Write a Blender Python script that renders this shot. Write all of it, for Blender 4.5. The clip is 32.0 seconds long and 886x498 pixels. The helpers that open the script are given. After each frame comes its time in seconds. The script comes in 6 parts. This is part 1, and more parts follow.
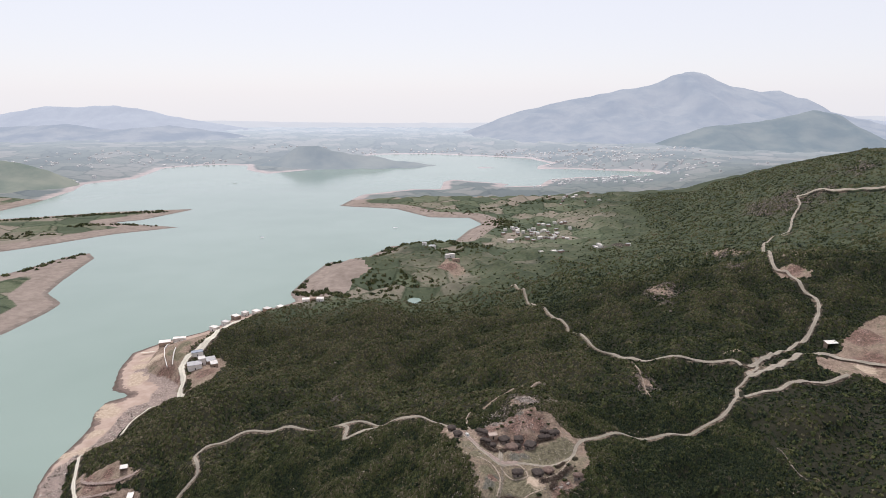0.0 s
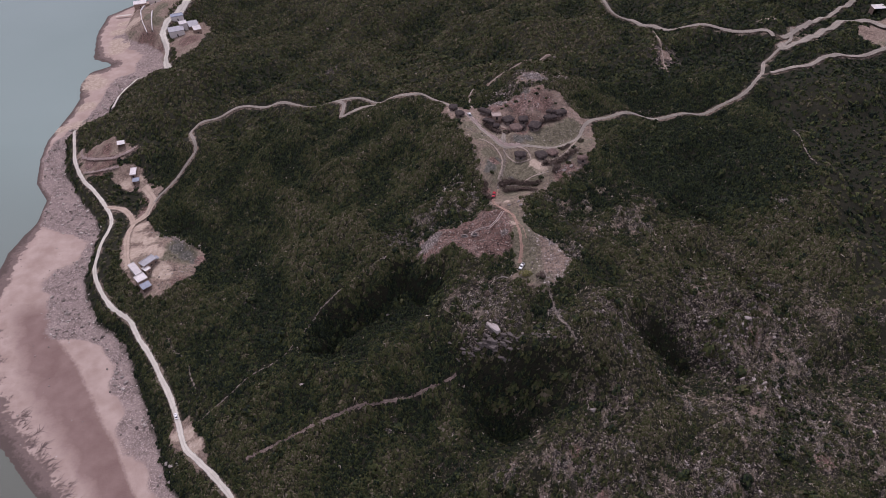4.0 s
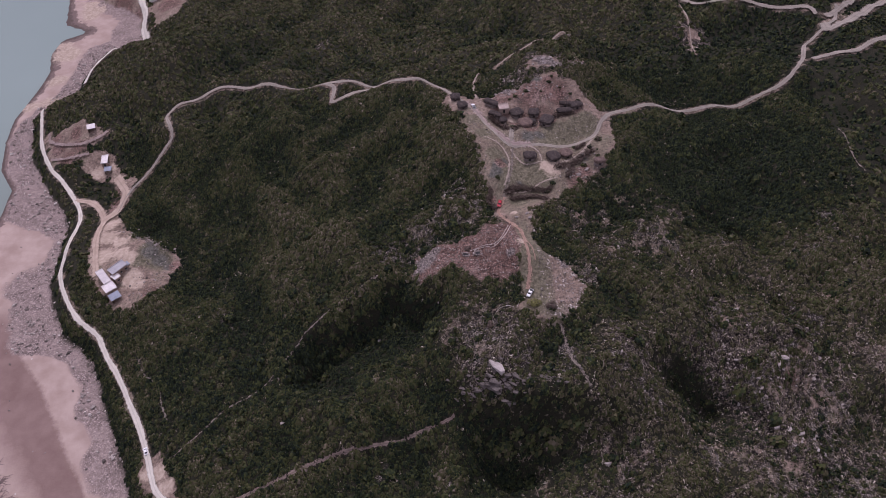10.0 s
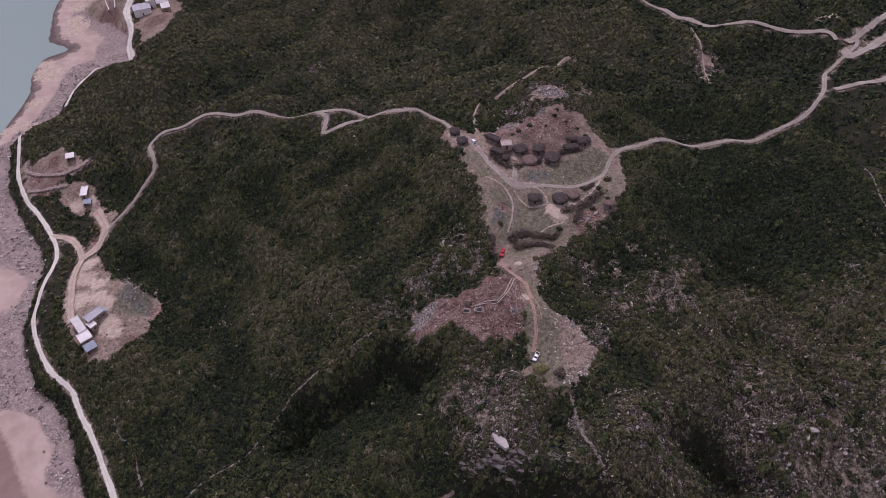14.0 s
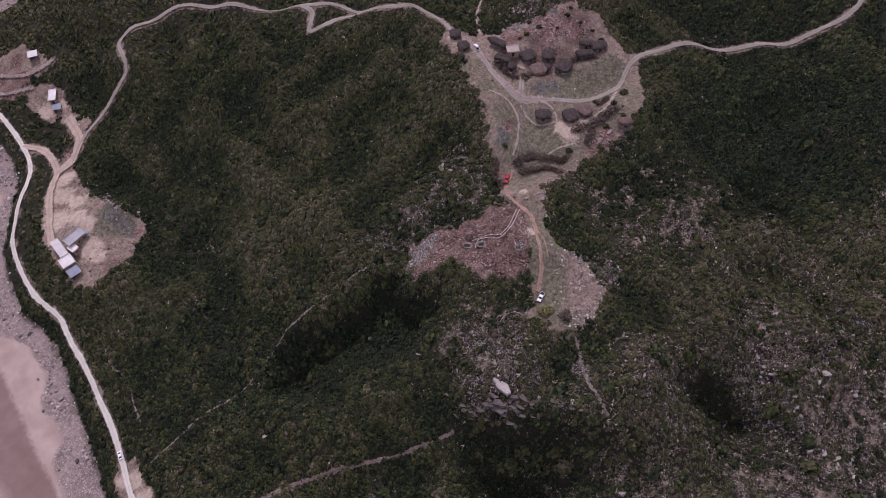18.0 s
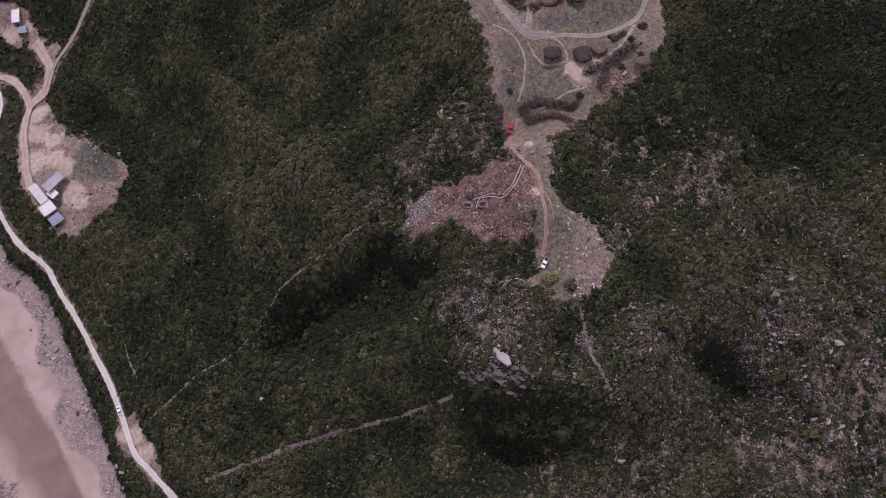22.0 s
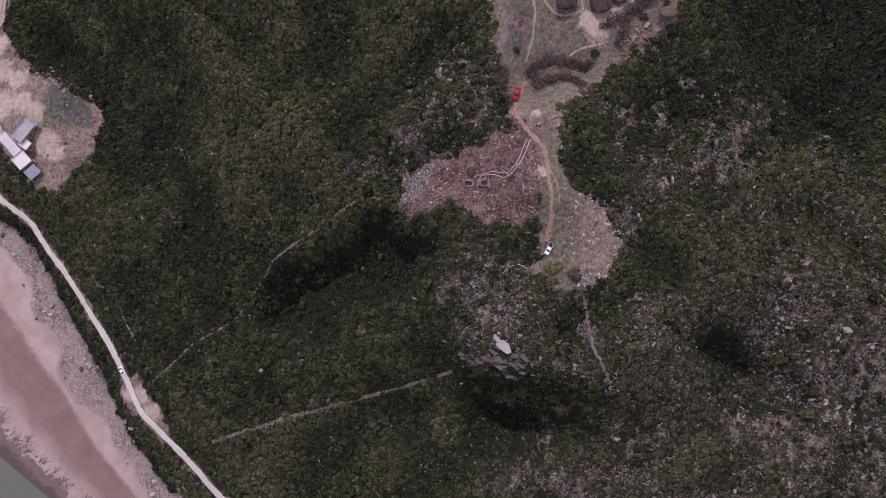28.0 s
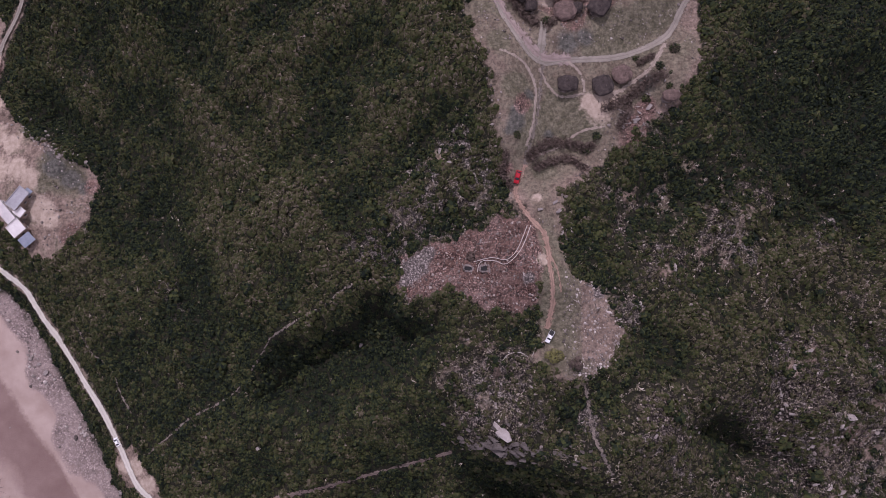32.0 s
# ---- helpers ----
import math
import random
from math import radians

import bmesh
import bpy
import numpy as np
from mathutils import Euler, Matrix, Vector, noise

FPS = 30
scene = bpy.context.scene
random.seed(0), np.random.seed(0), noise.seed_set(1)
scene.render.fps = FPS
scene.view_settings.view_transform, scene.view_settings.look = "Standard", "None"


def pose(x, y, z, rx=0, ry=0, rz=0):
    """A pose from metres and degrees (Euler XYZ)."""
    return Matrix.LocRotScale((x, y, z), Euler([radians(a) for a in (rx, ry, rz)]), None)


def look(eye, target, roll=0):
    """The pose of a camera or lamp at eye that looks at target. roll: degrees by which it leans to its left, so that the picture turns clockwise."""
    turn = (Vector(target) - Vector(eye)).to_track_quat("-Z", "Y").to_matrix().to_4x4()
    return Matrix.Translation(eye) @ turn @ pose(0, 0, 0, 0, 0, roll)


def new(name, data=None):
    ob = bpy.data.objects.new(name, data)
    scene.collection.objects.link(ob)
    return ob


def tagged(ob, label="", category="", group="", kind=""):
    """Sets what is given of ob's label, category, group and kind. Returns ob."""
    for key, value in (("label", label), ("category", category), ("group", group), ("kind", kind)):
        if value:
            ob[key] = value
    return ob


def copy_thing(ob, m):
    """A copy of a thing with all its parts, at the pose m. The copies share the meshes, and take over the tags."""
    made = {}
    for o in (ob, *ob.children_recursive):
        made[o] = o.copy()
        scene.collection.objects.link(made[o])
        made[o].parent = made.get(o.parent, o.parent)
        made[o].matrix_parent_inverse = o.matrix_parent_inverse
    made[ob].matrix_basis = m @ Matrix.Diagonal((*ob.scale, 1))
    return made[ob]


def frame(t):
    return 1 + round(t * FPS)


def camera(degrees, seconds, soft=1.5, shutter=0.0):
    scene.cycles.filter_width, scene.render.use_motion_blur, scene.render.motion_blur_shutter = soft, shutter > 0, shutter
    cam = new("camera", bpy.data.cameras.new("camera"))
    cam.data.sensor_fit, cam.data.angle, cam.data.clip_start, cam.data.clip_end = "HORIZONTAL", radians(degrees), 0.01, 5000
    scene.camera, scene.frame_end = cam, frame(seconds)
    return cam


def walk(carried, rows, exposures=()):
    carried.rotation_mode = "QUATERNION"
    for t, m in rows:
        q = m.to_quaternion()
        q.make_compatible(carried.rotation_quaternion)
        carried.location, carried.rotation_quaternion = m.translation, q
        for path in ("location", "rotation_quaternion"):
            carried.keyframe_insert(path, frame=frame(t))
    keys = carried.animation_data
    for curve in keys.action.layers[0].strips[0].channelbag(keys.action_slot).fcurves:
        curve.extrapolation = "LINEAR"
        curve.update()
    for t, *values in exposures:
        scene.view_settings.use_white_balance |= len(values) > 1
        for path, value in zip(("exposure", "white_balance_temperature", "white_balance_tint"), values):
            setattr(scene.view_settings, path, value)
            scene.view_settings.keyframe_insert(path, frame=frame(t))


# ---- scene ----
EXPO = [(0, -0.58, 6220, 13), (1.2, -0.66, 6190, 15), (2.1, -0.91, 6160, 21), (3, -1.10, 6000, 25), (6, -1.13, 5790, 37), (32, -1.13, 5790, 37)]  # stops, kelvin, tint
cam = camera(68.33, 32.0, soft=0.65)
PATH = [
    (0, pose(-5.53, -242.80, 251.04, 76.53, -0.09, -0.58)),
    (0.5, pose(-5.44, -239.33, 250.82, 80.11, -0.14, -0.53)),
    (1, pose(-5.46, -236.32, 249.81, 77.29, -0.18, -0.50)),
    (1.5, pose(-5.19, -233.19, 249.30, 70.01, -0.15, -0.46)),
    (2, pose(-5.02, -229.99, 249.41, 62.62, -0.08, -0.46)),
    (2.5, pose(-4.93, -226.65, 249.72, 55.25, -0.05, -0.45)),
    (3, pose(-4.71, -223.07, 249.99, 48.68, -0.04, -0.42)),
    (3.5, pose(-4.35, -219.17, 249.97, 48.08, 0.04, -0.39)),
    (5.5, pose(-2.45, -204.08, 247.90, 42.54, -0.09, 0.20)),
    (6, pose(-2.50, -200.83, 247.51, 42.62, -0.11, 0.20)),
    (7, pose(-2.17, -193.99, 247.44, 42.64, -0.07, 0.26)),
    (8, pose(-2.20, -187.26, 247.10, 42.72, -0.11, 0.28)),
    (9, pose(-2.10, -180.07, 247.23, 42.65, -0.10, 0.27)),
    (10, pose(-1.89, -173.36, 246.80, 42.68, -0.09, 0.27)),
    (11, pose(-2.08, -166.20, 246.91, 42.59, -0.14, 0.23)),
    (12, pose(-2.11, -159.26, 246.84, 42.56, -0.16, 0.22)),
    (13, pose(-2.07, -152.30, 246.91, 42.51, -0.18, 0.21)),
    (14, pose(-2.12, -145.09, 246.89, 42.46, -0.21, 0.19)),
    (14.5, pose(-1.94, -141.52, 246.88, 42.42, -0.19, 0.19)),
    (16.2, pose(-2.00, -130.30, 246.30, 42.20, -0.22, 0.18)),
    (16.5, pose(-2.08, -128.65, 245.93, 40.40, -0.24, 0.17)),
    (17, pose(-2.40, -124.89, 246.42, 33.21, -0.27, 0.11)),
    (17.5, pose(-2.37, -120.91, 246.64, 31.91, -0.25, 0.11)),
    (18, pose(-2.14, -117.69, 246.67, 30.98, -0.19, 0.09)),
    (18.5, pose(-1.88, -113.66, 246.59, 28.85, -0.14, 0.13)),
    (19, pose(-1.52, -109.87, 246.62, 26.49, -0.07, 0.16)),
    (20, pose(-1.00, -103.16, 246.41, 26.45, 0.07, 0.15)),
    (21, pose(-0.92, -96.80, 246.28, 26.59, 0.07, 0.17)),
    (21.5, pose(-0.84, -93.57, 246.22, 26.62, 0.07, 0.17)),
    (22, pose(-0.91, -90.42, 246.42, 20.92, 0.07, 0.13)),
    (22.5, pose(-0.74, -86.89, 246.55, 14.77, 0.11, 0.15)),
    (23, pose(-0.57, -83.38, 246.63, 13.19, 0.13, 0.13)),
    (23.5, pose(-0.45, -79.78, 246.77, 9.79, 0.17, 0.12)),
    (24, pose(-0.42, -76.35, 246.74, 7.54, 0.18, 0.10)),
    (25, pose(-0.27, -69.30, 246.76, 7.48, 0.21, 0.12)),
    (25.5, pose(-0.36, -65.81, 246.73, 7.47, 0.19, 0.12)),
    (27.5, pose(0.05, -52.28, 246.56, 7.56, 0.29, 0.13)),
    (28, pose(0.13, -48.86, 246.56, 7.56, 0.31, 0.14)),
    (29, pose(0.29, -42.09, 246.51, 7.60, 0.34, 0.12)),
    (30, pose(0.12, -35.30, 246.76, 7.55, 0.28, 0.16)),
    (31, pose(0.32, -29.36, 246.81, 7.56, 0.32, 0.20)),
    (31.5, pose(0.19, -26.68, 246.95, 7.60, 0.28, 0.19)),
    (32, pose(-0.00, -24.08, 247.12, 7.58, 0.23, 0.18)),
]
walk(cam, PATH, exposures=EXPO)

# ---- light ----
SUN_UP, SUN_FROM = 55, -14  # degrees above the horizon; bearing it shines from, clockwise from +y
world = bpy.data.worlds.new("world")
scene.world = world
world.use_nodes = True
sky = world.node_tree.nodes.new("ShaderNodeTexSky")
sky.sky_type, sky.sun_disc = "NISHITA", False
sky.sun_elevation, sky.sun_rotation = radians(SUN_UP), radians(SUN_FROM)
sky.air_density, sky.dust_density, sky.ozone_density, sky.altitude = 1.0, 1.0, 1.0, 600
back = world.node_tree.nodes["Background"]
back.inputs["Strength"].default_value = 0.12
veil = world.node_tree.nodes.new("ShaderNodeMix")  # bright thin cloud and haze over the whole sky
veil.data_type, veil.inputs[0].default_value, veil.inputs[7].default_value = "RGBA", 0.74, (12.6, 12.3, 12.5, 1)
world.node_tree.links.new(sky.outputs[0], veil.inputs[6])
world.node_tree.links.new(veil.outputs[2], back.inputs["Color"])
sun = new("sun", bpy.data.lights.new("sun", "SUN"))
sun.data.energy, sun.data.angle, sun.data.color = 5.0, radians(0.6), (1.0, 0.95, 0.88)
ux, uy = math.sin(radians(SUN_FROM)), math.cos(radians(SUN_FROM))
sun.matrix_world = look((0, 0, 0), (-ux * math.cos(radians(SUN_UP)), -uy * math.cos(radians(SUN_UP)), -math.sin(radians(SUN_UP))))
sun.location = (0, 0, 900)

# ---- materials ----
def material(name, rough=0.9):
    m = bpy.data.materials.new(name)
    m.use_nodes = True
    n, l = m.node_tree.nodes, m.node_tree.links
    b = n["Principled BSDF"]
    b.inputs["Roughness"].default_value = rough
    b.inputs["Specular IOR Level"].default_value = 0.25
    return m, n, l, b


def grain(n, l, scale, detail=4.0, rough=0.6, where=None):
    t = n.new("ShaderNodeTexNoise")
    t.inputs["Scale"].default_value, t.inputs["Detail"].default_value, t.inputs["Roughness"].default_value = scale, detail, rough
    if where is None:
        where = n.new("ShaderNodeTexCoord").outputs["Object"]
    l.new(where, t.inputs["Vector"])
    return t.outputs["Fac"]


def ramp(n, l, fac, stops):
    r = n.new("ShaderNodeValToRGB")
    e = r.color_ramp.elements
    while len(e) < len(stops):
        e.new(0.5)
    for k, (at, col) in enumerate(stops):
        e[k].position, e[k].color = at, (*col, 1)
    l.new(fac, r.inputs[0])
    return r.outputs[0]


def mix(n, l, fac, a, b, how="MIX"):
    m = n.new("ShaderNodeMix")
    m.data_type, m.blend_type = "RGBA", how
    for socket, v in ((m.inputs[0], fac), (m.inputs[6], a), (m.inputs[7], b)):
        if isinstance(v, (int, float)):
            socket.default_value = v
        elif isinstance(v, tuple):
            socket.default_value = (*v, 1)
        else:
            l.new(v, socket)
    return m.outputs[2]


def calc(n, l, how, a, b=0.0, c=0.0, clamp=False):
    m = n.new("ShaderNodeMath")
    m.operation, m.use_clamp = how, clamp
    for socket, v in zip(m.inputs, (a, b, c)):
        if isinstance(v, (int, float)):
            socket.default_value = v
        else:
            l.new(v, socket)
    return m.outputs[0]


def bump(n, l, b, fac, strength, distance):
    u = n.new("ShaderNodeBump")
    u.inputs["Strength"].default_value, u.inputs["Distance"].default_value = strength, distance
    l.new(fac, u.inputs["Height"])
    l.new(u.outputs[0], b.inputs["Normal"])


def field(n, name):
    a = n.new("ShaderNodeAttribute")
    a.attribute_name = name
    return a.outputs["Fac"]


def mottled(name, light, dark, scale, rough=0.9, relief=0.05, fine=None):
    """A surface between two colours, patchy at one scale and grainy at a finer one."""
    m, n, l, b = material(name, rough)
    big, small = grain(n, l, scale, 3), grain(n, l, fine or scale * 9, 5, 0.7)
    both = calc(n, l, "ADD", calc(n, l, "MULTIPLY", big, 0.6), calc(n, l, "MULTIPLY", small, 0.4))
    l.new(ramp(n, l, both, [(0.36, dark), (0.64, light)]), b.inputs["Base Color"])
    if relief:
        bump(n, l, b, small, 0.6, relief)
    return m


def plots(n, l, size, crops):
    """A patchwork of fields of about that size, parted by darker hedges."""
    v, e = n.new("ShaderNodeTexVoronoi"), n.new("ShaderNodeTexVoronoi")
    e.feature = "DISTANCE_TO_EDGE"
    where = n.new("ShaderNodeTexCoord").outputs["Object"]
    for t in (v, e):
        t.inputs["Scale"].default_value, t.inputs["Randomness"].default_value = 1 / size, 0.8
        l.new(where, t.inputs["Vector"])
    apart = n.new("ShaderNodeSeparateColor")
    l.new(v.outputs["Color"], apart.inputs[0])
    col = ramp(n, l, calc(n, l, "MULTIPLY_ADD", grain(n, l, 4.5 / size, 4, 0.7), 0.7, calc(n, l, "MULTIPLY_ADD", apart.outputs[0], 0.8, -0.25)), crops)
    hedge = ramp(n, l, calc(n, l, "ADD", e.outputs["Distance"], calc(n, l, "MULTIPLY", calc(n, l, "SUBTRACT", grain(n, l, 9 / size, 4, 0.7), 0.5), 0.12)), [(0.01, (0.45, 0.52, 0.45)), (0.06, (1, 1, 1))])
    return mix(n, l, 1.0, col, hedge, "MULTIPLY")


def rubble(n, l, size):
    """Loose stones of about that size: each its own shade, with dark gaps between."""
    v = n.new("ShaderNodeTexVoronoi")
    v.inputs["Scale"].default_value = 1 / size
    l.new(n.new("ShaderNodeTexCoord").outputs["Object"], v.inputs["Vector"])
    apart = n.new("ShaderNodeSeparateColor")
    l.new(v.outputs["Color"], apart.inputs[0])
    gap = ramp(n, l, v.outputs["Distance"], [(0.30, (1, 1, 1)), (0.62, (0.35, 0.35, 0.35))])
    return mix(n, l, 1.0, ramp(n, l, apart.outputs[0], [(0.1, (0.5, 0.5, 0.5)), (0.6, (0.95, 0.95, 0.95)), (0.95, (1.9, 1.9, 1.95))]), gap, "MULTIPLY")


def ground_material():
    m, n, l, b = material("ground", 0.95)
    b.inputs["Specular IOR Level"].default_value = 0.1
    coarse, middle, fine, tiny = grain(n, l, 0.02, 4), grain(n, l, 0.11, 5), grain(n, l, 0.55, 5, 0.7), grain(n, l, 2.4, 4, 0.7)
    lumps = calc(n, l, "ADD", calc(n, l, "MULTIPLY", middle, 0.5), calc(n, l, "MULTIPLY", fine, 0.5))
    # litter and dry grass between the shrubs, with stone showing where the ground is rocky
    litter = ramp(n, l, calc(n, l, "ADD", calc(n, l, "MULTIPLY", lumps, 0.6), calc(n, l, "MULTIPLY", tiny, 0.4)), [(0.36, (0.012, 0.013, 0.009)), (0.54, (0.028, 0.027, 0.017)), (0.76, (0.095, 0.08, 0.06))])
    grit = calc(n, l, "ADD", calc(n, l, "MULTIPLY", tiny, 0.62), calc(n, l, "MULTIPLY", fine, 0.38))
    stone = mix(n, l, 1.0, ramp(n, l, grit, [(0.40, (0.018, 0.015, 0.012)), (0.50, (0.075, 0.062, 0.05)), (0.60, (0.33, 0.275, 0.225))]), rubble(n, l, 0.7), "MULTIPLY")
    rocky = calc(n, l, "MULTIPLY_ADD", calc(n, l, "ADD", field(n, "rocky"), calc(n, l, "SUBTRACT", lumps, 0.5)), 5.0, -2.5, clamp=True)
    col = mix(n, l, rocky, litter, stone)
    # dry grass where the shrubs stand apart
    dry = ramp(n, l, calc(n, l, "ADD", calc(n, l, "MULTIPLY", tiny, 0.6), calc(n, l, "MULTIPLY", fine, 0.4)), [(0.43, (0.018, 0.016, 0.013)), (0.52, (0.072, 0.061, 0.051)), (0.61, (0.39, 0.345, 0.30))])
    col = mix(n, l, calc(n, l, "MULTIPLY_ADD", calc(n, l, "ADD", field(n, "straw"), calc(n, l, "MULTIPLY", calc(n, l, "SUBTRACT", fine, 0.5), 0.9)), 3.0, -0.75, clamp=True), col, dry)
    # farmland beyond the hills, its colours paled and greyed in place of haze
    fields = plots(n, l, 48.0, [(0.2, (0.065, 0.08, 0.05)), (0.45, (0.10, 0.115, 0.07)), (0.62, (0.14, 0.135, 0.095)), (0.8, (0.21, 0.18, 0.145))])
    canopy = ramp(n, l, calc(n, l, "ADD", calc(n, l, "MULTIPLY", grain(n, l, 0.16, 5, 0.75), 0.6), calc(n, l, "MULTIPLY", coarse, 0.4)), [(0.36, (0.024, 0.034, 0.022)), (0.5, (0.05, 0.061, 0.035)), (0.66, (0.09, 0.094, 0.055))])
    col = mix(n, l, calc(n, l, "MULTIPLY", field(n, "wood"), calc(n, l, "SUBTRACT", 1.0, rocky)), col, canopy)
    col = mix(n, l, field(n, "farm"), col, fields)
    # trodden ground
    soil = ramp(n, l, lumps, [(0.33, (0.112, 0.082, 0.063)), (0.47, (0.205, 0.153, 0.119)), (0.64, (0.36, 0.272, 0.217))])
    turf = ramp(n, l, fine, [(0.38, (0.095, 0.087, 0.056)), (0.65, (0.192, 0.168, 0.118))])
    soil = mix(n, l, calc(n, l, "MULTIPLY_ADD", middle, 6.0, -3.1, clamp=True), soil, turf)
    fleck = ramp(n, l, grain(n, l, 1.15, 3, 0.8), [(0.36, (0.62, 0.62, 0.62)), (0.5, (1.0, 1.0, 1.0)), (0.70, (1.45, 1.42, 1.38))])
    turf = mix(n, l, 1.0, turf, fleck, "MULTIPLY")
    soil = mix(n, l, 1.0, soil, fleck, "MULTIPLY")
    soil = mix(n, l, calc(n, l, "MULTIPLY_ADD", calc(n, l, "ADD", field(n, "turf"), calc(n, l, "SUBTRACT", lumps, 0.5)), 3.0, -1.0, clamp=True), soil, turf)
    ash = ramp(n, l, fine, [(0.35, (0.06, 0.058, 0.048)), (0.65, (0.145, 0.138, 0.116))])
    ash = mix(n, l, 1.0, ash, fleck, "MULTIPLY")
    slate = mix(n, l, 1.0, (0.25, 0.213, 0.188), rubble(n, l, 0.42), "MULTIPLY")
    soil = mix(n, l, calc(n, l, "MULTIPLY_ADD", calc(n, l, "ADD", field(n, "ash"), calc(n, l, "SUBTRACT", lumps, 0.5)), 2.6, -0.8, clamp=True), soil, ash)
    red = ramp(n, l, lumps, [(0.34, (0.08, 0.046, 0.036)), (0.5, (0.20, 0.125, 0.10)), (0.68, (0.36, 0.262, 0.222))])
    red = mix(n, l, 1.0, red, fleck, "MULTIPLY")
    red = mix(n, l, calc(n, l, "MULTIPLY_ADD", grain(n, l, 0.3, 3), 3.0, -0.75, clamp=True), red, mix(n, l, 1.0, red, rubble(n, l, 0.36), "MULTIPLY"))
    edge = calc(n, l, "MULTIPLY", calc(n, l, "SUBTRACT", lumps, 0.5), 1.6)
    def soft(name, k=4.0):
        return calc(n, l, "MULTIPLY_ADD", calc(n, l, "ADD", field(n, name), edge), k, 0.5 - k / 2, clamp=True)
    col = mix(n, l, soft("bare"), col, soil)
    col = mix(n, l, soft("red"), col, red)
    col = mix(n, l, soft("slate"), col, slate)
    sand_at = soft("pale", 3.0)
    sand = ramp(n, l, fine, [(0.35, (0.32, 0.248, 0.185)), (0.65, (0.50, 0.402, 0.315))])
    # the drawn-down shore: gravel above, mud below, a pale dried rim between
    gravel = ramp(n, l, calc(n, l, "ADD", calc(n, l, "MULTIPLY", tiny, 0.5), calc(n, l, "MULTIPLY", fine, 0.5)), [(0.35, (0.175, 0.136, 0.119)), (0.5, (0.30, 0.236, 0.206)), (0.64, (0.45, 0.362, 0.315))])
    gravel = mix(n, l, calc(n, l, "MULTIPLY_ADD", middle, 2.0, -0.6, clamp=True), gravel, mix(n, l, 1.0, gravel, rubble(n, l, 0.55), "MULTIPLY"))
    silt = ramp(n, l, calc(n, l, "ADD", calc(n, l, "MULTIPLY", coarse, 0.3), calc(n, l, "MULTIPLY", middle, 0.7)), [(0.38, (0.20, 0.133, 0.112)), (0.6, (0.25, 0.174, 0.148))])
    rim = ramp(n, l, middle, [(0.35, (0.34, 0.252, 0.207)), (0.65, (0.44, 0.342, 0.285))])
    sd = field(n, "shore")
    d = calc(n, l, "ADD", sd, calc(n, l, "MULTIPLY", calc(n, l, "SUBTRACT", lumps, 0.5), 9.0))
    bed = calc(n, l, "MULTIPLY_ADD", coarse, 2.0, calc(n, l, "MULTIPLY_ADD", fine, 1.6, sd))
    band = calc(n, l, "MULTIPLY", calc(n, l, "MULTIPLY_ADD", bed, -1.1, 20.0, clamp=True), calc(n, l, "MULTIPLY_ADD", calc(n, l, "MULTIPLY_ADD", middle, 9.0, bed), 0.3, -3.9, clamp=True))
    band = calc(n, l, "MULTIPLY", band, calc(n, l, "MULTIPLY_ADD", field(n, "silt"), 1.6, -0.2, clamp=True))
    mud = mix(n, l, band, rim, silt)
    wet = mix(n, l, calc(n, l, "MULTIPLY_ADD", d, 0.8, -1.0, clamp=True), (0.105, 0.08, 0.068), (0.175, 0.13, 0.112))
    mud = mix(n, l, calc(n, l, "MULTIPLY_ADD", d, -1.3, 5.9, clamp=True), mud, wet)
    stony = soft("stony", 2.2)
    beach = mix(n, l, stony, mud, gravel)
    # old grey silt on the spits and round the far bays
    beach = mix(n, l, calc(n, l, "MULTIPLY", field(n, "grey"), 0.75), beach, ramp(n, l, calc(n, l, "ADD", calc(n, l, "MULTIPLY", middle, 0.5), calc(n, l, "MULTIPLY", coarse, 0.5)), [(0.36, (0.135, 0.115, 0.10)), (0.62, (0.23, 0.195, 0.17))]))
    col = mix(n, l, calc(n, l, "MULTIPLY_ADD", d, -0.7, 17.3, clamp=True), col, beach)
    col = mix(n, l, sand_at, col, sand)
    l.new(col, b.inputs["Base Color"])
    bump(n, l, b, calc(n, l, "ADD", fine, tiny), 0.7, 0.25)
    return m


def water_material():
    m, n, l, b = material("lake_water", 0.12)
    wide = grain(n, l, 0.004, 3)
    clear = ramp(n, l, wide, [(0.35, (0.205, 0.268, 0.232)), (0.65, (0.235, 0.298, 0.262))])
    place = n.new("ShaderNodeSeparateXYZ")
    l.new(n.new("ShaderNodeTexCoord").outputs["Object"], place.inputs[0])
    # silt from the mud flats clouds the near cove
    l.new(mix(n, l, calc(n, l, "MULTIPLY_ADD", place.outputs[1], -1 / 260, 0.62, clamp=True), clear, (0.135, 0.14, 0.112)), b.inputs["Base Color"])
    b.inputs["IOR"].default_value, b.inputs["Specular IOR Level"].default_value = 1.33, 0.5
    bump(n, l, b, grain(n, l, 0.6, 4), 0.25, 0.15)
    return m


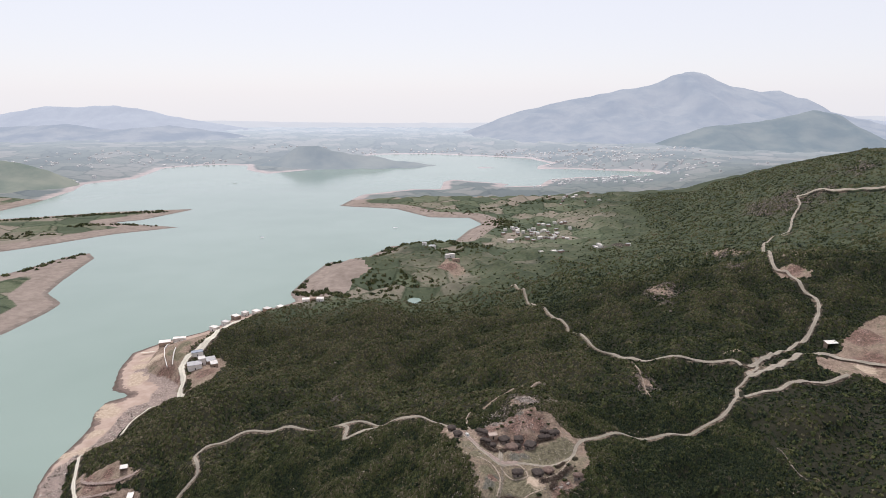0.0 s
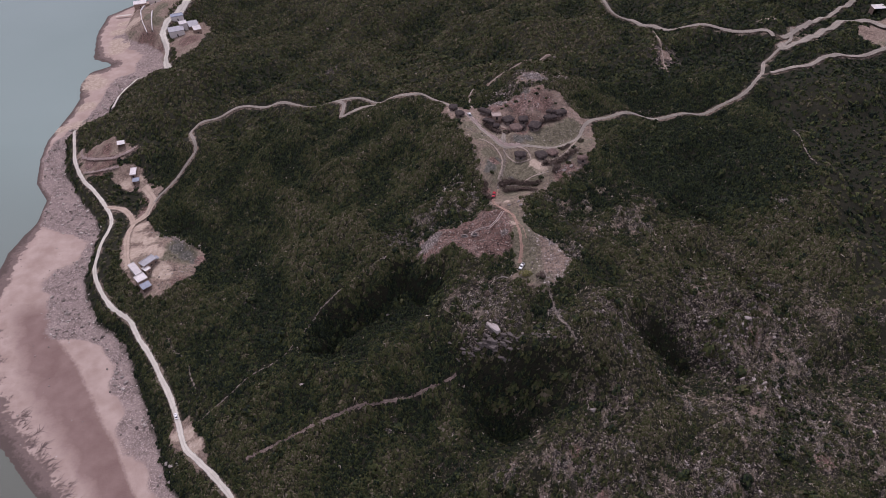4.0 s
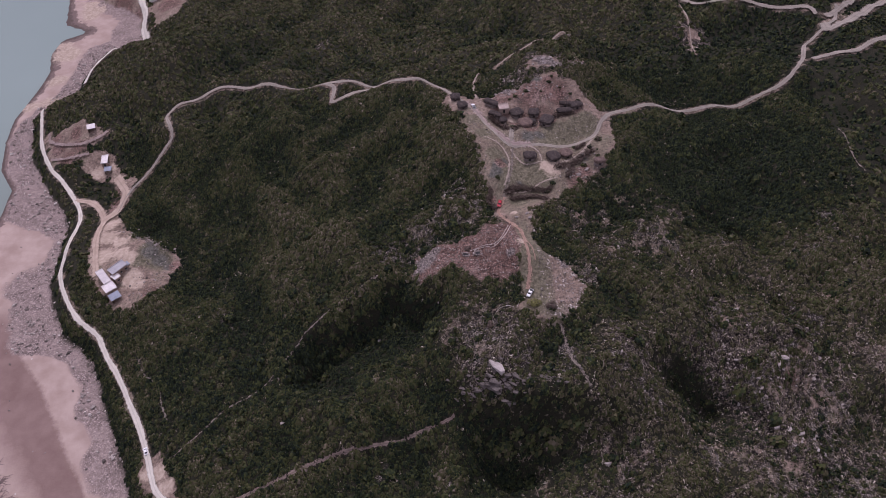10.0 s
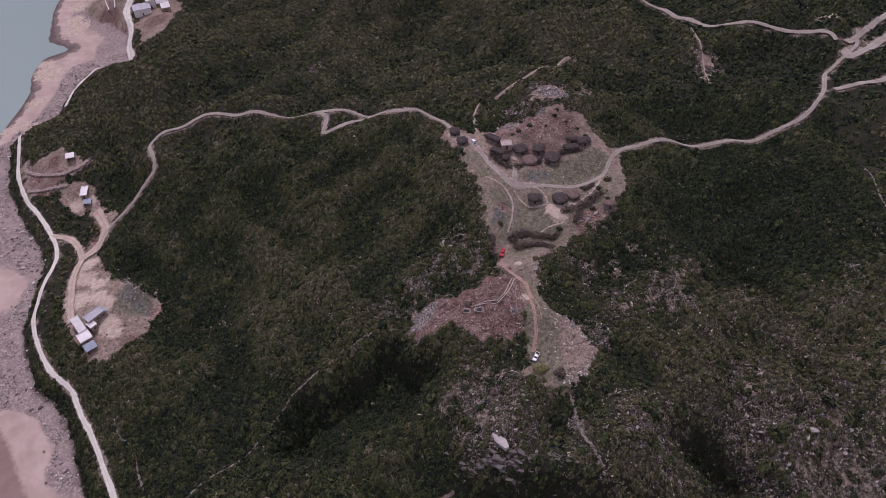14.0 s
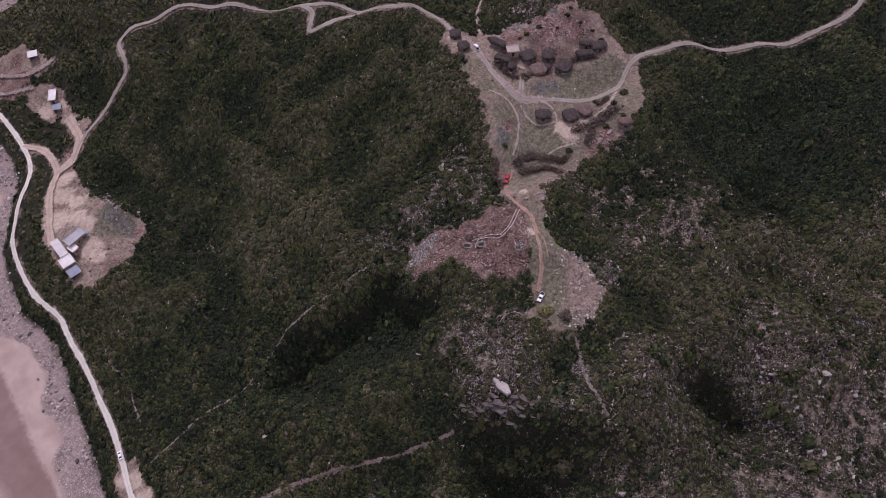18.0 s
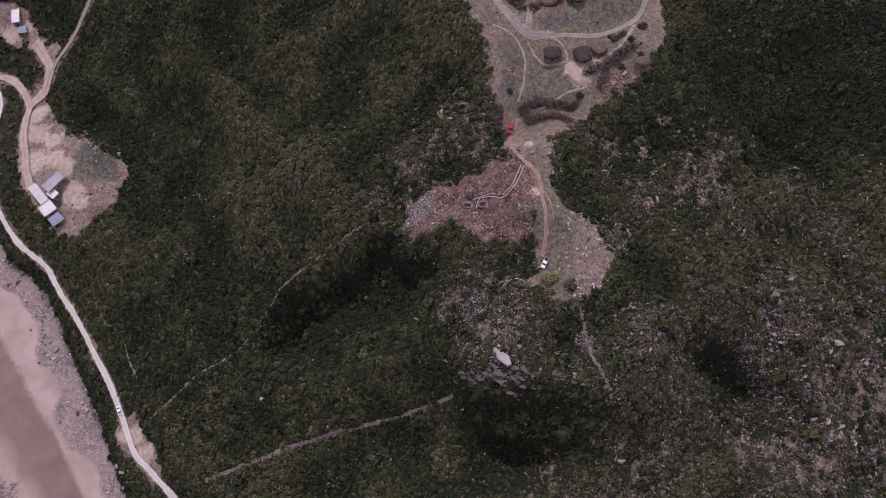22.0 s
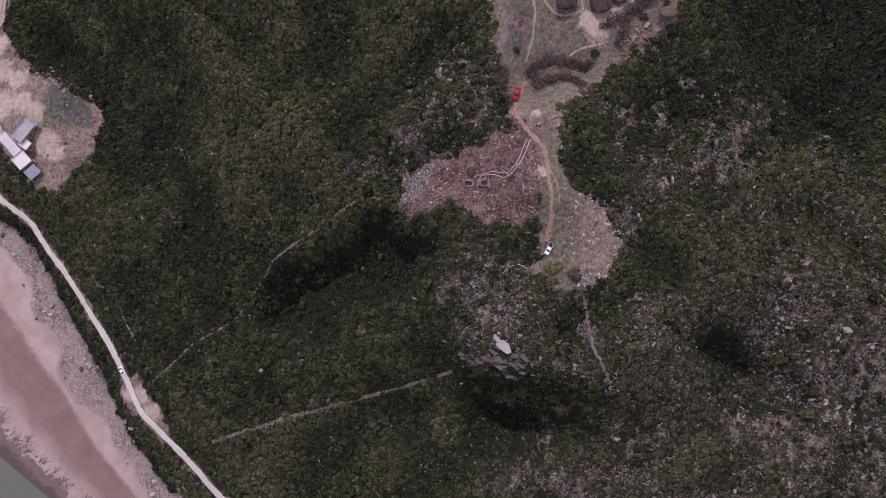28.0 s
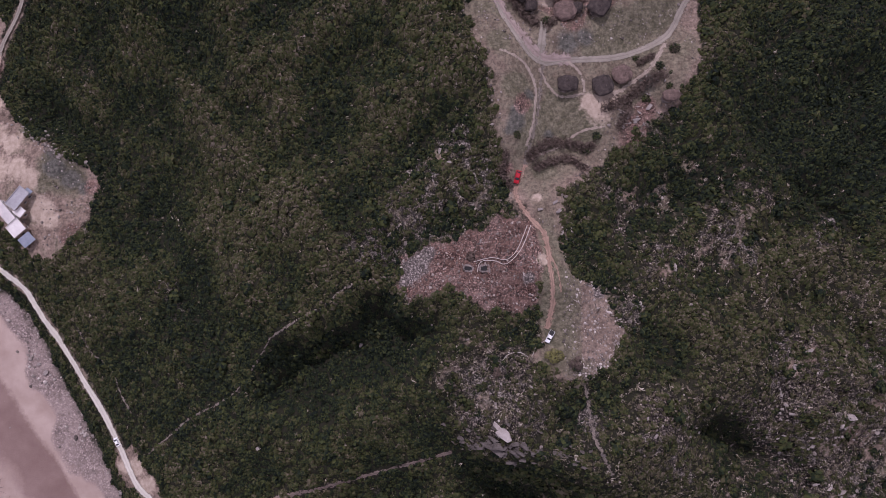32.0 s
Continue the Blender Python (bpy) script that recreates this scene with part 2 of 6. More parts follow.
def leaf_material():
    """Scrub leaves: every shrub has its own tint, every leaf clump a small change."""
    m, n, l, b = material("scrub_leaves", 0.85)
    b.inputs["Specular IOR Level"].default_value = 0.08
    one = n.new("ShaderNodeNewGeometry").outputs["Random Per Island"]
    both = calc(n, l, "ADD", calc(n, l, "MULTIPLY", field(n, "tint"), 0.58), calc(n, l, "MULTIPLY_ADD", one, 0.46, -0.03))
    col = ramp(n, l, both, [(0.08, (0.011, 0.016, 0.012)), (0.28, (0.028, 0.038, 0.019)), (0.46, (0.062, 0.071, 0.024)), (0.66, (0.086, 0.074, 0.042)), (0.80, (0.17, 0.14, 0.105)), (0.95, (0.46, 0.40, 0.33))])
    l.new(col, b.inputs["Base Color"])
    return m


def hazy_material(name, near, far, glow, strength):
    """Distant rock and scrub; the haze in front of them is painted as surface glow."""
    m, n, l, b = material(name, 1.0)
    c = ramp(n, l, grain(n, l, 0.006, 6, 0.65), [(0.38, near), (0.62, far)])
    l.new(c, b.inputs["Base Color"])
    # Emission stands for the bright air before the surface.
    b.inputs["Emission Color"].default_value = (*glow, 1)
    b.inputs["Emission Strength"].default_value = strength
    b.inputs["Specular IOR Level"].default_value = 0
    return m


def plain(name, col, rough=0.6, metal=0.0, vary=0.18, scale=1.5):
    m, n, l, b = material(name, rough)
    f = grain(n, l, scale, 5, 0.65)
    dark = tuple(c * (1 - vary) for c in col)
    light = tuple(min(1, c * (1 + vary)) for c in col)
    l.new(ramp(n, l, f, [(0.35, dark), (0.65, light)]), b.inputs["Base Color"])
    b.inputs["Metallic"].default_value = metal
    return m


def far_land_material():
    """Farmland and towns kilometres off, with haze put in as emission that grows with distance."""
    m, n, l, b = material("hazed_farmland", 1.0)
    c = plots(n, l, 90.0, [(0.2, (0.05, 0.06, 0.048)), (0.5, (0.075, 0.085, 0.065)), (0.8, (0.125, 0.12, 0.10))])
    mud = ramp(n, l, grain(n, l, 0.03, 5, 0.7), [(0.35, (0.20, 0.155, 0.135)), (0.65, (0.32, 0.255, 0.22))])
    c = mix(n, l, calc(n, l, "MULTIPLY_ADD", calc(n, l, "ADD", field(n, "shore"), calc(n, l, "MULTIPLY", grain(n, l, 0.02, 4), 26.0)), -0.14, 4.3, clamp=True), c, mud)
    l.new(c, b.inputs["Base Color"])
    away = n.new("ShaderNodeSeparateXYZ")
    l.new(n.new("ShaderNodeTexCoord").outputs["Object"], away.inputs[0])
    # The glow rises with y in place of haze.
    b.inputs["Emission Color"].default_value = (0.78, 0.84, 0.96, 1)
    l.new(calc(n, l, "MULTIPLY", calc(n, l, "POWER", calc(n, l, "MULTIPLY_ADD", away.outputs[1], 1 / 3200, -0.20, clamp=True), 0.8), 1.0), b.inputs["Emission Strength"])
    b.inputs["Specular IOR Level"].default_value = 0
    return m


FARLAND = far_land_material()
GROUND, WATER, LEAF = ground_material(), water_material(), leaf_material()


def trodden(name, light, dark, scale, fine, fray=0.9, hold=4.0):
    """Bare earth of a road: worn ruts, a grassier crown, and verges that break up into the ground beside it."""
    m, n, l, b = material(name, 0.95)
    big, small = grain(n, l, scale, 3), grain(n, l, fine, 5, 0.75)
    both = calc(n, l, "ADD", calc(n, l, "MULTIPLY", big, 0.5), calc(n, l, "MULTIPLY", small, 0.5))
    col = ramp(n, l, both, [(0.34, dark), (0.62, light)])
    across = field(n, "across")
    crown = calc(n, l, "MULTIPLY_ADD", across, -7.0, 1.0, clamp=True)
    col = mix(n, l, calc(n, l, "MULTIPLY", crown, calc(n, l, "MULTIPLY_ADD", small, 3.0, -1.1, clamp=True)), col, tuple(0.62 * c for c in dark))
    l.new(col, b.inputs["Base Color"])
    bump(n, l, b, small, 0.6, 0.08)
    # the verge frays out
    solid = calc(n, l, "MULTIPLY_ADD", calc(n, l, "ADD", across, calc(n, l, "MULTIPLY", calc(n, l, "SUBTRACT", grain(n, l, 0.9, 4, 0.7), 0.5), fray)), -5.0, hold, clamp=True)
    gone, both_of = n.new("ShaderNodeBsdfTransparent"), n.new("ShaderNodeMixShader")
    l.new(solid, both_of.inputs[0])
    l.new(gone.outputs[0], both_of.inputs[1])
    l.new(b.outputs[0], both_of.inputs[2])
    l.new(both_of.outputs[0], n["Material Output"].inputs["Surface"])
    return m


DUST = trodden("pale_dust", (0.64, 0.60, 0.505), (0.47, 0.43, 0.355), 0.25, 1.7)
TRACK = trodden("brown_track", (0.33, 0.288, 0.235), (0.19, 0.166, 0.132), 0.2, 1.5)
REDTRACK = trodden("red_track", (0.40, 0.27, 0.20), (0.20, 0.128, 0.094), 0.3, 1.6, 1.7, 2.6)
PATHWAY = trodden("thin_path", (0.40, 0.33, 0.265), (0.24, 0.192, 0.15), 0.4, 1.9, 1.8, 2.3)
GRAVELPATH = trodden("gravel_path", (0.25, 0.21, 0.172), (0.10, 0.082, 0.067), 0.4, 1.9, 2.6, 1.7)
SANDTRACK = trodden("sandy_track", (0.47, 0.37, 0.285), (0.31, 0.235, 0.175), 0.3, 1.6, 0.9)
PINKTRACK = trodden("pinkish_track", (0.36, 0.282, 0.245), (0.20, 0.15, 0.128), 0.3, 1.6, 1.9, 2.5)
OLDTRACK = trodden("overgrown_track", (0.25, 0.19, 0.158), (0.09, 0.068, 0.055), 0.3, 1.8, 2.0, 2.2)


def stone_material():
    """Field stones: each its own shade, with stains and grain."""
    m, n, l, b = material("field_stone", 0.95)
    own = calc(n, l, "MULTIPLY_ADD", grain(n, l, 3.0, 5, 0.7), 0.8, calc(n, l, "MULTIPLY_ADD", field(n, "tint"), 0.75, -0.28))
    l.new(ramp(n, l, own, [(0.1, (0.06, 0.05, 0.043)), (0.42, (0.18, 0.15, 0.128)), (0.66, (0.36, 0.31, 0.27)), (0.9, (0.62, 0.55, 0.49))]), b.inputs["Base Color"])
    bump(n, l, b, grain(n, l, 5.0, 4), 0.6, 0.06)
    return m


STONE = stone_material()
SLAB = mottled("pale_slab", (0.52, 0.465, 0.42), (0.29, 0.25, 0.225), 0.4, fine=3.0, relief=0.06)
DARKROCK = mottled("dark_ledge_rock", (0.19, 0.163, 0.145), (0.055, 0.046, 0.04), 0.5, fine=3.0, relief=0.1)
BOULDER = mottled("boulder_rock", (0.42, 0.365, 0.325), (0.18, 0.155, 0.138), 0.6, fine=3.5, relief=0.08)
THATCH = mottled("thatch", (0.085, 0.066, 0.058), (0.02, 0.016, 0.014), 0.8, fine=5.0, relief=0.12)
THATCH_PALE = mottled("weathered_thatch", (0.20, 0.14, 0.115), (0.07, 0.048, 0.04), 0.8, fine=5.0, relief=0.12)
RUBBLE_WALL = mottled("dry_stone", (0.30, 0.25, 0.22), (0.12, 0.10, 0.09), 1.0, fine=4.0, relief=0.1)
WHITEWALL = mottled("whitewash", (0.78, 0.74, 0.70), (0.58, 0.54, 0.50), 0.3, fine=2.0, relief=0.02)
CONCRETE = mottled("concrete_roof", (0.66, 0.62, 0.58), (0.48, 0.45, 0.43), 0.35, fine=2.5, relief=0.02)
GREYROOF = mottled("grey_sheet_roof", (0.42, 0.41, 0.41), (0.29, 0.28, 0.285), 0.3, 0.6, fine=2.5, relief=0.02)
BLUEROOF = mottled("blue_grey_roof", (0.30, 0.33, 0.38), (0.2, 0.22, 0.26), 0.3, 0.5, fine=2.5, relief=0.02)
PINKROOF = mottled("pale_mud_roof", (0.46, 0.37, 0.32), (0.30, 0.235, 0.20), 0.5, fine=3.0, relief=0.04)
BROWNWALL = mottled("mud_wall", (0.36, 0.27, 0.21), (0.22, 0.16, 0.125), 0.4, fine=2.0, relief=0.03)
# Near-black that paints the shade of doorways, doors and pits.
DARK = plain("opening_shade", (0.02, 0.019, 0.018), 0.7)
GLASS = plain("dark_glass", (0.03, 0.035, 0.04), 0.08, vary=0.1)
RED = plain("red_paint", (0.36, 0.012, 0.02), 0.3, vary=0.08)
WHITE = plain("white_paint", (0.82, 0.81, 0.79), 0.3, vary=0.05)
RUBBER = plain("rubber", (0.025, 0.025, 0.025), 0.85)
CHROME = plain("bare_metal", (0.5, 0.5, 0.5), 0.35, 1.0, vary=0.1)
BLACK = plain("black_trim", (0.03, 0.03, 0.03), 0.6)
BARK = mottled("bark", (0.16, 0.12, 0.09), (0.07, 0.05, 0.04), 2.0, fine=9.0)
BRUSH = mottled("dead_brushwood", (0.17, 0.125, 0.098), (0.055, 0.041, 0.033), 0.9, fine=6.0, relief=0.1)
HOSE = plain("pale_hose", (0.56, 0.50, 0.45), 0.7)

# ---- land forms ----
COAST = [(-40, -400), (-75, -175), (-100, -143), (-118, -129), (-138, -113), (-167, -91), (-205, -58), (-238, 0), (-246, 50), (-241, 76), (-244, 97), (-258, 114), (-267, 140), (-272, 163), (-271, 200),
         (-273, 218), (-281, 238), (-281, 258), (-267, 271), (-287, 280), (-301, 325), (-306, 364), (-287, 394), (-252, 427), (-235, 473), (-216, 489), (-178, 525), (-194, 560), (-185, 639), (-170, 717),
         (-120, 734), (-83, 825), (-17, 845), (25, 860), (56, 960), (84, 1015), (62, 1080), (-19, 1086), (-96, 1188), (-226, 1225), (-194, 1394), (-69, 1493), (6, 1493)]
COAST_FAR = [(16, 1642), (41, 1692), (120, 1640), (207, 1594), (170, 1540), (280, 1560), (330, 1690), (420, 1745), (560, 1765), (690, 1790), (705, 1885), (540, 1930), (430, 1975), (334, 1958), (352, 2060), (412, 2150), (360, 2330), (175, 2430), (-34, 2520), (-269, 2490), (-282, 2346),
             (-335, 2116), (-408, 1955), (-546, 1829), (-636, 1938), (-670, 2070), (-760, 2090), (-834, 2075), (-931, 1987), (-900, 1703), (-992, 1592), (-954, 1462), (-939, 1265), (-950, 1161), (-1000, 1110), (-1300, 1000), (-4000, 900), (-4600, 4600), (4600, 4600), (4600, -4600), (-40, -4600)]
SPITS = [[(-1500, 820), (-1100, 1000), (-834, 1088), (-703, 1153), (-536, 1188), (-600, 1057), (-643, 1030), (-495, 985), (-592, 922), (-674, 820), (-760, 740), (-1500, 500)],
         [(-900, 420), (-640, 600), (-606, 680), (-590, 740), (-569, 790), (-536, 745), (-528, 690), (-516, 618), (-503, 562), (-463, 522), (-461, 490), (-463, 455), (-467, 412), (-640, 250), (-900, 200)],
         [(145, 1990), (120, 2010), (150, 2030), (195, 2015), (190, 1990)]]
EDGE = [(-45, -160), (-60, -142), (-73, -128), (-86, -118), (-103, -101), (-117, -83), (-126, -65), (-138, -46), (-148, -29), (-158, -14), (-175, -2), (-192, 25), (-196, 46), (-199, 67), (-207, 79),
        (-220, 92), (-241, 120), (-257, 158), (-252, 172), (-240, 184), (-243, 205), (-238, 238), (-214, 242), (-236, 298), (-243, 325)]
HILLS = [(20, 10, 70, 18.2), (60, -40, 60, 13.6), (110, 50, 90, 16.3), (40, 110, 60, 25.6), (150, -20, 70, 9.7), (180, 130, 90, 21.3),
         (-50, -20, 70, 10.8), (-60, 90, 80, 23.3), (60, 210, 90, 11.1), (-60, 220, 100, 2.8), (240, 200, 110, 20.6), (330, 330, 110, 10.9),
         (120, -110, 70, 2.6), (-20, -110, 70, -15.9), (-120, 40, 70, -20.1), (250, 40, 100, 24.7), (200, 330, 120, 6.7), (340, 460, 120, 15.6),
         (60, 340, 110, 17.0), (-120, 330, 110, -20.9), (30, 500, 150, -12.7), (-140, 520, 120, -16.3), (220, 560, 140, 2.4), (560, 300, 220, 62.3),
         (560, 760, 200, -10.5), (800, 750, 330, 72.2), (1000, 1100, 420, 100.0), (300, 900, 240, -14.7), (620, 1200, 260, -17.9), (60, 900, 220, -13.4),
         (350, -80, 140, 21.3), (900, 300, 350, 62.4), (40, -60, 30, 18.3), (100, 1250, 300, -19.4), (600, 1550, 250, -22.7), (-200, 90, 50, -18.9),
         (-55, 280, 60, 16.6), (-60, 420, 80, 21.3), (-48, -18, 26, 5.6), (-35, -45, 28, 7.9), (20, -50, 14, 3.8), (24, -74, 15, -10.6),
         (88, -62, 14, -7.0)]
BASE = 28.0
SCARPS = [  # lip of a steep drop, falling to the right of its line; fall, width, reach
    ([(-68, -46), (-63, -36), (-57, -26), (-46, -20), (-37, -16), (-30, -11), (-20, -8), (-8, -12), (4, -15)], 15.0, 12, 17),
    ([(4, -58), (10, -58), (17, -60), (25, -60), (35, -61), (44, -64)], 7.5, 5, 14)]
RAVINES = [  # line, depth, half width
    ([(74, -52), (84, -54), (93, -59), (97, -62)], 5.5, 4.5), ([(94, -23), (93, -32), (96, -41), (100, -51), (104, -61), (108, -69)], 2.2, 2.6), ([(118, -20), (125, -27), (128, -33)], 5, 4.5),
    ([(110, -40), (116, -42), (121, -44)], 3.5, 3.5), ([(99, 22), (110, 16), (117, 11), (124, 2)], 2.5, 3), ([(95, -8), (99, -16)], 3, 4), ([(-152, 60), (-140, 52), (-128, 46)], 4, 6)]


def shore(x, y):
    """Metres inland of the waterline, negative over the lake."""
    best, land = np.full(x.shape, 1e9), np.zeros(x.shape, bool)
    for ring in [COAST + COAST_FAR] + SPITS:
        inside = np.zeros(x.shape, bool)
        for (ax, ay), (bx, by) in zip(ring, ring[1:] + ring[:1]):
            dx, dy = bx - ax, by - ay
            s = np.clip(((x - ax) * dx + (y - ay) * dy) / (dx * dx + dy * dy), 0, 1)
            best = np.minimum(best, np.hypot(x - ax - s * dx, y - ay - s * dy))
            if dy:
                inside ^= ((ay > y) != (by > y)) & (x < ax + (y - ay) * dx / dy)
        land |= inside
    return np.where(land, best, -best)


def wobble(x, y, size, seed):
    """Smooth lumps of about that size, from -1 to 1."""
    rng, out = np.random.RandomState(seed), 0
    for k in range(5):
        a, p = rng.uniform(0, 6.283), rng.uniform(0, 6.283, 2)
        u, v = (x * np.cos(a) + y * np.sin(a)) / size, (y * np.cos(a) - x * np.sin(a)) / size
        out = out + np.sin(u * 6.283 + p[0] + 1.3 * np.sin(v * 4.1 + p[1])) * np.cos(v * 3.9 + p[1])
    return out / 3


def lumps_of(x, y, size, seed):
    """Uneven patches of about that size with no even beat, from -1 to 1."""
    table = np.random.RandomState(seed).uniform(-1, 1, (97, 97))
    u, v = (0.83 * x + 0.56 * y) / size, (0.83 * y - 0.56 * x) / size
    i, j = np.floor(u).astype(int), np.floor(v).astype(int)
    a, b = u - i, v - j
    a, b = a * a * (3 - 2 * a), b * b * (3 - 2 * b)
    i, j, k, m = i % 97, j % 97, (i + 1) % 97, (j + 1) % 97
    return (table[i, j] * (1 - a) + table[k, j] * a) * (1 - b) + (table[i, m] * (1 - a) + table[k, m] * a) * b


def shelf(x, y):
    """Place across the drawn-down beach: 0 at the water, 24 where the scrub begins, metres beyond."""
    s = shore(x, y)
    w = np.full(x.shape, 1e9)
    for (ax, ay), (bx, by) in zip(EDGE, EDGE[1:]):
        dx, dy = bx - ax, by - ay
        k = np.clip(((x - ax) * dx + (y - ay) * dy) / (dx * dx + dy * dy), 0, 1)
        w = np.minimum(w, np.hypot(x - ax - k * dx, y - ay - k * dy))
    line = np.interp(y, [p[1] for p in EDGE], [p[0] for p in EDGE])
    near = (y > -160) & (y < 325) & (x > -420)
    d = np.where(x < line, 24 * s / np.maximum(s + w, 0.1), 24 + w)
    d = np.where(near, d, s)
    blend = np.clip((y - 290) / 35, 0, 1)
    return np.where(s < 0, s, d * (1 - blend) + s * blend)


def fingers(x, y):
    """The frayed lip where the drying mud has slumped towards the water."""
    return 1.3 * wobble(x, y, 13, 5) + 1.3 * wobble(x, y, 4.5, 6)


def beside(line, x, y):
    """Metres to the right of a line of plan points (negative on its left), and along it."""
    best, side, along, run = np.full(x.shape, 1e9), np.zeros(x.shape), np.zeros(x.shape), 0.0
    for (ax, ay), (bx, by) in zip(line, line[1:]):
        dx, dy = bx - ax, by - ay
        n = np.hypot(dx, dy)
        k = np.clip(((x - ax) * dx + (y - ay) * dy) / (n * n), 0, 1)
        d = np.hypot(x - ax - k * dx, y - ay - k * dy)
        near = d < best
        best = np.where(near, d, best)
        side = np.where(near, np.sign((x - ax) * dy - (y - ay) * dx), side)
        along = np.where(near, run + k * n, along)
        run += n
    return best * side, along, run


def height(x, y):
    x, y = np.asarray(x, float), np.asarray(y, float)
    up = np.full(x.shape, BASE)
    for hx, hy, r, h in HILLS:
        up = up + h * np.exp(-((x - hx) ** 2 + (y - hy) ** 2) / (r * r))
    up = up - 14 * np.exp(-(((x - 29) / 25) ** 2) - ((y + 75) / 10) ** 2) + 3 * np.exp(-(((x - 22) / 18) ** 2) - ((y + 53) / 6) ** 2)  # the bluff and the hollow at its foot
    along, over = (x + 32) * 0.93 + (y + 15) * 0.37, (y + 15) * 0.93 - (x + 32) * 0.37  # the crest west of the quarry, steep on its south side
    up = up + 3.0 * np.exp(-((along / 30) ** 2) - (over / 9) ** 2)
    up = up - 4 * np.exp(-(((x - 89) / 8) ** 2) - ((y + 64) / 9) ** 2)
    up = np.maximum(up, 4)
    d = shelf(x, y)
    finger = d + fingers(x, y)
    rise = np.where(d < 0, 0.08 * d, np.where(d < 24, 0.05 * d + 0.5 * np.clip((finger - 4.4) / 0.8, 0, 1), 1.7 + 1.15 * np.clip(d - 24, 0, 5) + 0.42 * np.maximum(d - 29, 0)))
    low_land = np.maximum(np.clip((y - 900) / 250, 0, 1) * np.clip((800 - x) / 200, 0, 1), x < -420)
    rise = rise * (1 - low_land) + np.minimum(rise, 0.07 * d) * low_land
    low = np.minimum(up, rise)
    soft = 6.0
    low = low - np.where(d > 24, np.maximum(soft - np.abs(up - rise), 0) ** 2 / (4 * soft) * np.clip((d - 24) / 8, 0, 1), 0)
    for line, fall, wide, reach in SCARPS:
        gap, run, total = beside(line, x, y)
        s = np.clip((gap + 0.7 * wobble(x, y, 9, 17) + 2.2 * lumps_of(x, y, 7, 18)) / wide, 0, 1)
        low = low - fall * s * s * (3 - 2 * s) * np.exp(-np.maximum(gap - wide, 0) / reach) * np.clip(np.minimum(run, total - run) / 12, 0, 1)
    for line, deep, half in RAVINES:
        gap, run, total = beside(line, x, y)
        low = low - 1.15 * deep * np.exp(-np.abs((gap + 2.0 * lumps_of(x, y, 5, 19)) / half) ** 3) * np.clip(0.4 + np.minimum(run, total - run) / 8, 0, 1)
    inland = np.clip((d - 30) / 60, 0, 1)
    beyond = np.clip((y - 135) / 70, 0, 1) * np.clip((640 - y) / 150, 0, 1)
    folds = 15 * lumps_of(x, y, 125, 71) + 8 * lumps_of(x, y, 56, 72) + 3 * lumps_of(x, y, 24, 73)
    return low + inland * (4.3 * wobble(x, y, 84, 3) + 2.8 * wobble(x, y, 36, 4) + beyond * folds)


# ---- making meshes ----
def part(name, bm, mat, parent=None, label=""):
    me = bpy.data.meshes.new(name)
    bm.to_mesh(me)
    bm.free()
    me.materials.append(mat)
    ob = new(name, me)
    ob.parent = parent
    if label:
        ob["label"] = label
    return ob


def raw(name, verts, faces, mat, fields=(), smooth=False, normals=None):
    """A mesh from arrays: faces all of one count of corners. normals: the soft shape that leaves share."""
    me = bpy.data.meshes.new(name)
    verts, faces = np.asarray(verts, np.float32), np.asarray(faces, np.int32)
    me.vertices.add(len(verts))
    me.vertices.foreach_set("co", verts.ravel())
    k = faces.shape[1]
    me.loops.add(faces.size)
    me.loops.foreach_set("vertex_index", faces.ravel())
    me.polygons.add(len(faces))
    me.polygons.foreach_set("loop_start", np.arange(0, faces.size, k, dtype=np.int32))
    me.polygons.foreach_set("use_smooth", np.full(len(faces), smooth))
    me.update(calc_edges=True)
    for key, values in fields:
        me.attributes.new(key, "FLOAT", "POINT").data.foreach_set("value", np.asarray(values, np.float32))
    if normals is not None:
        me.attributes.new("custom_normal", "FLOAT_VECTOR", "POINT").data.foreach_set("vector", np.asarray(normals, np.float32).ravel())
    me.materials.append(mat)
    return new(name, me)


def ring_depth(ring, x, y):
    """Metres inside a ring of plan points, negative outside."""
    best, inside = np.full(np.shape(x), 1e9), np.zeros(np.shape(x), bool)
    for (ax, ay), (bx, by) in zip(ring, ring[1:] + ring[:1]):
        dx, dy = bx - ax, by - ay
        s = np.clip(((x - ax) * dx + (y - ay) * dy) / (dx * dx + dy * dy), 0, 1)
        best = np.minimum(best, np.hypot(x - ax - s * dx, y - ay - s * dy))
        if dy:
            inside ^= ((ay > y) != (by > y)) & (x < ax + (y - ay) * dx / dy)
    return np.where(inside, best, -best)


def line_gap(line, x, y):
    """Metres from a line of plan points."""
    best = np.full(np.shape(x), 1e9)
    for (ax, ay), (bx, by) in zip(line, line[1:]):
        dx, dy = bx - ax, by - ay
        s = np.clip(((x - ax) * dx + (y - ay) * dy) / (dx * dx + dy * dy + 1e-9), 0, 1)
        best = np.minimum(best, np.hypot(x - ax - s * dx, y - ay - s * dy))
    return best


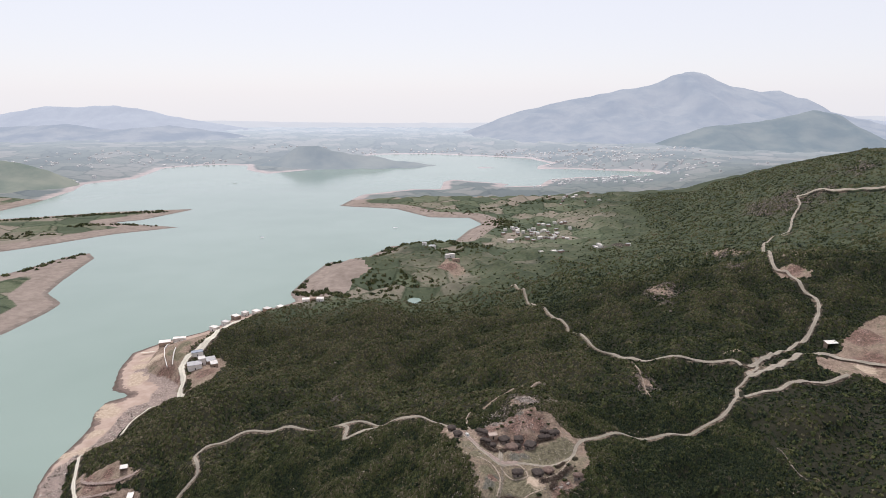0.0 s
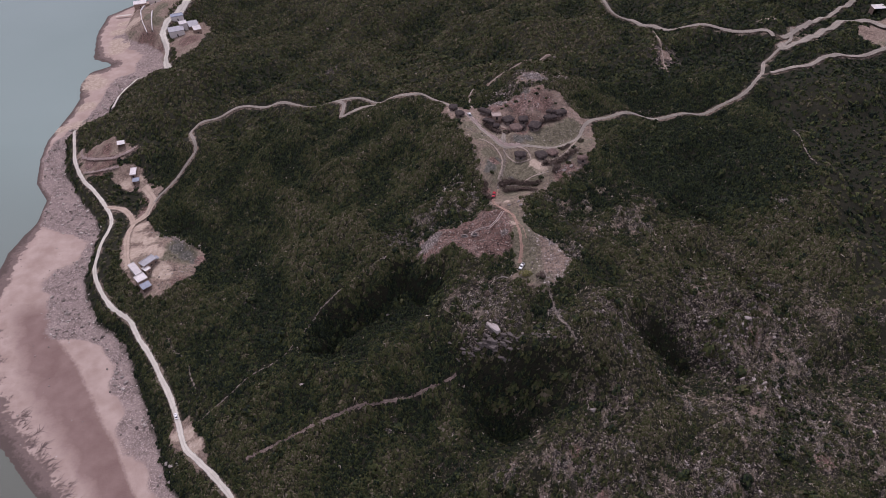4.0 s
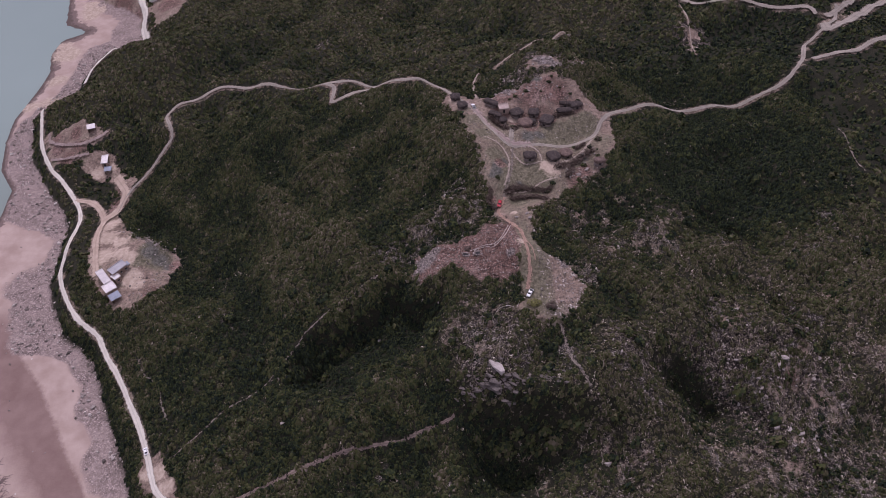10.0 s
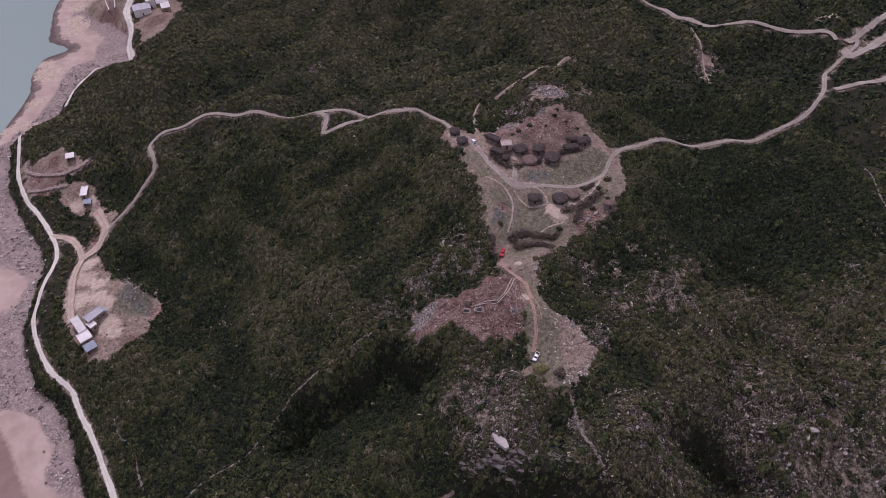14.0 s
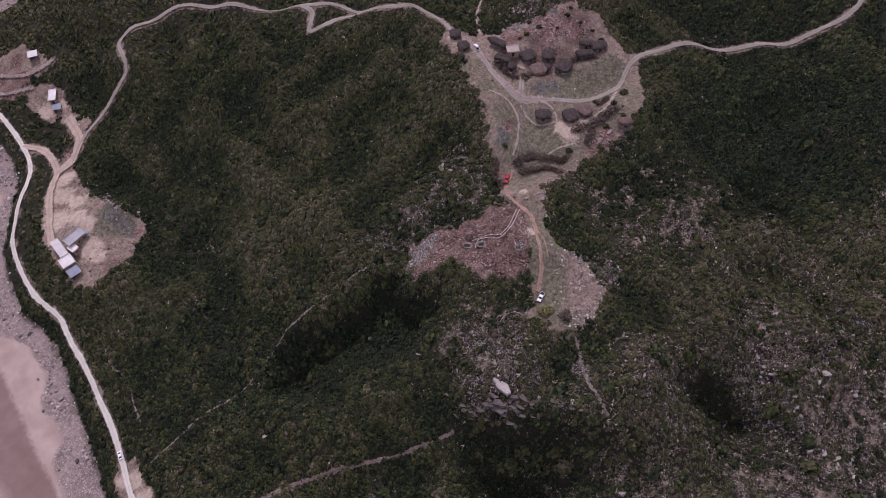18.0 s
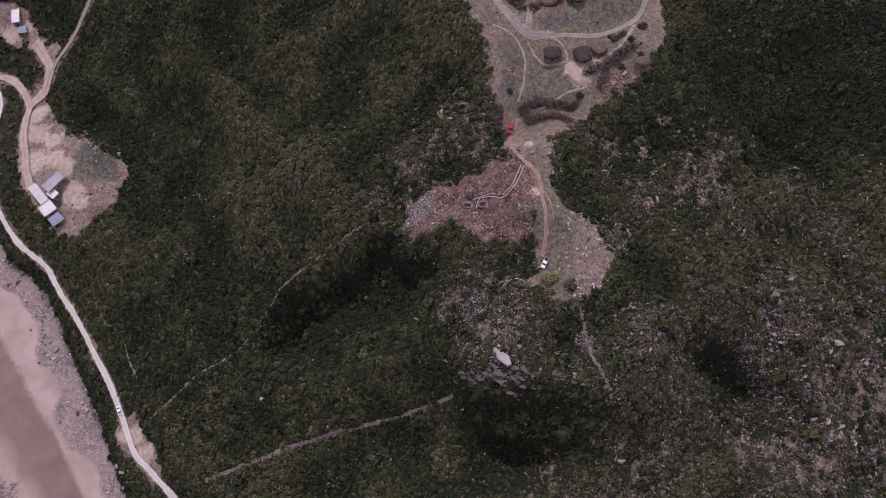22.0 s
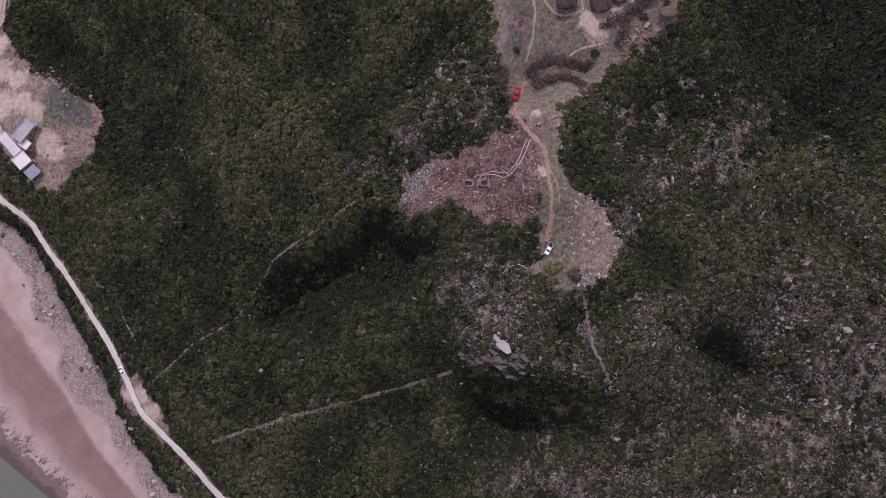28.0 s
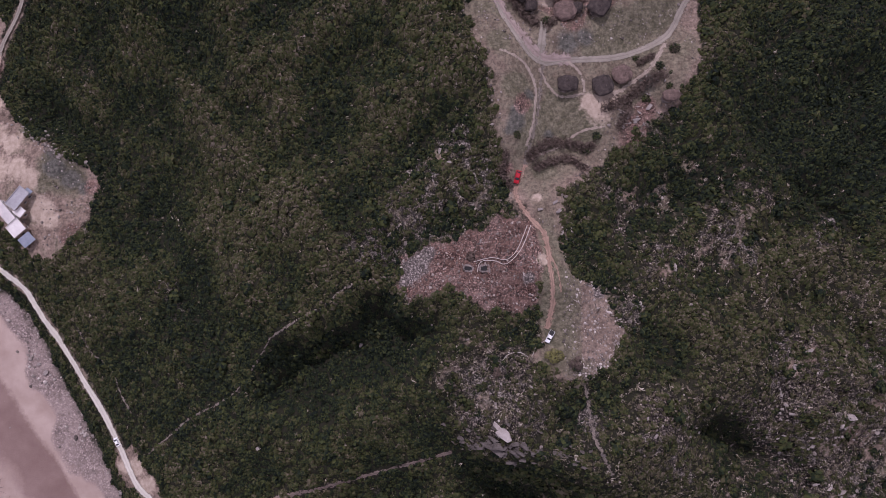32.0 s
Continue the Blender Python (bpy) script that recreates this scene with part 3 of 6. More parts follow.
def eased(line, step):
    """A smooth run of points through the given ones."""
    out = []
    p = [line[0]] + list(line) + [line[-1]]
    for i in range(1, len(p) - 2):
        a, b, c, d = (np.array(q, float) for q in p[i - 1:i + 3])
        k = max(2, int(np.hypot(*(c - b)) / step))
        for s in np.arange(k) / k:
            out.append(0.5 * (2 * b + (c - a) * s + (2 * a - 5 * b + 4 * c - d) * s * s + (3 * b - a - 3 * c + d) * s ** 3))
    return np.array(out + [np.array(line[-1], float)])


def at(x, y):
    return float(height(np.array([x]), np.array([y]))[0])


# ---- plan: clearings and roads ----
CAMP = [(-6, 88), (1, 93), (9, 93), (17, 90), (24, 93), (31, 95), (40, 98), (47, 100), (54, 96), (61, 93), (64, 89), (66, 85), (74, 78), (75, 62), (68, 42), (56, 36), (46, 26), (33, 16), (34, 4), (24, 8), (16, 21), (13, 46), (4, 75)]
QUARRY = [(16, 10), (2, 4), (-13, 0), (-15, -9), (-12, -14), (2, -11), (10, -15), (15, -18), (25, -17), (27, -4), (24, 10)]
YARD = [(24, 14), (32, 10), (34, -6), (45, -10), (50, -23), (47, -31), (42, -35), (36, -37), (28, -35), (25, -30), (26, -15), (25, 1)]
HOUSE_YARD = [(-179, 60), (-176, 70), (-169, 68), (-162, 56), (-150, 48), (-140, 42), (-127, 35), (-127, 26), (-131, 12), (-142, 2), (-150, 4), (-160, 13), (-168, 24), (-177, 44)]
TERRACE_A = [(-229, 128), (-222, 133), (-213, 136), (-203, 134), (-196, 128), (-203, 119), (-214, 109), (-224, 110), (-228, 118)]
TERRACE_B = [(-205, 116), (-192, 117), (-186, 109), (-180, 101), (-169, 95), (-170, 84), (-175, 83), (-178, 92), (-186, 96), (-198, 99), (-204, 106)]
SANDPIT = [(250, 166), (285, 205), (300, 213), (304, 224), (318, 232), (347, 262), (364, 262), (414, 242), (293, 155), (271, 145), (257, 147)]
ROCKS = [(38, 107), (41, 115), (47, 118), (54, 113), (55, 108), (48, 103), (43, 104)]
KINK = [(-117, -63), (-110, -63), (-103, -71), (-95, -84), (-99, -86), (-108, -81), (-116, -74)]
VILLA = [(-291, 328), (-294, 363), (-284, 400), (-266, 423), (-256, 440), (-240, 420), (-232, 375), (-235, 350), (-239, 316), (-229, 294), (-226, 273), (-236, 264), (-250, 257)]
VILLA_BANK = [(-212, 262), (-226, 300), (-225, 330), (-212, 337), (-203, 330), (-196, 304), (-194, 270)]
RIDGE_YARD = [(322, 367), (338, 365), (346, 341), (339, 334), (318, 345)]
MUDFIELD = [(-190, 561), (-180, 676), (-157, 742), (-111, 652), (-96, 621), (-119, 591), (-119, 545), (-139, 524)]
REDYARD = [(-2, 640), (8, 665), (28, 640), (34, 608), (20, 598)]
OUTCROP = [(-101, -104), (-92, -104), (-80, -111), (-69, -119), (-63, -129), (-72, -132), (-84, -122), (-96, -112)]
CLEAR = [OUTCROP, VILLA, VILLA_BANK, RIDGE_YARD, MUDFIELD, REDYARD, KINK, ROCKS, CAMP, QUARRY, YARD, HOUSE_YARD, TERRACE_A, TERRACE_B, SANDPIT]
ROADS = [  # name, what it is, width, material, line
    ("shore_road", "pale dusty dirt road above the lake shore", 3.2, DUST, [(-228, 234), (-235, 214), (-235, 190)]),
    ("shore_road", "pale dusty dirt road along the lake shore", 2.3, DUST, [(-250, 162), (-235, 126), (-222, 106), (-212, 96), (-200, 82), (-191, 67), (-189, 45), (-184, 25), (-169, 4), (-155, -7), (-146, -19), (-139, -27), (-131, -38), (-122, -51), (-115, -63), (-108, -76), (-100, -83), (-89, -93), (-77, -105), (-64, -114), (-50, -126), (-36, -142), (-10, -165), (5, -200), (12, -260)]),
    ("house_track", "pale earth track to the shore house", 3.2, SANDTRACK, [(-200, 82), (-191, 80), (-184, 75), (-178, 66), (-176, 57), (-173, 44), (-168, 32), (-164, 23)]),
    ("terrace_track", "sandy earth track between the house and the terrace", 4.6, SANDTRACK, [(-178, 65), (-173, 72), (-171, 82), (-176, 90), (-182, 97)]),
    ("terrace_track", "pinkish earth track up to the small hut", 3.2, PINKTRACK, [(-233, 134), (-229, 126), (-219, 121), (-208, 120), (-199, 124), (-194, 128)]),
    ("terrace_track", "short pinkish track along a cut bank", 2.6, PINKTRACK, [(-224, 112), (-214, 111), (-202, 114)]),
    ("villa_path", "white path from the beach to the villa", 2.2, DUST, [(-295, 358), (-282, 360), (-269, 362), (-271, 384)]),
    ("hill_track", "grey-brown earth track over the scrub hill", 2.0, TRACK, [(-172, 70), (-169, 84), (-155, 107), (-151, 114), (-158, 132), (-144, 143), (-123, 148), (-100, 139), (-84, 134), (-69, 133), (-58, 128), (-44, 124), (-32, 115), (-22, 112), (-13, 112), (-4, 105), (1, 94), (9, 82), (21, 61), (27, 55), (35, 55), (49, 57), (64, 63), (72, 76), (85, 84), (104, 87), (129, 88), (150, 92), (162, 98), (174, 114), (182, 130), (200, 145), (206, 159)]),
    ("side_track", "short looped earth track beside the hill track", 2.4, TRACK, [(-69, 133), (-61, 125), (-61, 114), (-53, 115), (-43, 118), (-36, 119)]),
    ("valley_track", "pale earth track across the valley scrub", 2.3, TRACK, [(193, 151), (189, 160), (167, 171), (146, 178), (134, 201), (129, 220), (115, 245), (113, 325), (106, 359), (95, 457), (86, 518)]),
    ("quarry_road", "wide earth road to the sand pit", 4.6, TRACK, [(194, 143), (198, 137), (238, 173), (277, 205), (291, 193), (311, 182)]),
    ("ridge_track", "pale earth track climbing the far hill", 3.1, TRACK, [(197, 149), (209, 158), (260, 212), (293, 244), (314, 273), (323, 297), (324, 323), (329, 351), (329, 385), (409, 558), (442, 609), (482, 637), (528, 713), (557, 750), (581, 803)]),
    ("ridge_track", "pale cut of a track along the far hill", 7.0, TRACK, [(581, 803), (606, 801), (631, 754), (657, 707)]),
    ("low_track", "stony track through the valley scrub", 2.6, TRACK, [(178, 113), (200, 116), (227, 133), (260, 145)]),
    ("camp_path", "worn earth path between the huts", 2.4, TRACK, [(28.5, 67), (27.6, 61), (27, 55)]),
    ("quarry_path", "reddish worn earth path through the quarry", 2.5, REDTRACK, [(23, 25), (20, 17), (24, 9), (28, 4), (29, -6), (30, -15), (28.5, -22)]),
    ("foot_path", "faint trodden track from the camp road to the quarry", 2.2, GRAVELPATH, [(28, 54), (26.5, 40), (24, 30), (22.5, 25)]),
    ("camp_road", "broad trodden fork of the camp road", 5.0, PINKTRACK, [(8, 86), (14, 74), (21, 63), (28, 56), (36, 55.5)]),
    ("old_track", "overgrown reddish cart track through scrub", 2.6, OLDTRACK, [(-80, -85), (-59, -78), (-35, -71), (-16, -66), (2, -60)]),
    ("foot_path", "thin pale footpath through scrub", 1.7, GRAVELPATH, [(-131, -20), (-125, -30), (-117, -36), (-113, -45), (-109, -51)]),
    ("foot_path", "thin stony footpath through scrub", 2.6, GRAVELPATH, [(38, -34), (40, -42), (41, -50), (43, -56), (46, -62)]),
    ("foot_path", "thin worn path through the camp", 1.5, PATHWAY, [(15, 57), (21, 55), (24, 52), (26, 47), (25, 37), (23, 30)]),
    ("foot_path", "thin worn path past the huts", 1.3, PATHWAY, [(27, 53), (30, 48), (34, 45), (40, 45.5)]),
    ("foot_path", "thin worn path between two huts", 1.3, PATHWAY, [(35, 55), (39, 51), (40, 46)]),
    ("foot_path", "worn path along the camp's stony edge", 2.3, PATHWAY, [(64, 61), (59, 53), (53, 48.5), (48, 45)]),
    ("foot_path", "faint path across the trodden slope", 1.3, PATHWAY, [(46, 36), (39, 35), (33, 31), (27, 28)]),
    ("foot_path", "thin red path through the quarry", 0.8, REDTRACK, [(28, 5), (29, -1), (31, -6), (32, -12)]),
    ("foot_path", "thin pale path climbing from the camp", 1.7, PATHWAY, [(13, 91), (12, 103), (15, 116)]),
    ("foot_path", "thin pale path on the green ridge", 1.7, PATHWAY, [(63, 158), (44, 136), (24, 122)]),
    ("foot_path", "thin stony path down the valley side", 1.1, PATHWAY, [(131, 185), (129, 152), (127, 130)]),
    ("foot_path", "pale stony gully through scrub", 1.7, GRAVELPATH, [(172, 62), (171, 42), (172, 34)]),
    ("foot_path", "faint stony track climbing from the shore road to the crest", 1.5, GRAVELPATH, [(-103, -65), (-95, -59), (-86, -52), (-76, -47), (-67, -41), (-61, -33), (-56, -25)]),
    ("crest_path", "pale stony edge along the scrub crest", 1.6, GRAVELPATH, [(-13, -6), (-20, -7), (-30, -10), (-37, -15), (-47, -20), (-56, -25)]),
    ("village_road", "pale road along the lakeside houses", 5.0, DUST, [(-213, 248), (-222, 267), (-225, 284), (-235, 306), (-234, 322), (-230, 340), (-227, 377), (-234, 435), (-205, 466), (-172, 508)]),
]


def stony_slope(x, y):
    """The dry stony side of the hill, where small shrubs stand apart over stone and straw."""
    a = np.clip((x - 22) / 40, 0, 1) * np.clip((-22 - y) / 22, 0, 1)
    b = np.clip((x + 25) / 45, 0, 1) * np.clip((-72 - y) / 20, 0, 1) * 0.75
    c = 0.6 * np.exp(-((x - 14) / 20) ** 2 - ((y + 40) / 13) ** 2) + 0.55 * np.exp(-((x - 118) / 26) ** 2 - ((y + 12) / 18) ** 2)
    d = 0.55 * np.exp(-((x - 72) / 22) ** 2 - ((y - 2) / 22) ** 2)
    return np.clip((np.maximum(np.maximum(a, b), np.maximum(c, d))) * (0.8 + 0.4 * lumps_of(x, y, 24, 51) + 0.4 * lumps_of(x, y, 8, 52)), 0, 1) * np.clip((y + 230) / 40, 0, 1)


def veins(x, y, wide=1.0):
    """Thin runs of stone and dry grass that part the shrubs, thickest round the quarry and on the stony slope."""
    n1 = lumps_of(x, 0.7 * y, 7, 41) + 0.6 * lumps_of(x, 0.7 * y, 3, 44)
    n2 = lumps_of(x, 0.7 * y, 11, 42) + 0.5 * lumps_of(x, 0.7 * y, 3.5, 45)
    v = np.maximum(np.exp(-(n1 / (0.13 * wide)) ** 2), np.exp(-(n2 / (0.10 * wide)) ** 2))
    stony = 0.7 * stony_slope(x, y) + 0.15 * np.clip((x - 35) / 40, 0, 1) * np.clip((25 - y) / 40, 0, 1) + 1.2 * np.exp(-((x - 2) / 20) ** 2 - ((y - 14) / 14) ** 2) + 0.8 * np.exp(-((x - 15) / 22) ** 2 - ((y + 38) / 16) ** 2) + 0.42 * np.exp(-((x - 68) / 24) ** 2 - ((y - 5) / 28) ** 2)
    return v * np.clip(-0.12 + 0.5 * lumps_of(x, y, 17, 43) + 0.3 * lumps_of(x, y, 6, 46) + stony, 0, 1)


OPEN = [(-2, 14, 14), (-14, 8, 10), (8, 22, 8), (-22, 2, 8), (3, 31, 6), (10, 14, 7), (-8, 24, 6), (60, -3, 6), (52, -18, 5), (62, 15, 5), (78, 6, 6), (79, 13, 4), (84, 0, 6), (14, -40, 13), (25, -44, 8), (41, -47, 5), (97, -30, 9), (104, -34, 8), (100, -48, 9), (112, -55, 13), (120, -70, 11), (118, -47, 9),
        (128, -90, 13), (110, -85, 11), (95, -105, 11), (60, -100, 11), (75, -114, 9), (42, -97, 8), (84, -77, 9), (60, -52, 8), (66, -62, 9), (128, -30, 9), (132, -60, 11), (20, -98, 5), (140, 0, 8), (151, 12, 6), (110, 6, 6), (-90, -18, 5), (-95, -8, 4), (-24, -78, 6), (0, -82, 4), (62, -82, 8), (30, -88, 4)]


def open_scrub(x, y):
    """Where the shrubs stand apart, with pale straw between them."""
    o = 0.22 * stony_slope(x, y)
    for px, py, r in OPEN:
        o = np.maximum(o, np.exp(-((x - px) ** 2 + (y - py) ** 2) / (r * r)))
    thin = 0.16 * np.clip((-35 - y) / 30, 0, 1) * np.clip((x - 30) / 30, 0, 1)
    return np.clip(o * (1.0 + 0.9 * lumps_of(x, y, 7, 81) + 0.7 * lumps_of(x, y, 3, 82)) - 0.2 - thin, 0, 0.9)


def stone_bank(x, y, d):
    """Where loose stones cover the shore; the mud lies bare below them and in the dried pools between."""
    lip = np.interp(y, (-40, -25, -8, 25, 40, 58, 70, 80, 140, 165), (19.6, 19.4, 14.2, 14.5, 18.5, 19.5, 7, 3, 4, 13))
    s = (d - lip) / 2.6 + 0.7 * lumps_of(x, y, 13, 61) + 0.4 * lumps_of(x, y, 5, 62)
    for px, py, r in ((-179, -21, 11), (-172, -27, 8), (-216, 52, 9), (-194, 22, 6), (-232, 62, 7)):
        s = s - 2.6 * np.exp(-((x - px) ** 2 + (y - py) ** 2) / (r * r))
    return np.clip(0.5 + s, 0, 1)


def rocky(x, y):
    """Where stone shows through the scrub."""
    r = 0.20 + 0.36 * stony_slope(x, y)
    r = r + 0.16 * wobble(x, y, 61, 11) * np.clip((x + 60) / 80, 0.25, 1) + 0.10 * wobble(x, y, 23, 12) + 0.35 * veins(x, y)
    for rx, ry, s, v in ((46, 110, 13, 0.7), (62, 113, 7, 0.6), (14, -53, 11, 0.35), (32, -55, 10, 0.2), (101, -29, 9, 0.5), (103, -50, 10, 0.4), (118, -72, 12, 0.45), (61, -6, 8, 0.35), (87, 21, 6, 0.25), (131, 149, 8, 0.5),
                         (324, 451, 26, 0.8), (219, 363, 24, 0.6), (-76, 190, 10, 0.5), (560, 800, 90, 0.6), (50, 16, 5, 0.45), (44, 16, 3, 0.4), (56, 13, 2.5, 0.4), (60, -5, 3, 0.4), (51, -17, 3.5, 0.5), (3, 26, 3, 0.4), (14, -36, 4, 0.35), (18, -33, 5, 0.45), (22, -30, 3, 0.3), (58, 38, 8, 0.4), (30, 100, 10, 0.4), (60, -47, 7, 0.3), (112, -55, 5, 0.4), (118, -51, 4, 0.4), (126, -41, 4, 0.4), (43, -92, 6, 0.4), (87, -45, 5, 0.3), (84, 17, 2.5, 0.3), (77, 8, 5, 0.4), (79, 3, 3, 0.4), (49, 7, 4, 0.4), (51, -17, 5, 0.35), (60, -48, 6, 0.4), (110, -52, 12, 0.4), (100, -32, 6, 0.4), (98, 65, 6, 0.25), (13, -43, 9, 0.35), (-10, -39, 4, 0.3), (-25, 2, 6, 0.2), (-5, 64, 3, 0.35),
                         (-2, 32, 5, 0.3), (91, 16, 3, 0.4), (118, -72, 7, 0.4), (119, -54, 8, 0.4), (113, -81, 5, 0.3), (130, -98, 8, 0.3), (45, -93, 4, 0.35), (55, -91, 4, 0.4), (53, -108, 5, 0.35), (84, -100, 5, 0.4), (97, -109, 5, 0.3), (96, -48, 6, 0.35), (61, -2, 4, 0.45), (-36, -81, 3, 0.3), (67, -79, 6, 0.3), (720, 870, 60, 0.5), (208, 362, 10, 0.6), (222, 374, 9, 0.6), (155, 369, 8, 0.5), (300, 436, 10, 0.5), (529, 594, 16, 0.4), (296, 392, 12, 0.7), (198, 311, 9, 0.6), (129, 145, 12, 0.5), (250, 735, 18, 0.6), (279, 732, 14, 0.6)):
        r = r + v * np.exp(-((x - rx) ** 2 + (y - ry) ** 2) / (s * s))
    return r


# ---- ground and lake ----
def steps(*spans):
    out = [spans[0][0]]
    for a, b, s in spans:
        k = max(1, round((b - a) / s))
        out += list(a + (b - a) * (i + 1) / k for i in range(k))
    return np.array(out)


gx = steps((-4600, -1200, 340), (-1200, -320, 20), (-320, -180, 3.5), (-180, 160, 1.25), (160, 420, 5), (420, 900, 16), (900, 4600, 200))
gy = steps((-4600, -600, 400), (-600, -150, 18), (-150, 165, 1.25), (165, 420, 4), (420, 1250, 12), (1250, 2600, 30), (2600, 4600, 250))
mx, my = np.meshgrid(gx, gy)
fx, fy = mx.ravel(), my.ravel()
fz = height(fx, fy)
sd = shelf(fx, fy)
sd = sd / (1 + 0.8 * np.clip(np.maximum(-420 - fx, fy - 560) / 60, 0, 1))
flats = ring_depth(MUDFIELD, fx, fy)
sd = np.where(flats > -3, np.minimum(sd, 13), sd)
sd = sd + fingers(fx, fy) * np.clip(1 - np.abs(sd - 4.4) / 3.5, 0, 1)
bare = np.zeros(len(fx))
lobes = 1.6 * wobble(fx, fy, 12, 8) + 1.0 * wobble(fx, fy, 5, 7)
for ring in CLEAR:
    bare = np.maximum(bare, np.clip(0.5 + (ring_depth(ring, fx, fy) + lobes) / 5, 0, 1))
for px, py, r in ((100, -33, 2.6), (105, -29, 3), (118, -72, 3), (61, -6, 2), (53, 16, 2), (118, -51, 2.5), (113, -56, 2.5), (125, -42, 2.5), (128, -38, 2), (112, -80, 2.5), (141, -22, 4), (128, -58, 3), (45, -93, 2.6), (53, -108, 2.4), (130, -100, 3), (119, -52, 3.4), (113, -81, 2.6), (97, -109, 2.4), (62, 113, 4), (131, 149, 5), (-3, 28, 3), (-158, 612, 20), (-160, 655, 18), (300, 455, 14), (322, 440, 12), (214, 366, 12)):
    bare = np.maximum(bare, np.clip(0.95 - 0.5 * np.hypot(fx - px, fy - py) / r + 0.12 * lobes, 0, 0.95))
SILT = [(-132, -104), (-147, -84), (-166, -62), (-188, -40), (-206, -14)]
bare = np.maximum(bare, np.clip(0.85 * veins(fx, fy, 1.1), 0, 0.47))
for name, _, width, mat, line in ROADS:  # dusty verges
    lo, hi = np.min(line, axis=0) - 12, np.max(line, axis=0) + 12
    m = (fx > lo[0]) & (fx < hi[0]) & (fy > lo[1]) & (fy < hi[1])
    if mat in (OLDTRACK, GRAVELPATH):
        continue
    bare[m] = np.maximum(bare[m], np.clip(0.6 - np.maximum(line_gap([tuple(p) for p in eased(line, 4)], fx[m], fy[m]) - width * 0.6, 0) / 4.0, 0, 0.6))
redness = np.clip(0.5 + (ring_depth(QUARRY, fx, fy) + lobes) / 5, 0, 1)
for px, py, r in ((36, 88, 11), (48, 90, 10), (25, 87, 7), (22, 42, 4), (32, 74, 8), (44, 76, 8), (24, 76, 6), (56, 80, 7), (37, 67, 5), (54, 35, 7), (58, 41, 5), (17, 24, 3), (-134, 12, 6), (-129, 29, 4), (-249, 304, 14), (-236, 290, 9), (-208, 290, 14), (12, 631, 20), (321, 222, 20), (308, 192, 16), (335, 353, 12), (119, -52, 3), (130, -100, 4), (45, -93, 3), (53, -108, 3), (-213, 128, 6), (-221, 120, 7), (-208, 119, 6), (-214, 112, 7), (-226, 127, 5), (-174, 76, 6), (-176, 86, 5), (-164, 46, 3)):
    redness = np.maximum(redness, np.clip(1.2 - np.hypot(fx - px, fy - py) / r + 0.12 * lobes, 0, 0.62))
pale = np.zeros(len(fx))
for px, py, r in ((44.5, 41.5, 5.2), (41, 43, 3.2), (48, 43.5, 4.2), (-147, 22, 6), (-143, 17, 5), (-168, 50, 7), (-171, 60, 6), (-166, 36, 8), (-156, 36, 6), (-151, 32, 5), (-161, 46, 5), (-176, 92, 3), (-186, 106, 4), (-193, 104, 3), (27, -3, 2.2), (26, 15, 1.8),  (296, 182, 9), (3, 87, 4), (196, 171, 6), (352, 385, 14), (-195, 104, 6), (29, 74, 3), (-272, 300, 12), (-268, 330, 10), (-108, -70, 4), (-104, -76, 4), (-113, -70, 3.5), (-269, 239, 13), (-262, 205, 9), (-275, 250, 8), (-257, 180, 8), (-268, 175, 7), (-283, 328, 9), (-278, 310, 8), (-272, 292, 7), (-284, 345, 7)):
    pale = np.maximum(pale, np.clip(1.25 - np.hypot(fx - px, fy - py) / r + 0.09 * lobes, 0, 1))
turfy, ashy = np.zeros(len(fx)), np.zeros(len(fx))
for px, py, r in ((27, 36, 11), (38, 36, 11), (20, 47, 6), (31, -16, 8), (32, -23, 7), (30, -8, 6), (-139, 33, 9), (-146, 30, 5), (-143, 38, 6), (50, 64, 11), (60, 70, 9), (33, 42, 8), (28, 24, 5), (43, 60, 7), (15, 60, 5), (-252, 332, 9), (-244, 322, 7), (-246, 345, 8), (-23, 655, 14)):
    turfy = np.maximum(turfy, np.clip(1.3 - np.hypot(fx - px, fy - py) / r, 0, 1))
turfy = np.maximum(turfy, np.clip(0.3 + ring_depth(CAMP, fx, fy) / 14 + 0.35 * lumps_of(fx, fy, 9, 85), 0, 0.55) * (fy < 74))
turfy = np.maximum(turfy, np.clip(0.35 + ring_depth(YARD, fx, fy) / 8, 0, 0.6) * (fx < 38))
for px, py, r in ((35, 60, 5), (40, 62, 4), (20, 36, 3.5), (40, 96, 5), (26, 96, 4), (24, 45, 2.5), (20, 39, 3), (18, 34, 2), (30, 34, 2.5), (33, 84, 3), (47, 88, 3), (40, 92, 2.5), (54, 86, 2.5), (29, 90, 2.5), (52, 38, 4), (58, 49, 4), (-142, 36, 5.5), (-137, 32, 5), (-143, 42, 4), (-132, 29, 3.5)):
    ashy = np.maximum(ashy, np.clip(1.2 - np.hypot(fx - px, fy - py) / r, 0, 1))
slaty = np.zeros(len(fx))
for px, py, r in ((-9, -4, 5.5), (-6, -1, 4), (-12, -8, 3), (23, -8, 2.6), (48, -27, 2.6), (43, -12, 2.4), (-92, -108, 6), (-82, -115, 7), (-71, -124, 7), (46, 111, 7), (51, 108, 5), (62, 108, 4), (28, 94, 3)):
    slaty = np.maximum(slaty, np.clip(1.2 - np.hypot(fx - px, fy - py) / r + 0.1 * lobes, 0, 0.9))
silted = np.zeros(len(fx))
silted = np.clip(1.6 - line_gap(SILT, fx, fy) / 20, 0, 1)
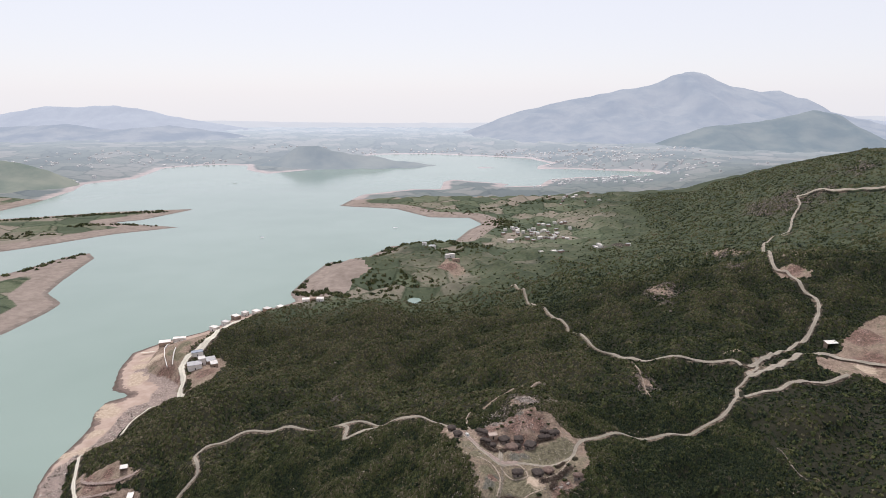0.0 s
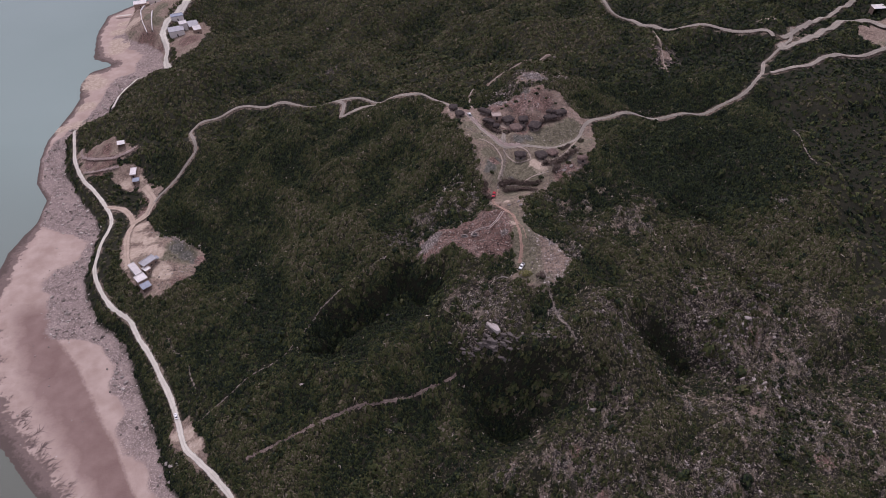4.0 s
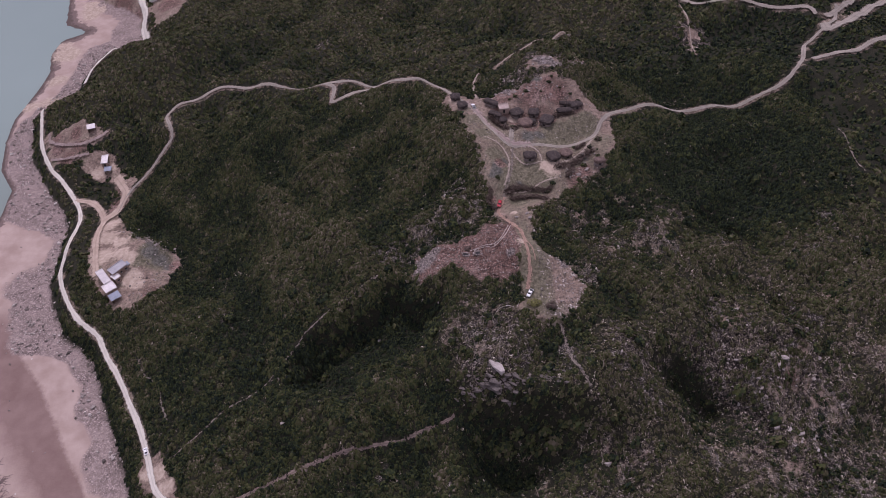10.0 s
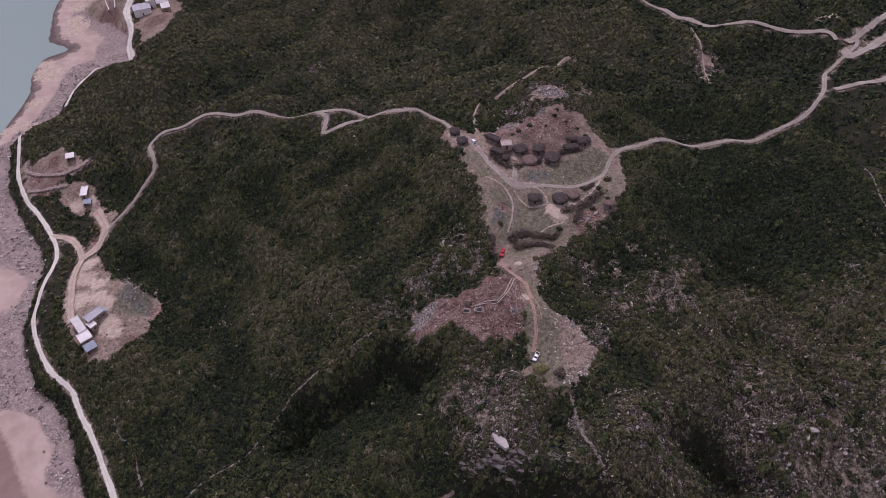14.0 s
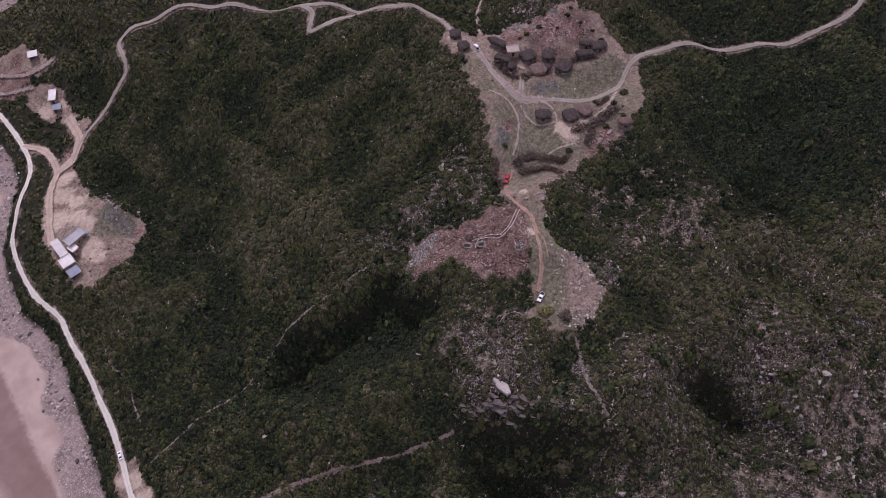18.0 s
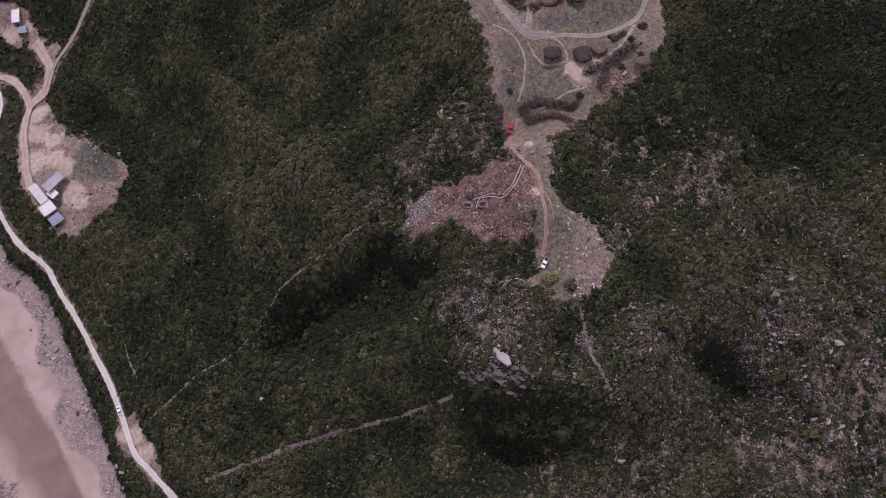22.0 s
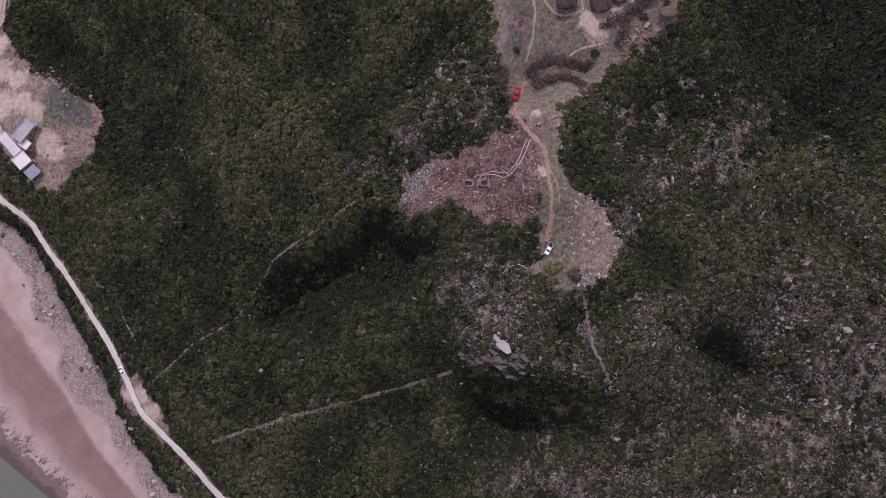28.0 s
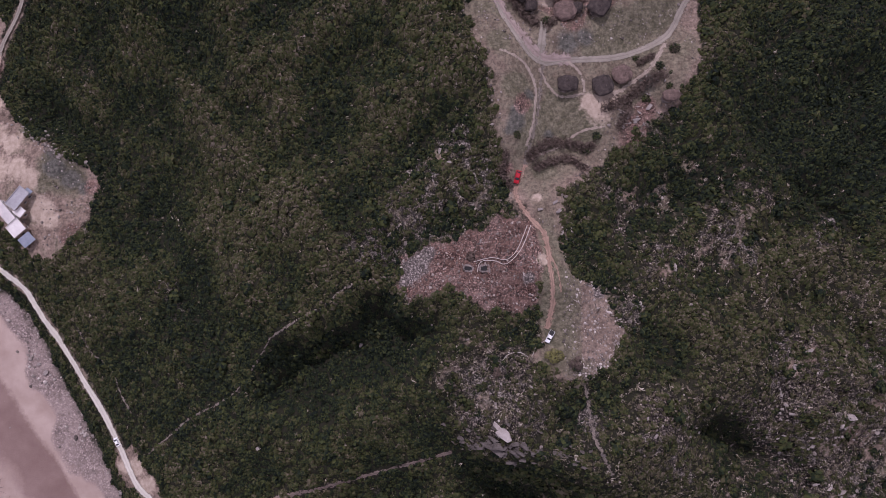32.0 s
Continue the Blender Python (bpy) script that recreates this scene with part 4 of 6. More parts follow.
farm = np.clip((fy - 500 - 0.45 * fx) / 90, 0, 1) * np.clip((22 - fz) / 10, 0, 1)
farm = np.maximum(farm, (fx < -420) * 1.0)
nx, ny = len(gx), len(gy)
a = (np.arange(ny - 1)[:, None] * nx + np.arange(nx - 1)).ravel()
quads = np.stack([a, a + 1, a + nx + 1, a + nx], 1)
ground = raw("ground", np.stack([fx, fy, fz], 1), quads, GROUND, (("bare", bare), ("pale", pale), ("turf", turfy), ("ash", ashy), ("red", redness), ("farm", farm), ("shore", sd), ("silt", silted), ("slate", slaty), ("stony", stone_bank(fx, fy, sd) * (fy < 330)), ("rocky", rocky(fx, fy) * np.clip((fy + 172) / 22, 0.3, 1)), ("straw", np.where((np.abs(fx) < 190) & (fy > -160) & (fy < 60), open_scrub(fx, fy), 0)), ("wood", np.clip((fy - 380) / 60, 0, 1)), ("grey", np.clip(np.maximum((-420 - fx) / 20, (fy - 470) / 60), 0, 1))), smooth=True)
# Faces beyond 1300 m take the material that glows as haze.
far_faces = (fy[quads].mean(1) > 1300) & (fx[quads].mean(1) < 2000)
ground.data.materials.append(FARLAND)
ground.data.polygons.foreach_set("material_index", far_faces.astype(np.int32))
tagged(ground, "scrub hills, trodden clearings and a drawn-down lake shore", "ground", kind="structure")

bm = bmesh.new()
bmesh.ops.create_grid(bm, x_segments=8, y_segments=8, size=4600)
lake = tagged(part("lake", bm, WATER), "calm pale turquoise lake water", "lake", kind="structure")


# ---- roads, laid on the ground ----
def ground_mesh(x, y):
    """Height of the ground mesh itself, between its grid lines."""
    i, j = np.clip(np.searchsorted(gx, x) - 1, 0, nx - 2), np.clip(np.searchsorted(gy, y) - 1, 0, ny - 2)
    u, v = (x - gx[i]) / (gx[i + 1] - gx[i]), (y - gy[j]) / (gy[j + 1] - gy[j])
    z = fz.reshape(ny, nx)
    return (z[j, i] * (1 - u) + z[j, i + 1] * u) * (1 - v) + (z[j + 1, i] * (1 - u) + z[j + 1, i + 1] * u) * v


def road(name, label, width, mat, line, seed):
    rng = np.random.RandomState(seed)
    p = eased(line, 1.6)
    t = np.gradient(p, axis=0)
    t /= np.hypot(t[:, 0], t[:, 1])[:, None] + 1e-9
    side = np.stack([-t[:, 1], t[:, 0]], 1)
    k = len(p)
    def ragged():
        e = rng.normal(0, 1, k)
        for _ in range(2):
            e = np.convolve(np.pad(e, 1, "edge"), [0.25, 0.5, 0.25], "valid")
        return 1 + min(0.22, 0.08 * width) * e
    lw, rw = ragged(), ragged()
    rows, lift = [], 0.10 + 0.0042 * np.clip(np.hypot(p[:, 0], p[:, 1]) - 70, 0, None)
    for f, drop in ((-0.5, -0.06), (-0.34, -0.03), (-0.16, -0.02), (0, 0.04), (0.16, -0.02), (0.34, -0.03), (0.5, -0.06)):
        q = p + side * (f * 1.35 * width * (lw if f < 0 else rw))[:, None]
        rows.append(np.c_[q, ground_mesh(q[:, 0], q[:, 1]) + lift + drop])
    v = np.concatenate(rows)
    f = [(r * k + i, r * k + i + 1, (r + 1) * k + i + 1, (r + 1) * k + i) for r in range(6) for i in range(k - 1)]
    ob = raw(name, v, np.array(f)[:, ::-1], mat, (("across", np.repeat([1, 0.68, 0.32, 0, 0.32, 0.68, 1], k)),), smooth=True)
    return tagged(ob, label, "dirt road", kind="structure")


for seed, (name, label, width, mat, line) in enumerate(ROADS):
    road(name, label, width, mat, line, seed + 50)


# ---- mountains round the lake ----
def range_of_hills(name, label, y0, deep, crest, mat, seed, steps_x=150, steps_y=30):
    """A ridge with spurs that run down to its foot. crest: plan x and height along it."""
    cx, cz = np.array([c[0] for c in crest], float), np.array([c[1] for c in crest], float)
    x = np.linspace(cx[0], cx[-1], steps_x)
    top = np.interp(x, cx, cz) + (8 * wobble(x, x * 0, 160, seed) + 4 * wobble(x, x * 0, 60, seed + 1)) * 0.4
    v = []
    for j in range(steps_y + 1):
        s = j / steps_y
        y = y0 - deep * s
        fall = (1 - s) ** 1.35
        spur = (38 * wobble(x, np.full_like(x, y * 0.35), 330, seed + 2) + 16 * wobble(x, np.full_like(x, y * 0.5), 120, seed + 3)) * min(1, s * 4) * (1 - s)
        v.append(np.c_[x, np.full_like(x, y), top * fall + spur * (top.clip(20) / 200) ** 0.7 - 12 * s])
    v.append(np.c_[x, np.full_like(x, y0 + deep * 0.5), top * 0 - 20])
    order = [steps_y + 1] + list(range(steps_y + 1))
    v = np.concatenate([v[i] for i in order])
    a = (np.arange(steps_y + 1)[:, None] * steps_x + np.arange(steps_x - 1)).ravel()
    ob = raw(name, v, np.stack([a, a + steps_x, a + steps_x + 1, a + 1], 1), mat, smooth=True)
    return tagged(ob, label, "mountain", kind="structure")


# Each range glows by itself in place of haze, the farthest ones most.
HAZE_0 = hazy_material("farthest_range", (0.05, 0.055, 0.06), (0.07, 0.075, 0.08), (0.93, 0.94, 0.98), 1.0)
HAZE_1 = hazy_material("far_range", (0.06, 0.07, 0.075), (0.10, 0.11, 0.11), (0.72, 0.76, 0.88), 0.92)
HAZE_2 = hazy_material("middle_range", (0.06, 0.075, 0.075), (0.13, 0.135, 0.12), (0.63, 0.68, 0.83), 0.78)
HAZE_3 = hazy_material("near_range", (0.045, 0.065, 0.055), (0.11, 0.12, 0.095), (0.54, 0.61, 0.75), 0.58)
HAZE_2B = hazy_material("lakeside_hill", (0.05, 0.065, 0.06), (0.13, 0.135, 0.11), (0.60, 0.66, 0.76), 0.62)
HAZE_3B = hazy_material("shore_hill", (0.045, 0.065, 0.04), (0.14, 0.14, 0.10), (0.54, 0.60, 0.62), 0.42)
range_of_hills("backdrop_horizon", "farthest low hills glowing white as painted haze", 4350, 500, [(-4500, 95), (-3000, 80), (-1500, 60), (-600, 48), (200, 48), (1200, 60), (2500, 90), (4500, 120)], HAZE_0, 81)
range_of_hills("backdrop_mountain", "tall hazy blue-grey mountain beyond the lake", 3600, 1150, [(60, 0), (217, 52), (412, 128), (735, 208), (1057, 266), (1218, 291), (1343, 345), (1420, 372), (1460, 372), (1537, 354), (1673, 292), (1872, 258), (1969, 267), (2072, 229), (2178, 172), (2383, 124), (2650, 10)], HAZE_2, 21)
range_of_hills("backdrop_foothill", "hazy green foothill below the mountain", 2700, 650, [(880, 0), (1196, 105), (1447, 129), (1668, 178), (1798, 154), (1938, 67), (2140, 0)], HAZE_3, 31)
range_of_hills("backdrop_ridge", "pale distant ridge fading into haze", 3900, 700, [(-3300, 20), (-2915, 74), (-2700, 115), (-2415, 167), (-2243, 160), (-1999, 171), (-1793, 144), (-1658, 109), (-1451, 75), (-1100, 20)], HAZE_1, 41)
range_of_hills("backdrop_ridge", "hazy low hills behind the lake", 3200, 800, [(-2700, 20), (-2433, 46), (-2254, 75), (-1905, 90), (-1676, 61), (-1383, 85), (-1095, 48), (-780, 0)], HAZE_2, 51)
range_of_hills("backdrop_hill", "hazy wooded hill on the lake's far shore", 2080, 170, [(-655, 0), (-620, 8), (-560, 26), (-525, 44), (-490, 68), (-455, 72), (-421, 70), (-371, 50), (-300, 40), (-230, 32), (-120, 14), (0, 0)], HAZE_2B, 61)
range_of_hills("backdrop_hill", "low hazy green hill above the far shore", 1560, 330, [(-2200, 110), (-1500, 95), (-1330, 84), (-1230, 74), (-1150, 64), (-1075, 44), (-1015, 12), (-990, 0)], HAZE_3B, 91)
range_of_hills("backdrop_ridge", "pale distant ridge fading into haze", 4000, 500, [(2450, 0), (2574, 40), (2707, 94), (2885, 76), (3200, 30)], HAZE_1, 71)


# ---- scrub ----
def clump(rng, leaves, flat=0.75, thin=1.0, sides=4):
    """Leaf sprays over a few low heads that make one shrub about one metre in radius; also the way each spray faces."""
    heads = rng.randint(3, 6)
    ha, hr = rng.uniform(0, 6.283) + np.arange(heads) * 6.283 / heads, rng.uniform(0.3, 0.55, heads)
    hx, hy, hz, hs = hr * np.cos(ha), hr * np.sin(ha), rng.uniform(-0.1, 0.22, heads), rng.uniform(0.42, 0.66, heads)
    of = rng.randint(0, heads, leaves)
    u, a = rng.uniform(-0.1, 1, leaves), rng.uniform(0, 6.283, leaves)
    s = np.sqrt(np.clip(1 - u * u, 0, 1))
    out = np.stack([s * np.cos(a), s * np.sin(a), u], 1)
    c = out * (rng.uniform(0.72, 1.0, leaves) * hs[of])[:, None] + np.stack([hx, hy, hz], 1)[of]
    c = c * (1, 1, flat)
    normal = out + rng.normal(0, 0.42, (leaves, 3)) + (0, 0, 0.22)
    normal /= np.linalg.norm(normal, axis=1)[:, None]
    t = np.cross(normal, rng.normal(0, 1, (leaves, 3)))
    t /= np.linalg.norm(t, axis=1)[:, None]
    b = np.cross(normal, t)
    w = rng.uniform(0.7, 1.25, (leaves, 1)) * 1.55 / np.sqrt(leaves)
    w = w * (1.25 if sides == 3 else 1.0)
    b = b * thin
    t = t / thin ** 0.6
    quad = np.stack([c - t * w - b * w * 0.6, c + t * w * 0.7 - b * w, c + t * w + b * w * 0.7, c - t * w * 0.6 + b * w], 1)
    quad[..., 2] += 0.15
    face = 0.75 * out + 0.28 * c + 0.25 * normal
    return quad[:, :sides], np.repeat(face[:, None], sides, 1)


def mound(rng, heads, sprays, flat):
    """A shrub seen from far off: a few rounded heads close together, with loose sprays that fray the outline."""
    tris, ways = [], []
    first = rng.uniform(0, 6.283)
    for h in range(heads):
        a, r, w, z = first + h * 6.283 / heads, rng.uniform(0.3, 0.55), rng.uniform(0.5, 0.75), rng.uniform(0.55, 1.0)
        c = np.array([r * np.cos(a), r * np.sin(a), 0.0])
        rim = [np.array([np.cos(b), np.sin(b), 0]) * w * rng.uniform(0.75, 1.15) + (0, 0, rng.uniform(-0.15, 0.2)) for b in rng.uniform(0, 6.283) + np.arange(5) * 1.2566]
        for i in range(5):
            p, q = rim[i], rim[(i + 1) % 5]
            tris.append([c + p, c + q, c + (0, 0, z)])
            ways.append([p / w + (0, 0, 0.35), q / w + (0, 0, 0.35), 0.35 * (p + q) / w + (0, 0, 1)])
    v, n = np.array(tris) * (1, 1, flat), np.array(ways)
    if sprays:
        q, face = clump(rng, sprays * 3, flat, sides=3)
        v, n = np.concatenate([v, q[:sprays]]), np.concatenate([n, face[:sprays]])
    return v, n


def scatter_leaves(x, y, size, leaves, seed, tint, name, label, flat=0.72, lift=0.0, mat=LEAF, thin=1.0, sides=4, heads=0):
    rng = np.random.RandomState(seed)
    kinds = [mound(rng, heads, leaves, flat) if heads else clump(rng, leaves, flat, thin, sides) for _ in range(14)]
    sides, leaves = (3, 5 * heads + leaves) if heads else (sides, leaves)
    pick, turn = rng.randint(0, 14, len(x)), rng.uniform(0, 6.283, len(x))
    q, n = np.stack([k[0] for k in kinds])[pick], np.stack([k[1] for k in kinds])[pick]
    c, s = np.cos(turn)[:, None, None], np.sin(turn)[:, None, None]
    k = size[:, None, None]
    tall = rng.uniform(0.75, 1.25, len(x))[:, None, None]
    px, py, pz = (q[..., 0] * c - q[..., 1] * s) * k, (q[..., 0] * s + q[..., 1] * c) * k, q[..., 2] * k * tall
    slope_x, slope_y = (height(x + 4, y) - height(x - 4, y)) / 8, (height(x, y + 4) - height(x, y - 4)) / 8
    lean_x, lean_y = np.clip(slope_x, -0.6, 0.6)[:, None, None], np.clip(slope_y, -0.6, 0.6)[:, None, None]
    pz = pz + px * lean_x + py * lean_y  # crowns follow the slope
    nx_, ny_ = n[..., 0] * c - n[..., 1] * s, n[..., 0] * s + n[..., 1] * c
    soft = np.stack([nx_ - lean_x * n[..., 2], ny_ - lean_y * n[..., 2], n[..., 2]], -1).reshape(-1, 3)
    soft /= np.linalg.norm(soft, axis=1)[:, None] + 1e-6
    z = ground_mesh(x, y)[:, None, None] + lift
    v = np.stack([px + x[:, None, None], py + y[:, None, None], pz + z], -1).reshape(-1, 3)
    ob = raw(name, v, np.arange(len(v)).reshape(-1, sides), mat, (("tint", np.repeat(tint, leaves * sides)),), smooth=True, normals=soft)
    return tagged(ob, label, "scrub", kind="stuff")


def open_ground(x, y, pad=1.0):
    """How free of scrub a spot is: true on roads, clearings and the beach."""
    free = shelf(x, y) < 24.5 + 1.5 * wobble(x, y, 13, 9)
    for ring in CLEAR:
        free |= ring_depth(ring, x, y) + 1.6 * wobble(x, y, 12, 8) + 1.0 * wobble(x, y, 5, 7) > 0.4
    for name, _, width, mat, line in ROADS:
        fat = width / 2 + pad if mat not in (OLDTRACK, GRAVELPATH, PATHWAY) else width * (0.35 if np.max(line, axis=0)[1] < 118 else 0.8)
        fat += 0.6 if name == "hill_track" else 0
        lo, hi = np.min(line, axis=0) - 20, np.max(line, axis=0) + 20
        m = (x > lo[0]) & (x < hi[0]) & (y > lo[1]) & (y < hi[1])
        if m.any():
            free[m] |= line_gap([tuple(p) for p in eased(line, 4)], x[m], y[m]) < fat
    return free


def sown(x0, x1, y0, y1, gap, seed):
    rng = np.random.RandomState(seed)
    x, y = np.meshgrid(np.arange(x0, x1, gap), np.arange(y0, y1, gap))
    return x.ravel() + rng.uniform(-0.55, 0.55, x.size) * gap, y.ravel() + rng.uniform(-0.55, 0.55, x.size) * gap, rng


def hue(x, y, rng):
    """Green on the sheltered slopes, dry and brown on the stony ones; shade and haze are tinted in too."""
    dry = 0.36 + 0.25 * wobble(x, y, 118, 15) + 0.10 * wobble(x, y, 37, 16) - 0.3 * np.clip((x - 60) / 60, 0, 1) * np.clip((y - 5) / 40, 0, 1) + 0.14 * np.clip((x - 20) / 80, 0, 1) * np.clip((10 - y) / 50, 0, 1)
    # Leaves grow lighter with distance, in place of haze.
    dry = dry + 0.2 * np.clip((y - 105) / 150, 0, 1) + np.clip((y - 120) / 60, 0, 1) * (0.16 * lumps_of(x, y, 60, 74) + 0.1 * lumps_of(x, y, 22, 75))
    dry = dry - 0.16 * np.clip((x - 100) / 60, 0, 1) * np.clip((y - 15) / 40, 0, 1) * np.clip((260 - y) / 60, 0, 1) - 0.07 * np.clip((-40 - x) / 40, 0, 1) * (y < 60)
    # Dark entries below the crest and bluff put their shade into the tint.
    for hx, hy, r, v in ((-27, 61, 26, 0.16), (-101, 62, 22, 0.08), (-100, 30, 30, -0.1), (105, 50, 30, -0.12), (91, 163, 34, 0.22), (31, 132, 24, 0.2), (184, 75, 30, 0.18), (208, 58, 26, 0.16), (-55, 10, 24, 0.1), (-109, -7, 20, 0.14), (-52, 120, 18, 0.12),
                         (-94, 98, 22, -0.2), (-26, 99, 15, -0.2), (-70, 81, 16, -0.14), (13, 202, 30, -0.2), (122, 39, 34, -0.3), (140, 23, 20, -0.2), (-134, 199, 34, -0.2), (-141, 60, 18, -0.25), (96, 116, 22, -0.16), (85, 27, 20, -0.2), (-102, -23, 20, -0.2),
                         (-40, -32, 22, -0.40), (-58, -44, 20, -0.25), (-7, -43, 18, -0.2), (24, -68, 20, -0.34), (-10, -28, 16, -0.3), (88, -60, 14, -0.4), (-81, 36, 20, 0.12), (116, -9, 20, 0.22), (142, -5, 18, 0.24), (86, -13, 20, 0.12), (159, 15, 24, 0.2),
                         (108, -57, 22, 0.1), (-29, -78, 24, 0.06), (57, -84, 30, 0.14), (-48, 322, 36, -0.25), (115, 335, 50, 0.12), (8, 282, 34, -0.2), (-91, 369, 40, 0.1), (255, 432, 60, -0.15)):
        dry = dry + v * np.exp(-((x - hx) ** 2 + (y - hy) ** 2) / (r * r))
    over = height(x, y) - sum(height(x + dx, y + dy) for dx, dy in ((16, 0), (-16, 0), (0, 16), (0, -16))) / 4  # spurs are drier than hollows; their lighter tint doubles as relief shading
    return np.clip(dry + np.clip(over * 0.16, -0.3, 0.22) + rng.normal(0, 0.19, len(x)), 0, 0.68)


x, y, rng = sown(-175, 170, -150, 118, 1.5, 101)
r = rocky(x, y)
keep = ~open_ground(x, y, 1.5) & (rng.uniform(0, 1, len(x)) > np.clip((r - 0.25) * 1.1, 0.03, 0.85) + 0.6 * veins(x, y, 1.6) + 0.95 * open_scrub(x, y))
x, y = x[keep], y[keep]
size = rng.gamma(6, 0.185, len(x)).clip(0.5, 2.1) * (1.08 - 0.5 * np.clip(rocky(x, y), 0, 1)) * (1 - 0.28 * stony_slope(x, y))
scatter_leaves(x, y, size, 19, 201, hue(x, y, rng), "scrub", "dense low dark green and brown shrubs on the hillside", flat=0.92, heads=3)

# shrubs that stand apart on the dry slopes
x, y, rng = sown(-110, 165, -150, 50, 1.62, 114)
keep = ~open_ground(x, y, 1.2) & (rng.uniform(0, 1, len(x)) < 0.92 * np.clip(1.5 * open_scrub(x, y), 0, 1) * (veins(x, y, 1.6) < 0.45))
x, y = x[keep], y[keep]
scatter_leaves(x, y, rng.gamma(7, 0.125, len(x)).clip(0.45, 1.35), 30, 206, np.clip(hue(x, y, rng) - 0.03, 0, 0.6), "scrub", "small dark shrubs standing apart over dry grass", flat=1.0, sides=3)

# low heath and seedlings that close the ground between the shrubs
x, y, rng = sown(-175, 170, -150, 118, 1.3, 106)
keep = ~open_ground(x, y, 0.5) & (rng.uniform(0, 1, len(x)) > np.clip((rocky(x, y) - 0.35) * 1.5, 0, 0.6) + 0.4 * veins(x, y, 1.1) + 0.8 * open_scrub(x, y))
x, y = x[keep], y[keep]
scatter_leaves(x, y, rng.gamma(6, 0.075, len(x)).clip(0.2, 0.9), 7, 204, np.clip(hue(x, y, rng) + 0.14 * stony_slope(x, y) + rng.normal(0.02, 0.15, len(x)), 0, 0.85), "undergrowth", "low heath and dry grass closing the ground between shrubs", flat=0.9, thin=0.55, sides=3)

x, y, rng = sown(-290, 520, 118, 545, 2.1, 102)
keep = rng.uniform(0, 1, len(x)) < np.clip((545 - y) / 170, 0, 1)
x, y = x[keep], y[keep]
k2, y2, _ = sown(-290, -175, -20, 118, 2.6, 103)
k3, y3, _ = sown(170, 420, -60, 118, 2.7, 104)
k4, y4, _ = sown(-70, 190, -270, -150, 2.9, 107)
x, y = np.concatenate([x, k2, k3, k4]), np.concatenate([y, y2, y3, y4])
rng = np.random.RandomState(109)
keep = ~open_ground(x, y, 1.6) & (np.abs(x) < 0.72 * (y + 243) + 45) & (np.random.RandomState(108).uniform(0, 1, len(x)) > np.clip((rocky(x, y) - 0.3) * 1.1, 0.03, 0.93))
x, y = x[keep], y[keep]
size = rng.gamma(7, 0.17, len(x)).clip(0.7, 2.0)
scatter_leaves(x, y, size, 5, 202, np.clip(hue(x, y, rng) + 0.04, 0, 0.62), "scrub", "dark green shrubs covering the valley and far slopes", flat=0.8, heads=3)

x, y, rng = sown(-230, 1000, 390, 1250, 4.0, 105)
z = height(x, y)
keep = ~open_ground(x, y, 2) & (rng.uniform(0, 1, len(x)) > np.where(z > 26, 0.25, 0.9) + 0.3 * np.clip(rocky(x, y) - 0.3, 0, 1)) & (x < 250 + (y - 200) * 1.0)
x, y = x[keep], y[keep]
scatter_leaves(x, y, rng.gamma(7, 0.28, len(x)).clip(1.1, 3.4), 0, 203, np.clip(hue(x, y, rng) + 0.06, 0, 0.62), "scrub", "dark green bushes and trees on far slopes and fields", flat=0.8, heads=2)

def brink(x, y):
    """One along the edges of the trodden clearings, nothing elsewhere."""
    d = np.full(x.shape, -1e9)
    for ring in (CAMP, QUARRY, YARD, HOUSE_YARD):
        d = np.maximum(d, ring_depth(ring, x, y))
    return (d > -4.5) * 1.0


# dry pale tufts and bare twigs among the stones
x, y, rng = sown(-150, 170, -150, 118, 1.0, 111)
keep = ~open_ground(x, y, 0.2) & (rng.uniform(0, 1, len(x)) < np.clip((rocky(x, y) - 0.22) * 0.75, 0.05, 0.5) + 0.2 * stony_slope(x, y) + 0.42 * open_scrub(x, y) + 0.9 * veins(x, y) + 0.3 * brink(x, y))
x, y = x[keep], y[keep]
thick = np.clip(veins(x, y), 0, 1)
scatter_leaves(x, y, rng.gamma(4, 0.10, len(x)).clip(0.2, 0.7) * (1 + 0.25 * thick), 11, 211, rng.uniform(0.64, 1.0, len(x)) * (1 - thick) + thick * rng.uniform(0.86, 1.05, len(x)), "dry_grass", "pale dry grass tufts and bare twigs between shrubs", flat=1.2, thin=0.5, sides=3)

# taller bushes in the hollows
x, y, rng = sown(-175, 165, -150, 118, 7.5, 112)
keep = ~open_ground(x, y, 3) & (rng.uniform(0, 1, len(x)) < 0.30)
x, y = x[keep], y[keep]
more = np.array([(10, -66), (15, -67), (20, -68), (24, -66), (28, -68), (33, -67), (38, -68), (42, -69), (30, -70), (36, -71), (22, -70), (17, -69), (86, -58), (90, -64), (84, -66), (-40, -30), (-30, -27), (-48, -38), (-22, -24)], float)
x, y = np.r_[x, more[:, 0]], np.r_[y, more[:, 1]]
# The listed bushes take a lighter tint that paints their crowns as sunlit.
scatter_leaves(x, y, np.r_[rng.uniform(1.6, 2.7, len(x) - len(more)), rng.uniform(2.0, 3.3, len(more))], 60, 212, np.r_[rng.uniform(0, 0.45, len(x) - len(more)), rng.uniform(0.3, 0.6, len(more))], "tall_bush", "tall dark green bushes standing over the scrub", flat=0.95)


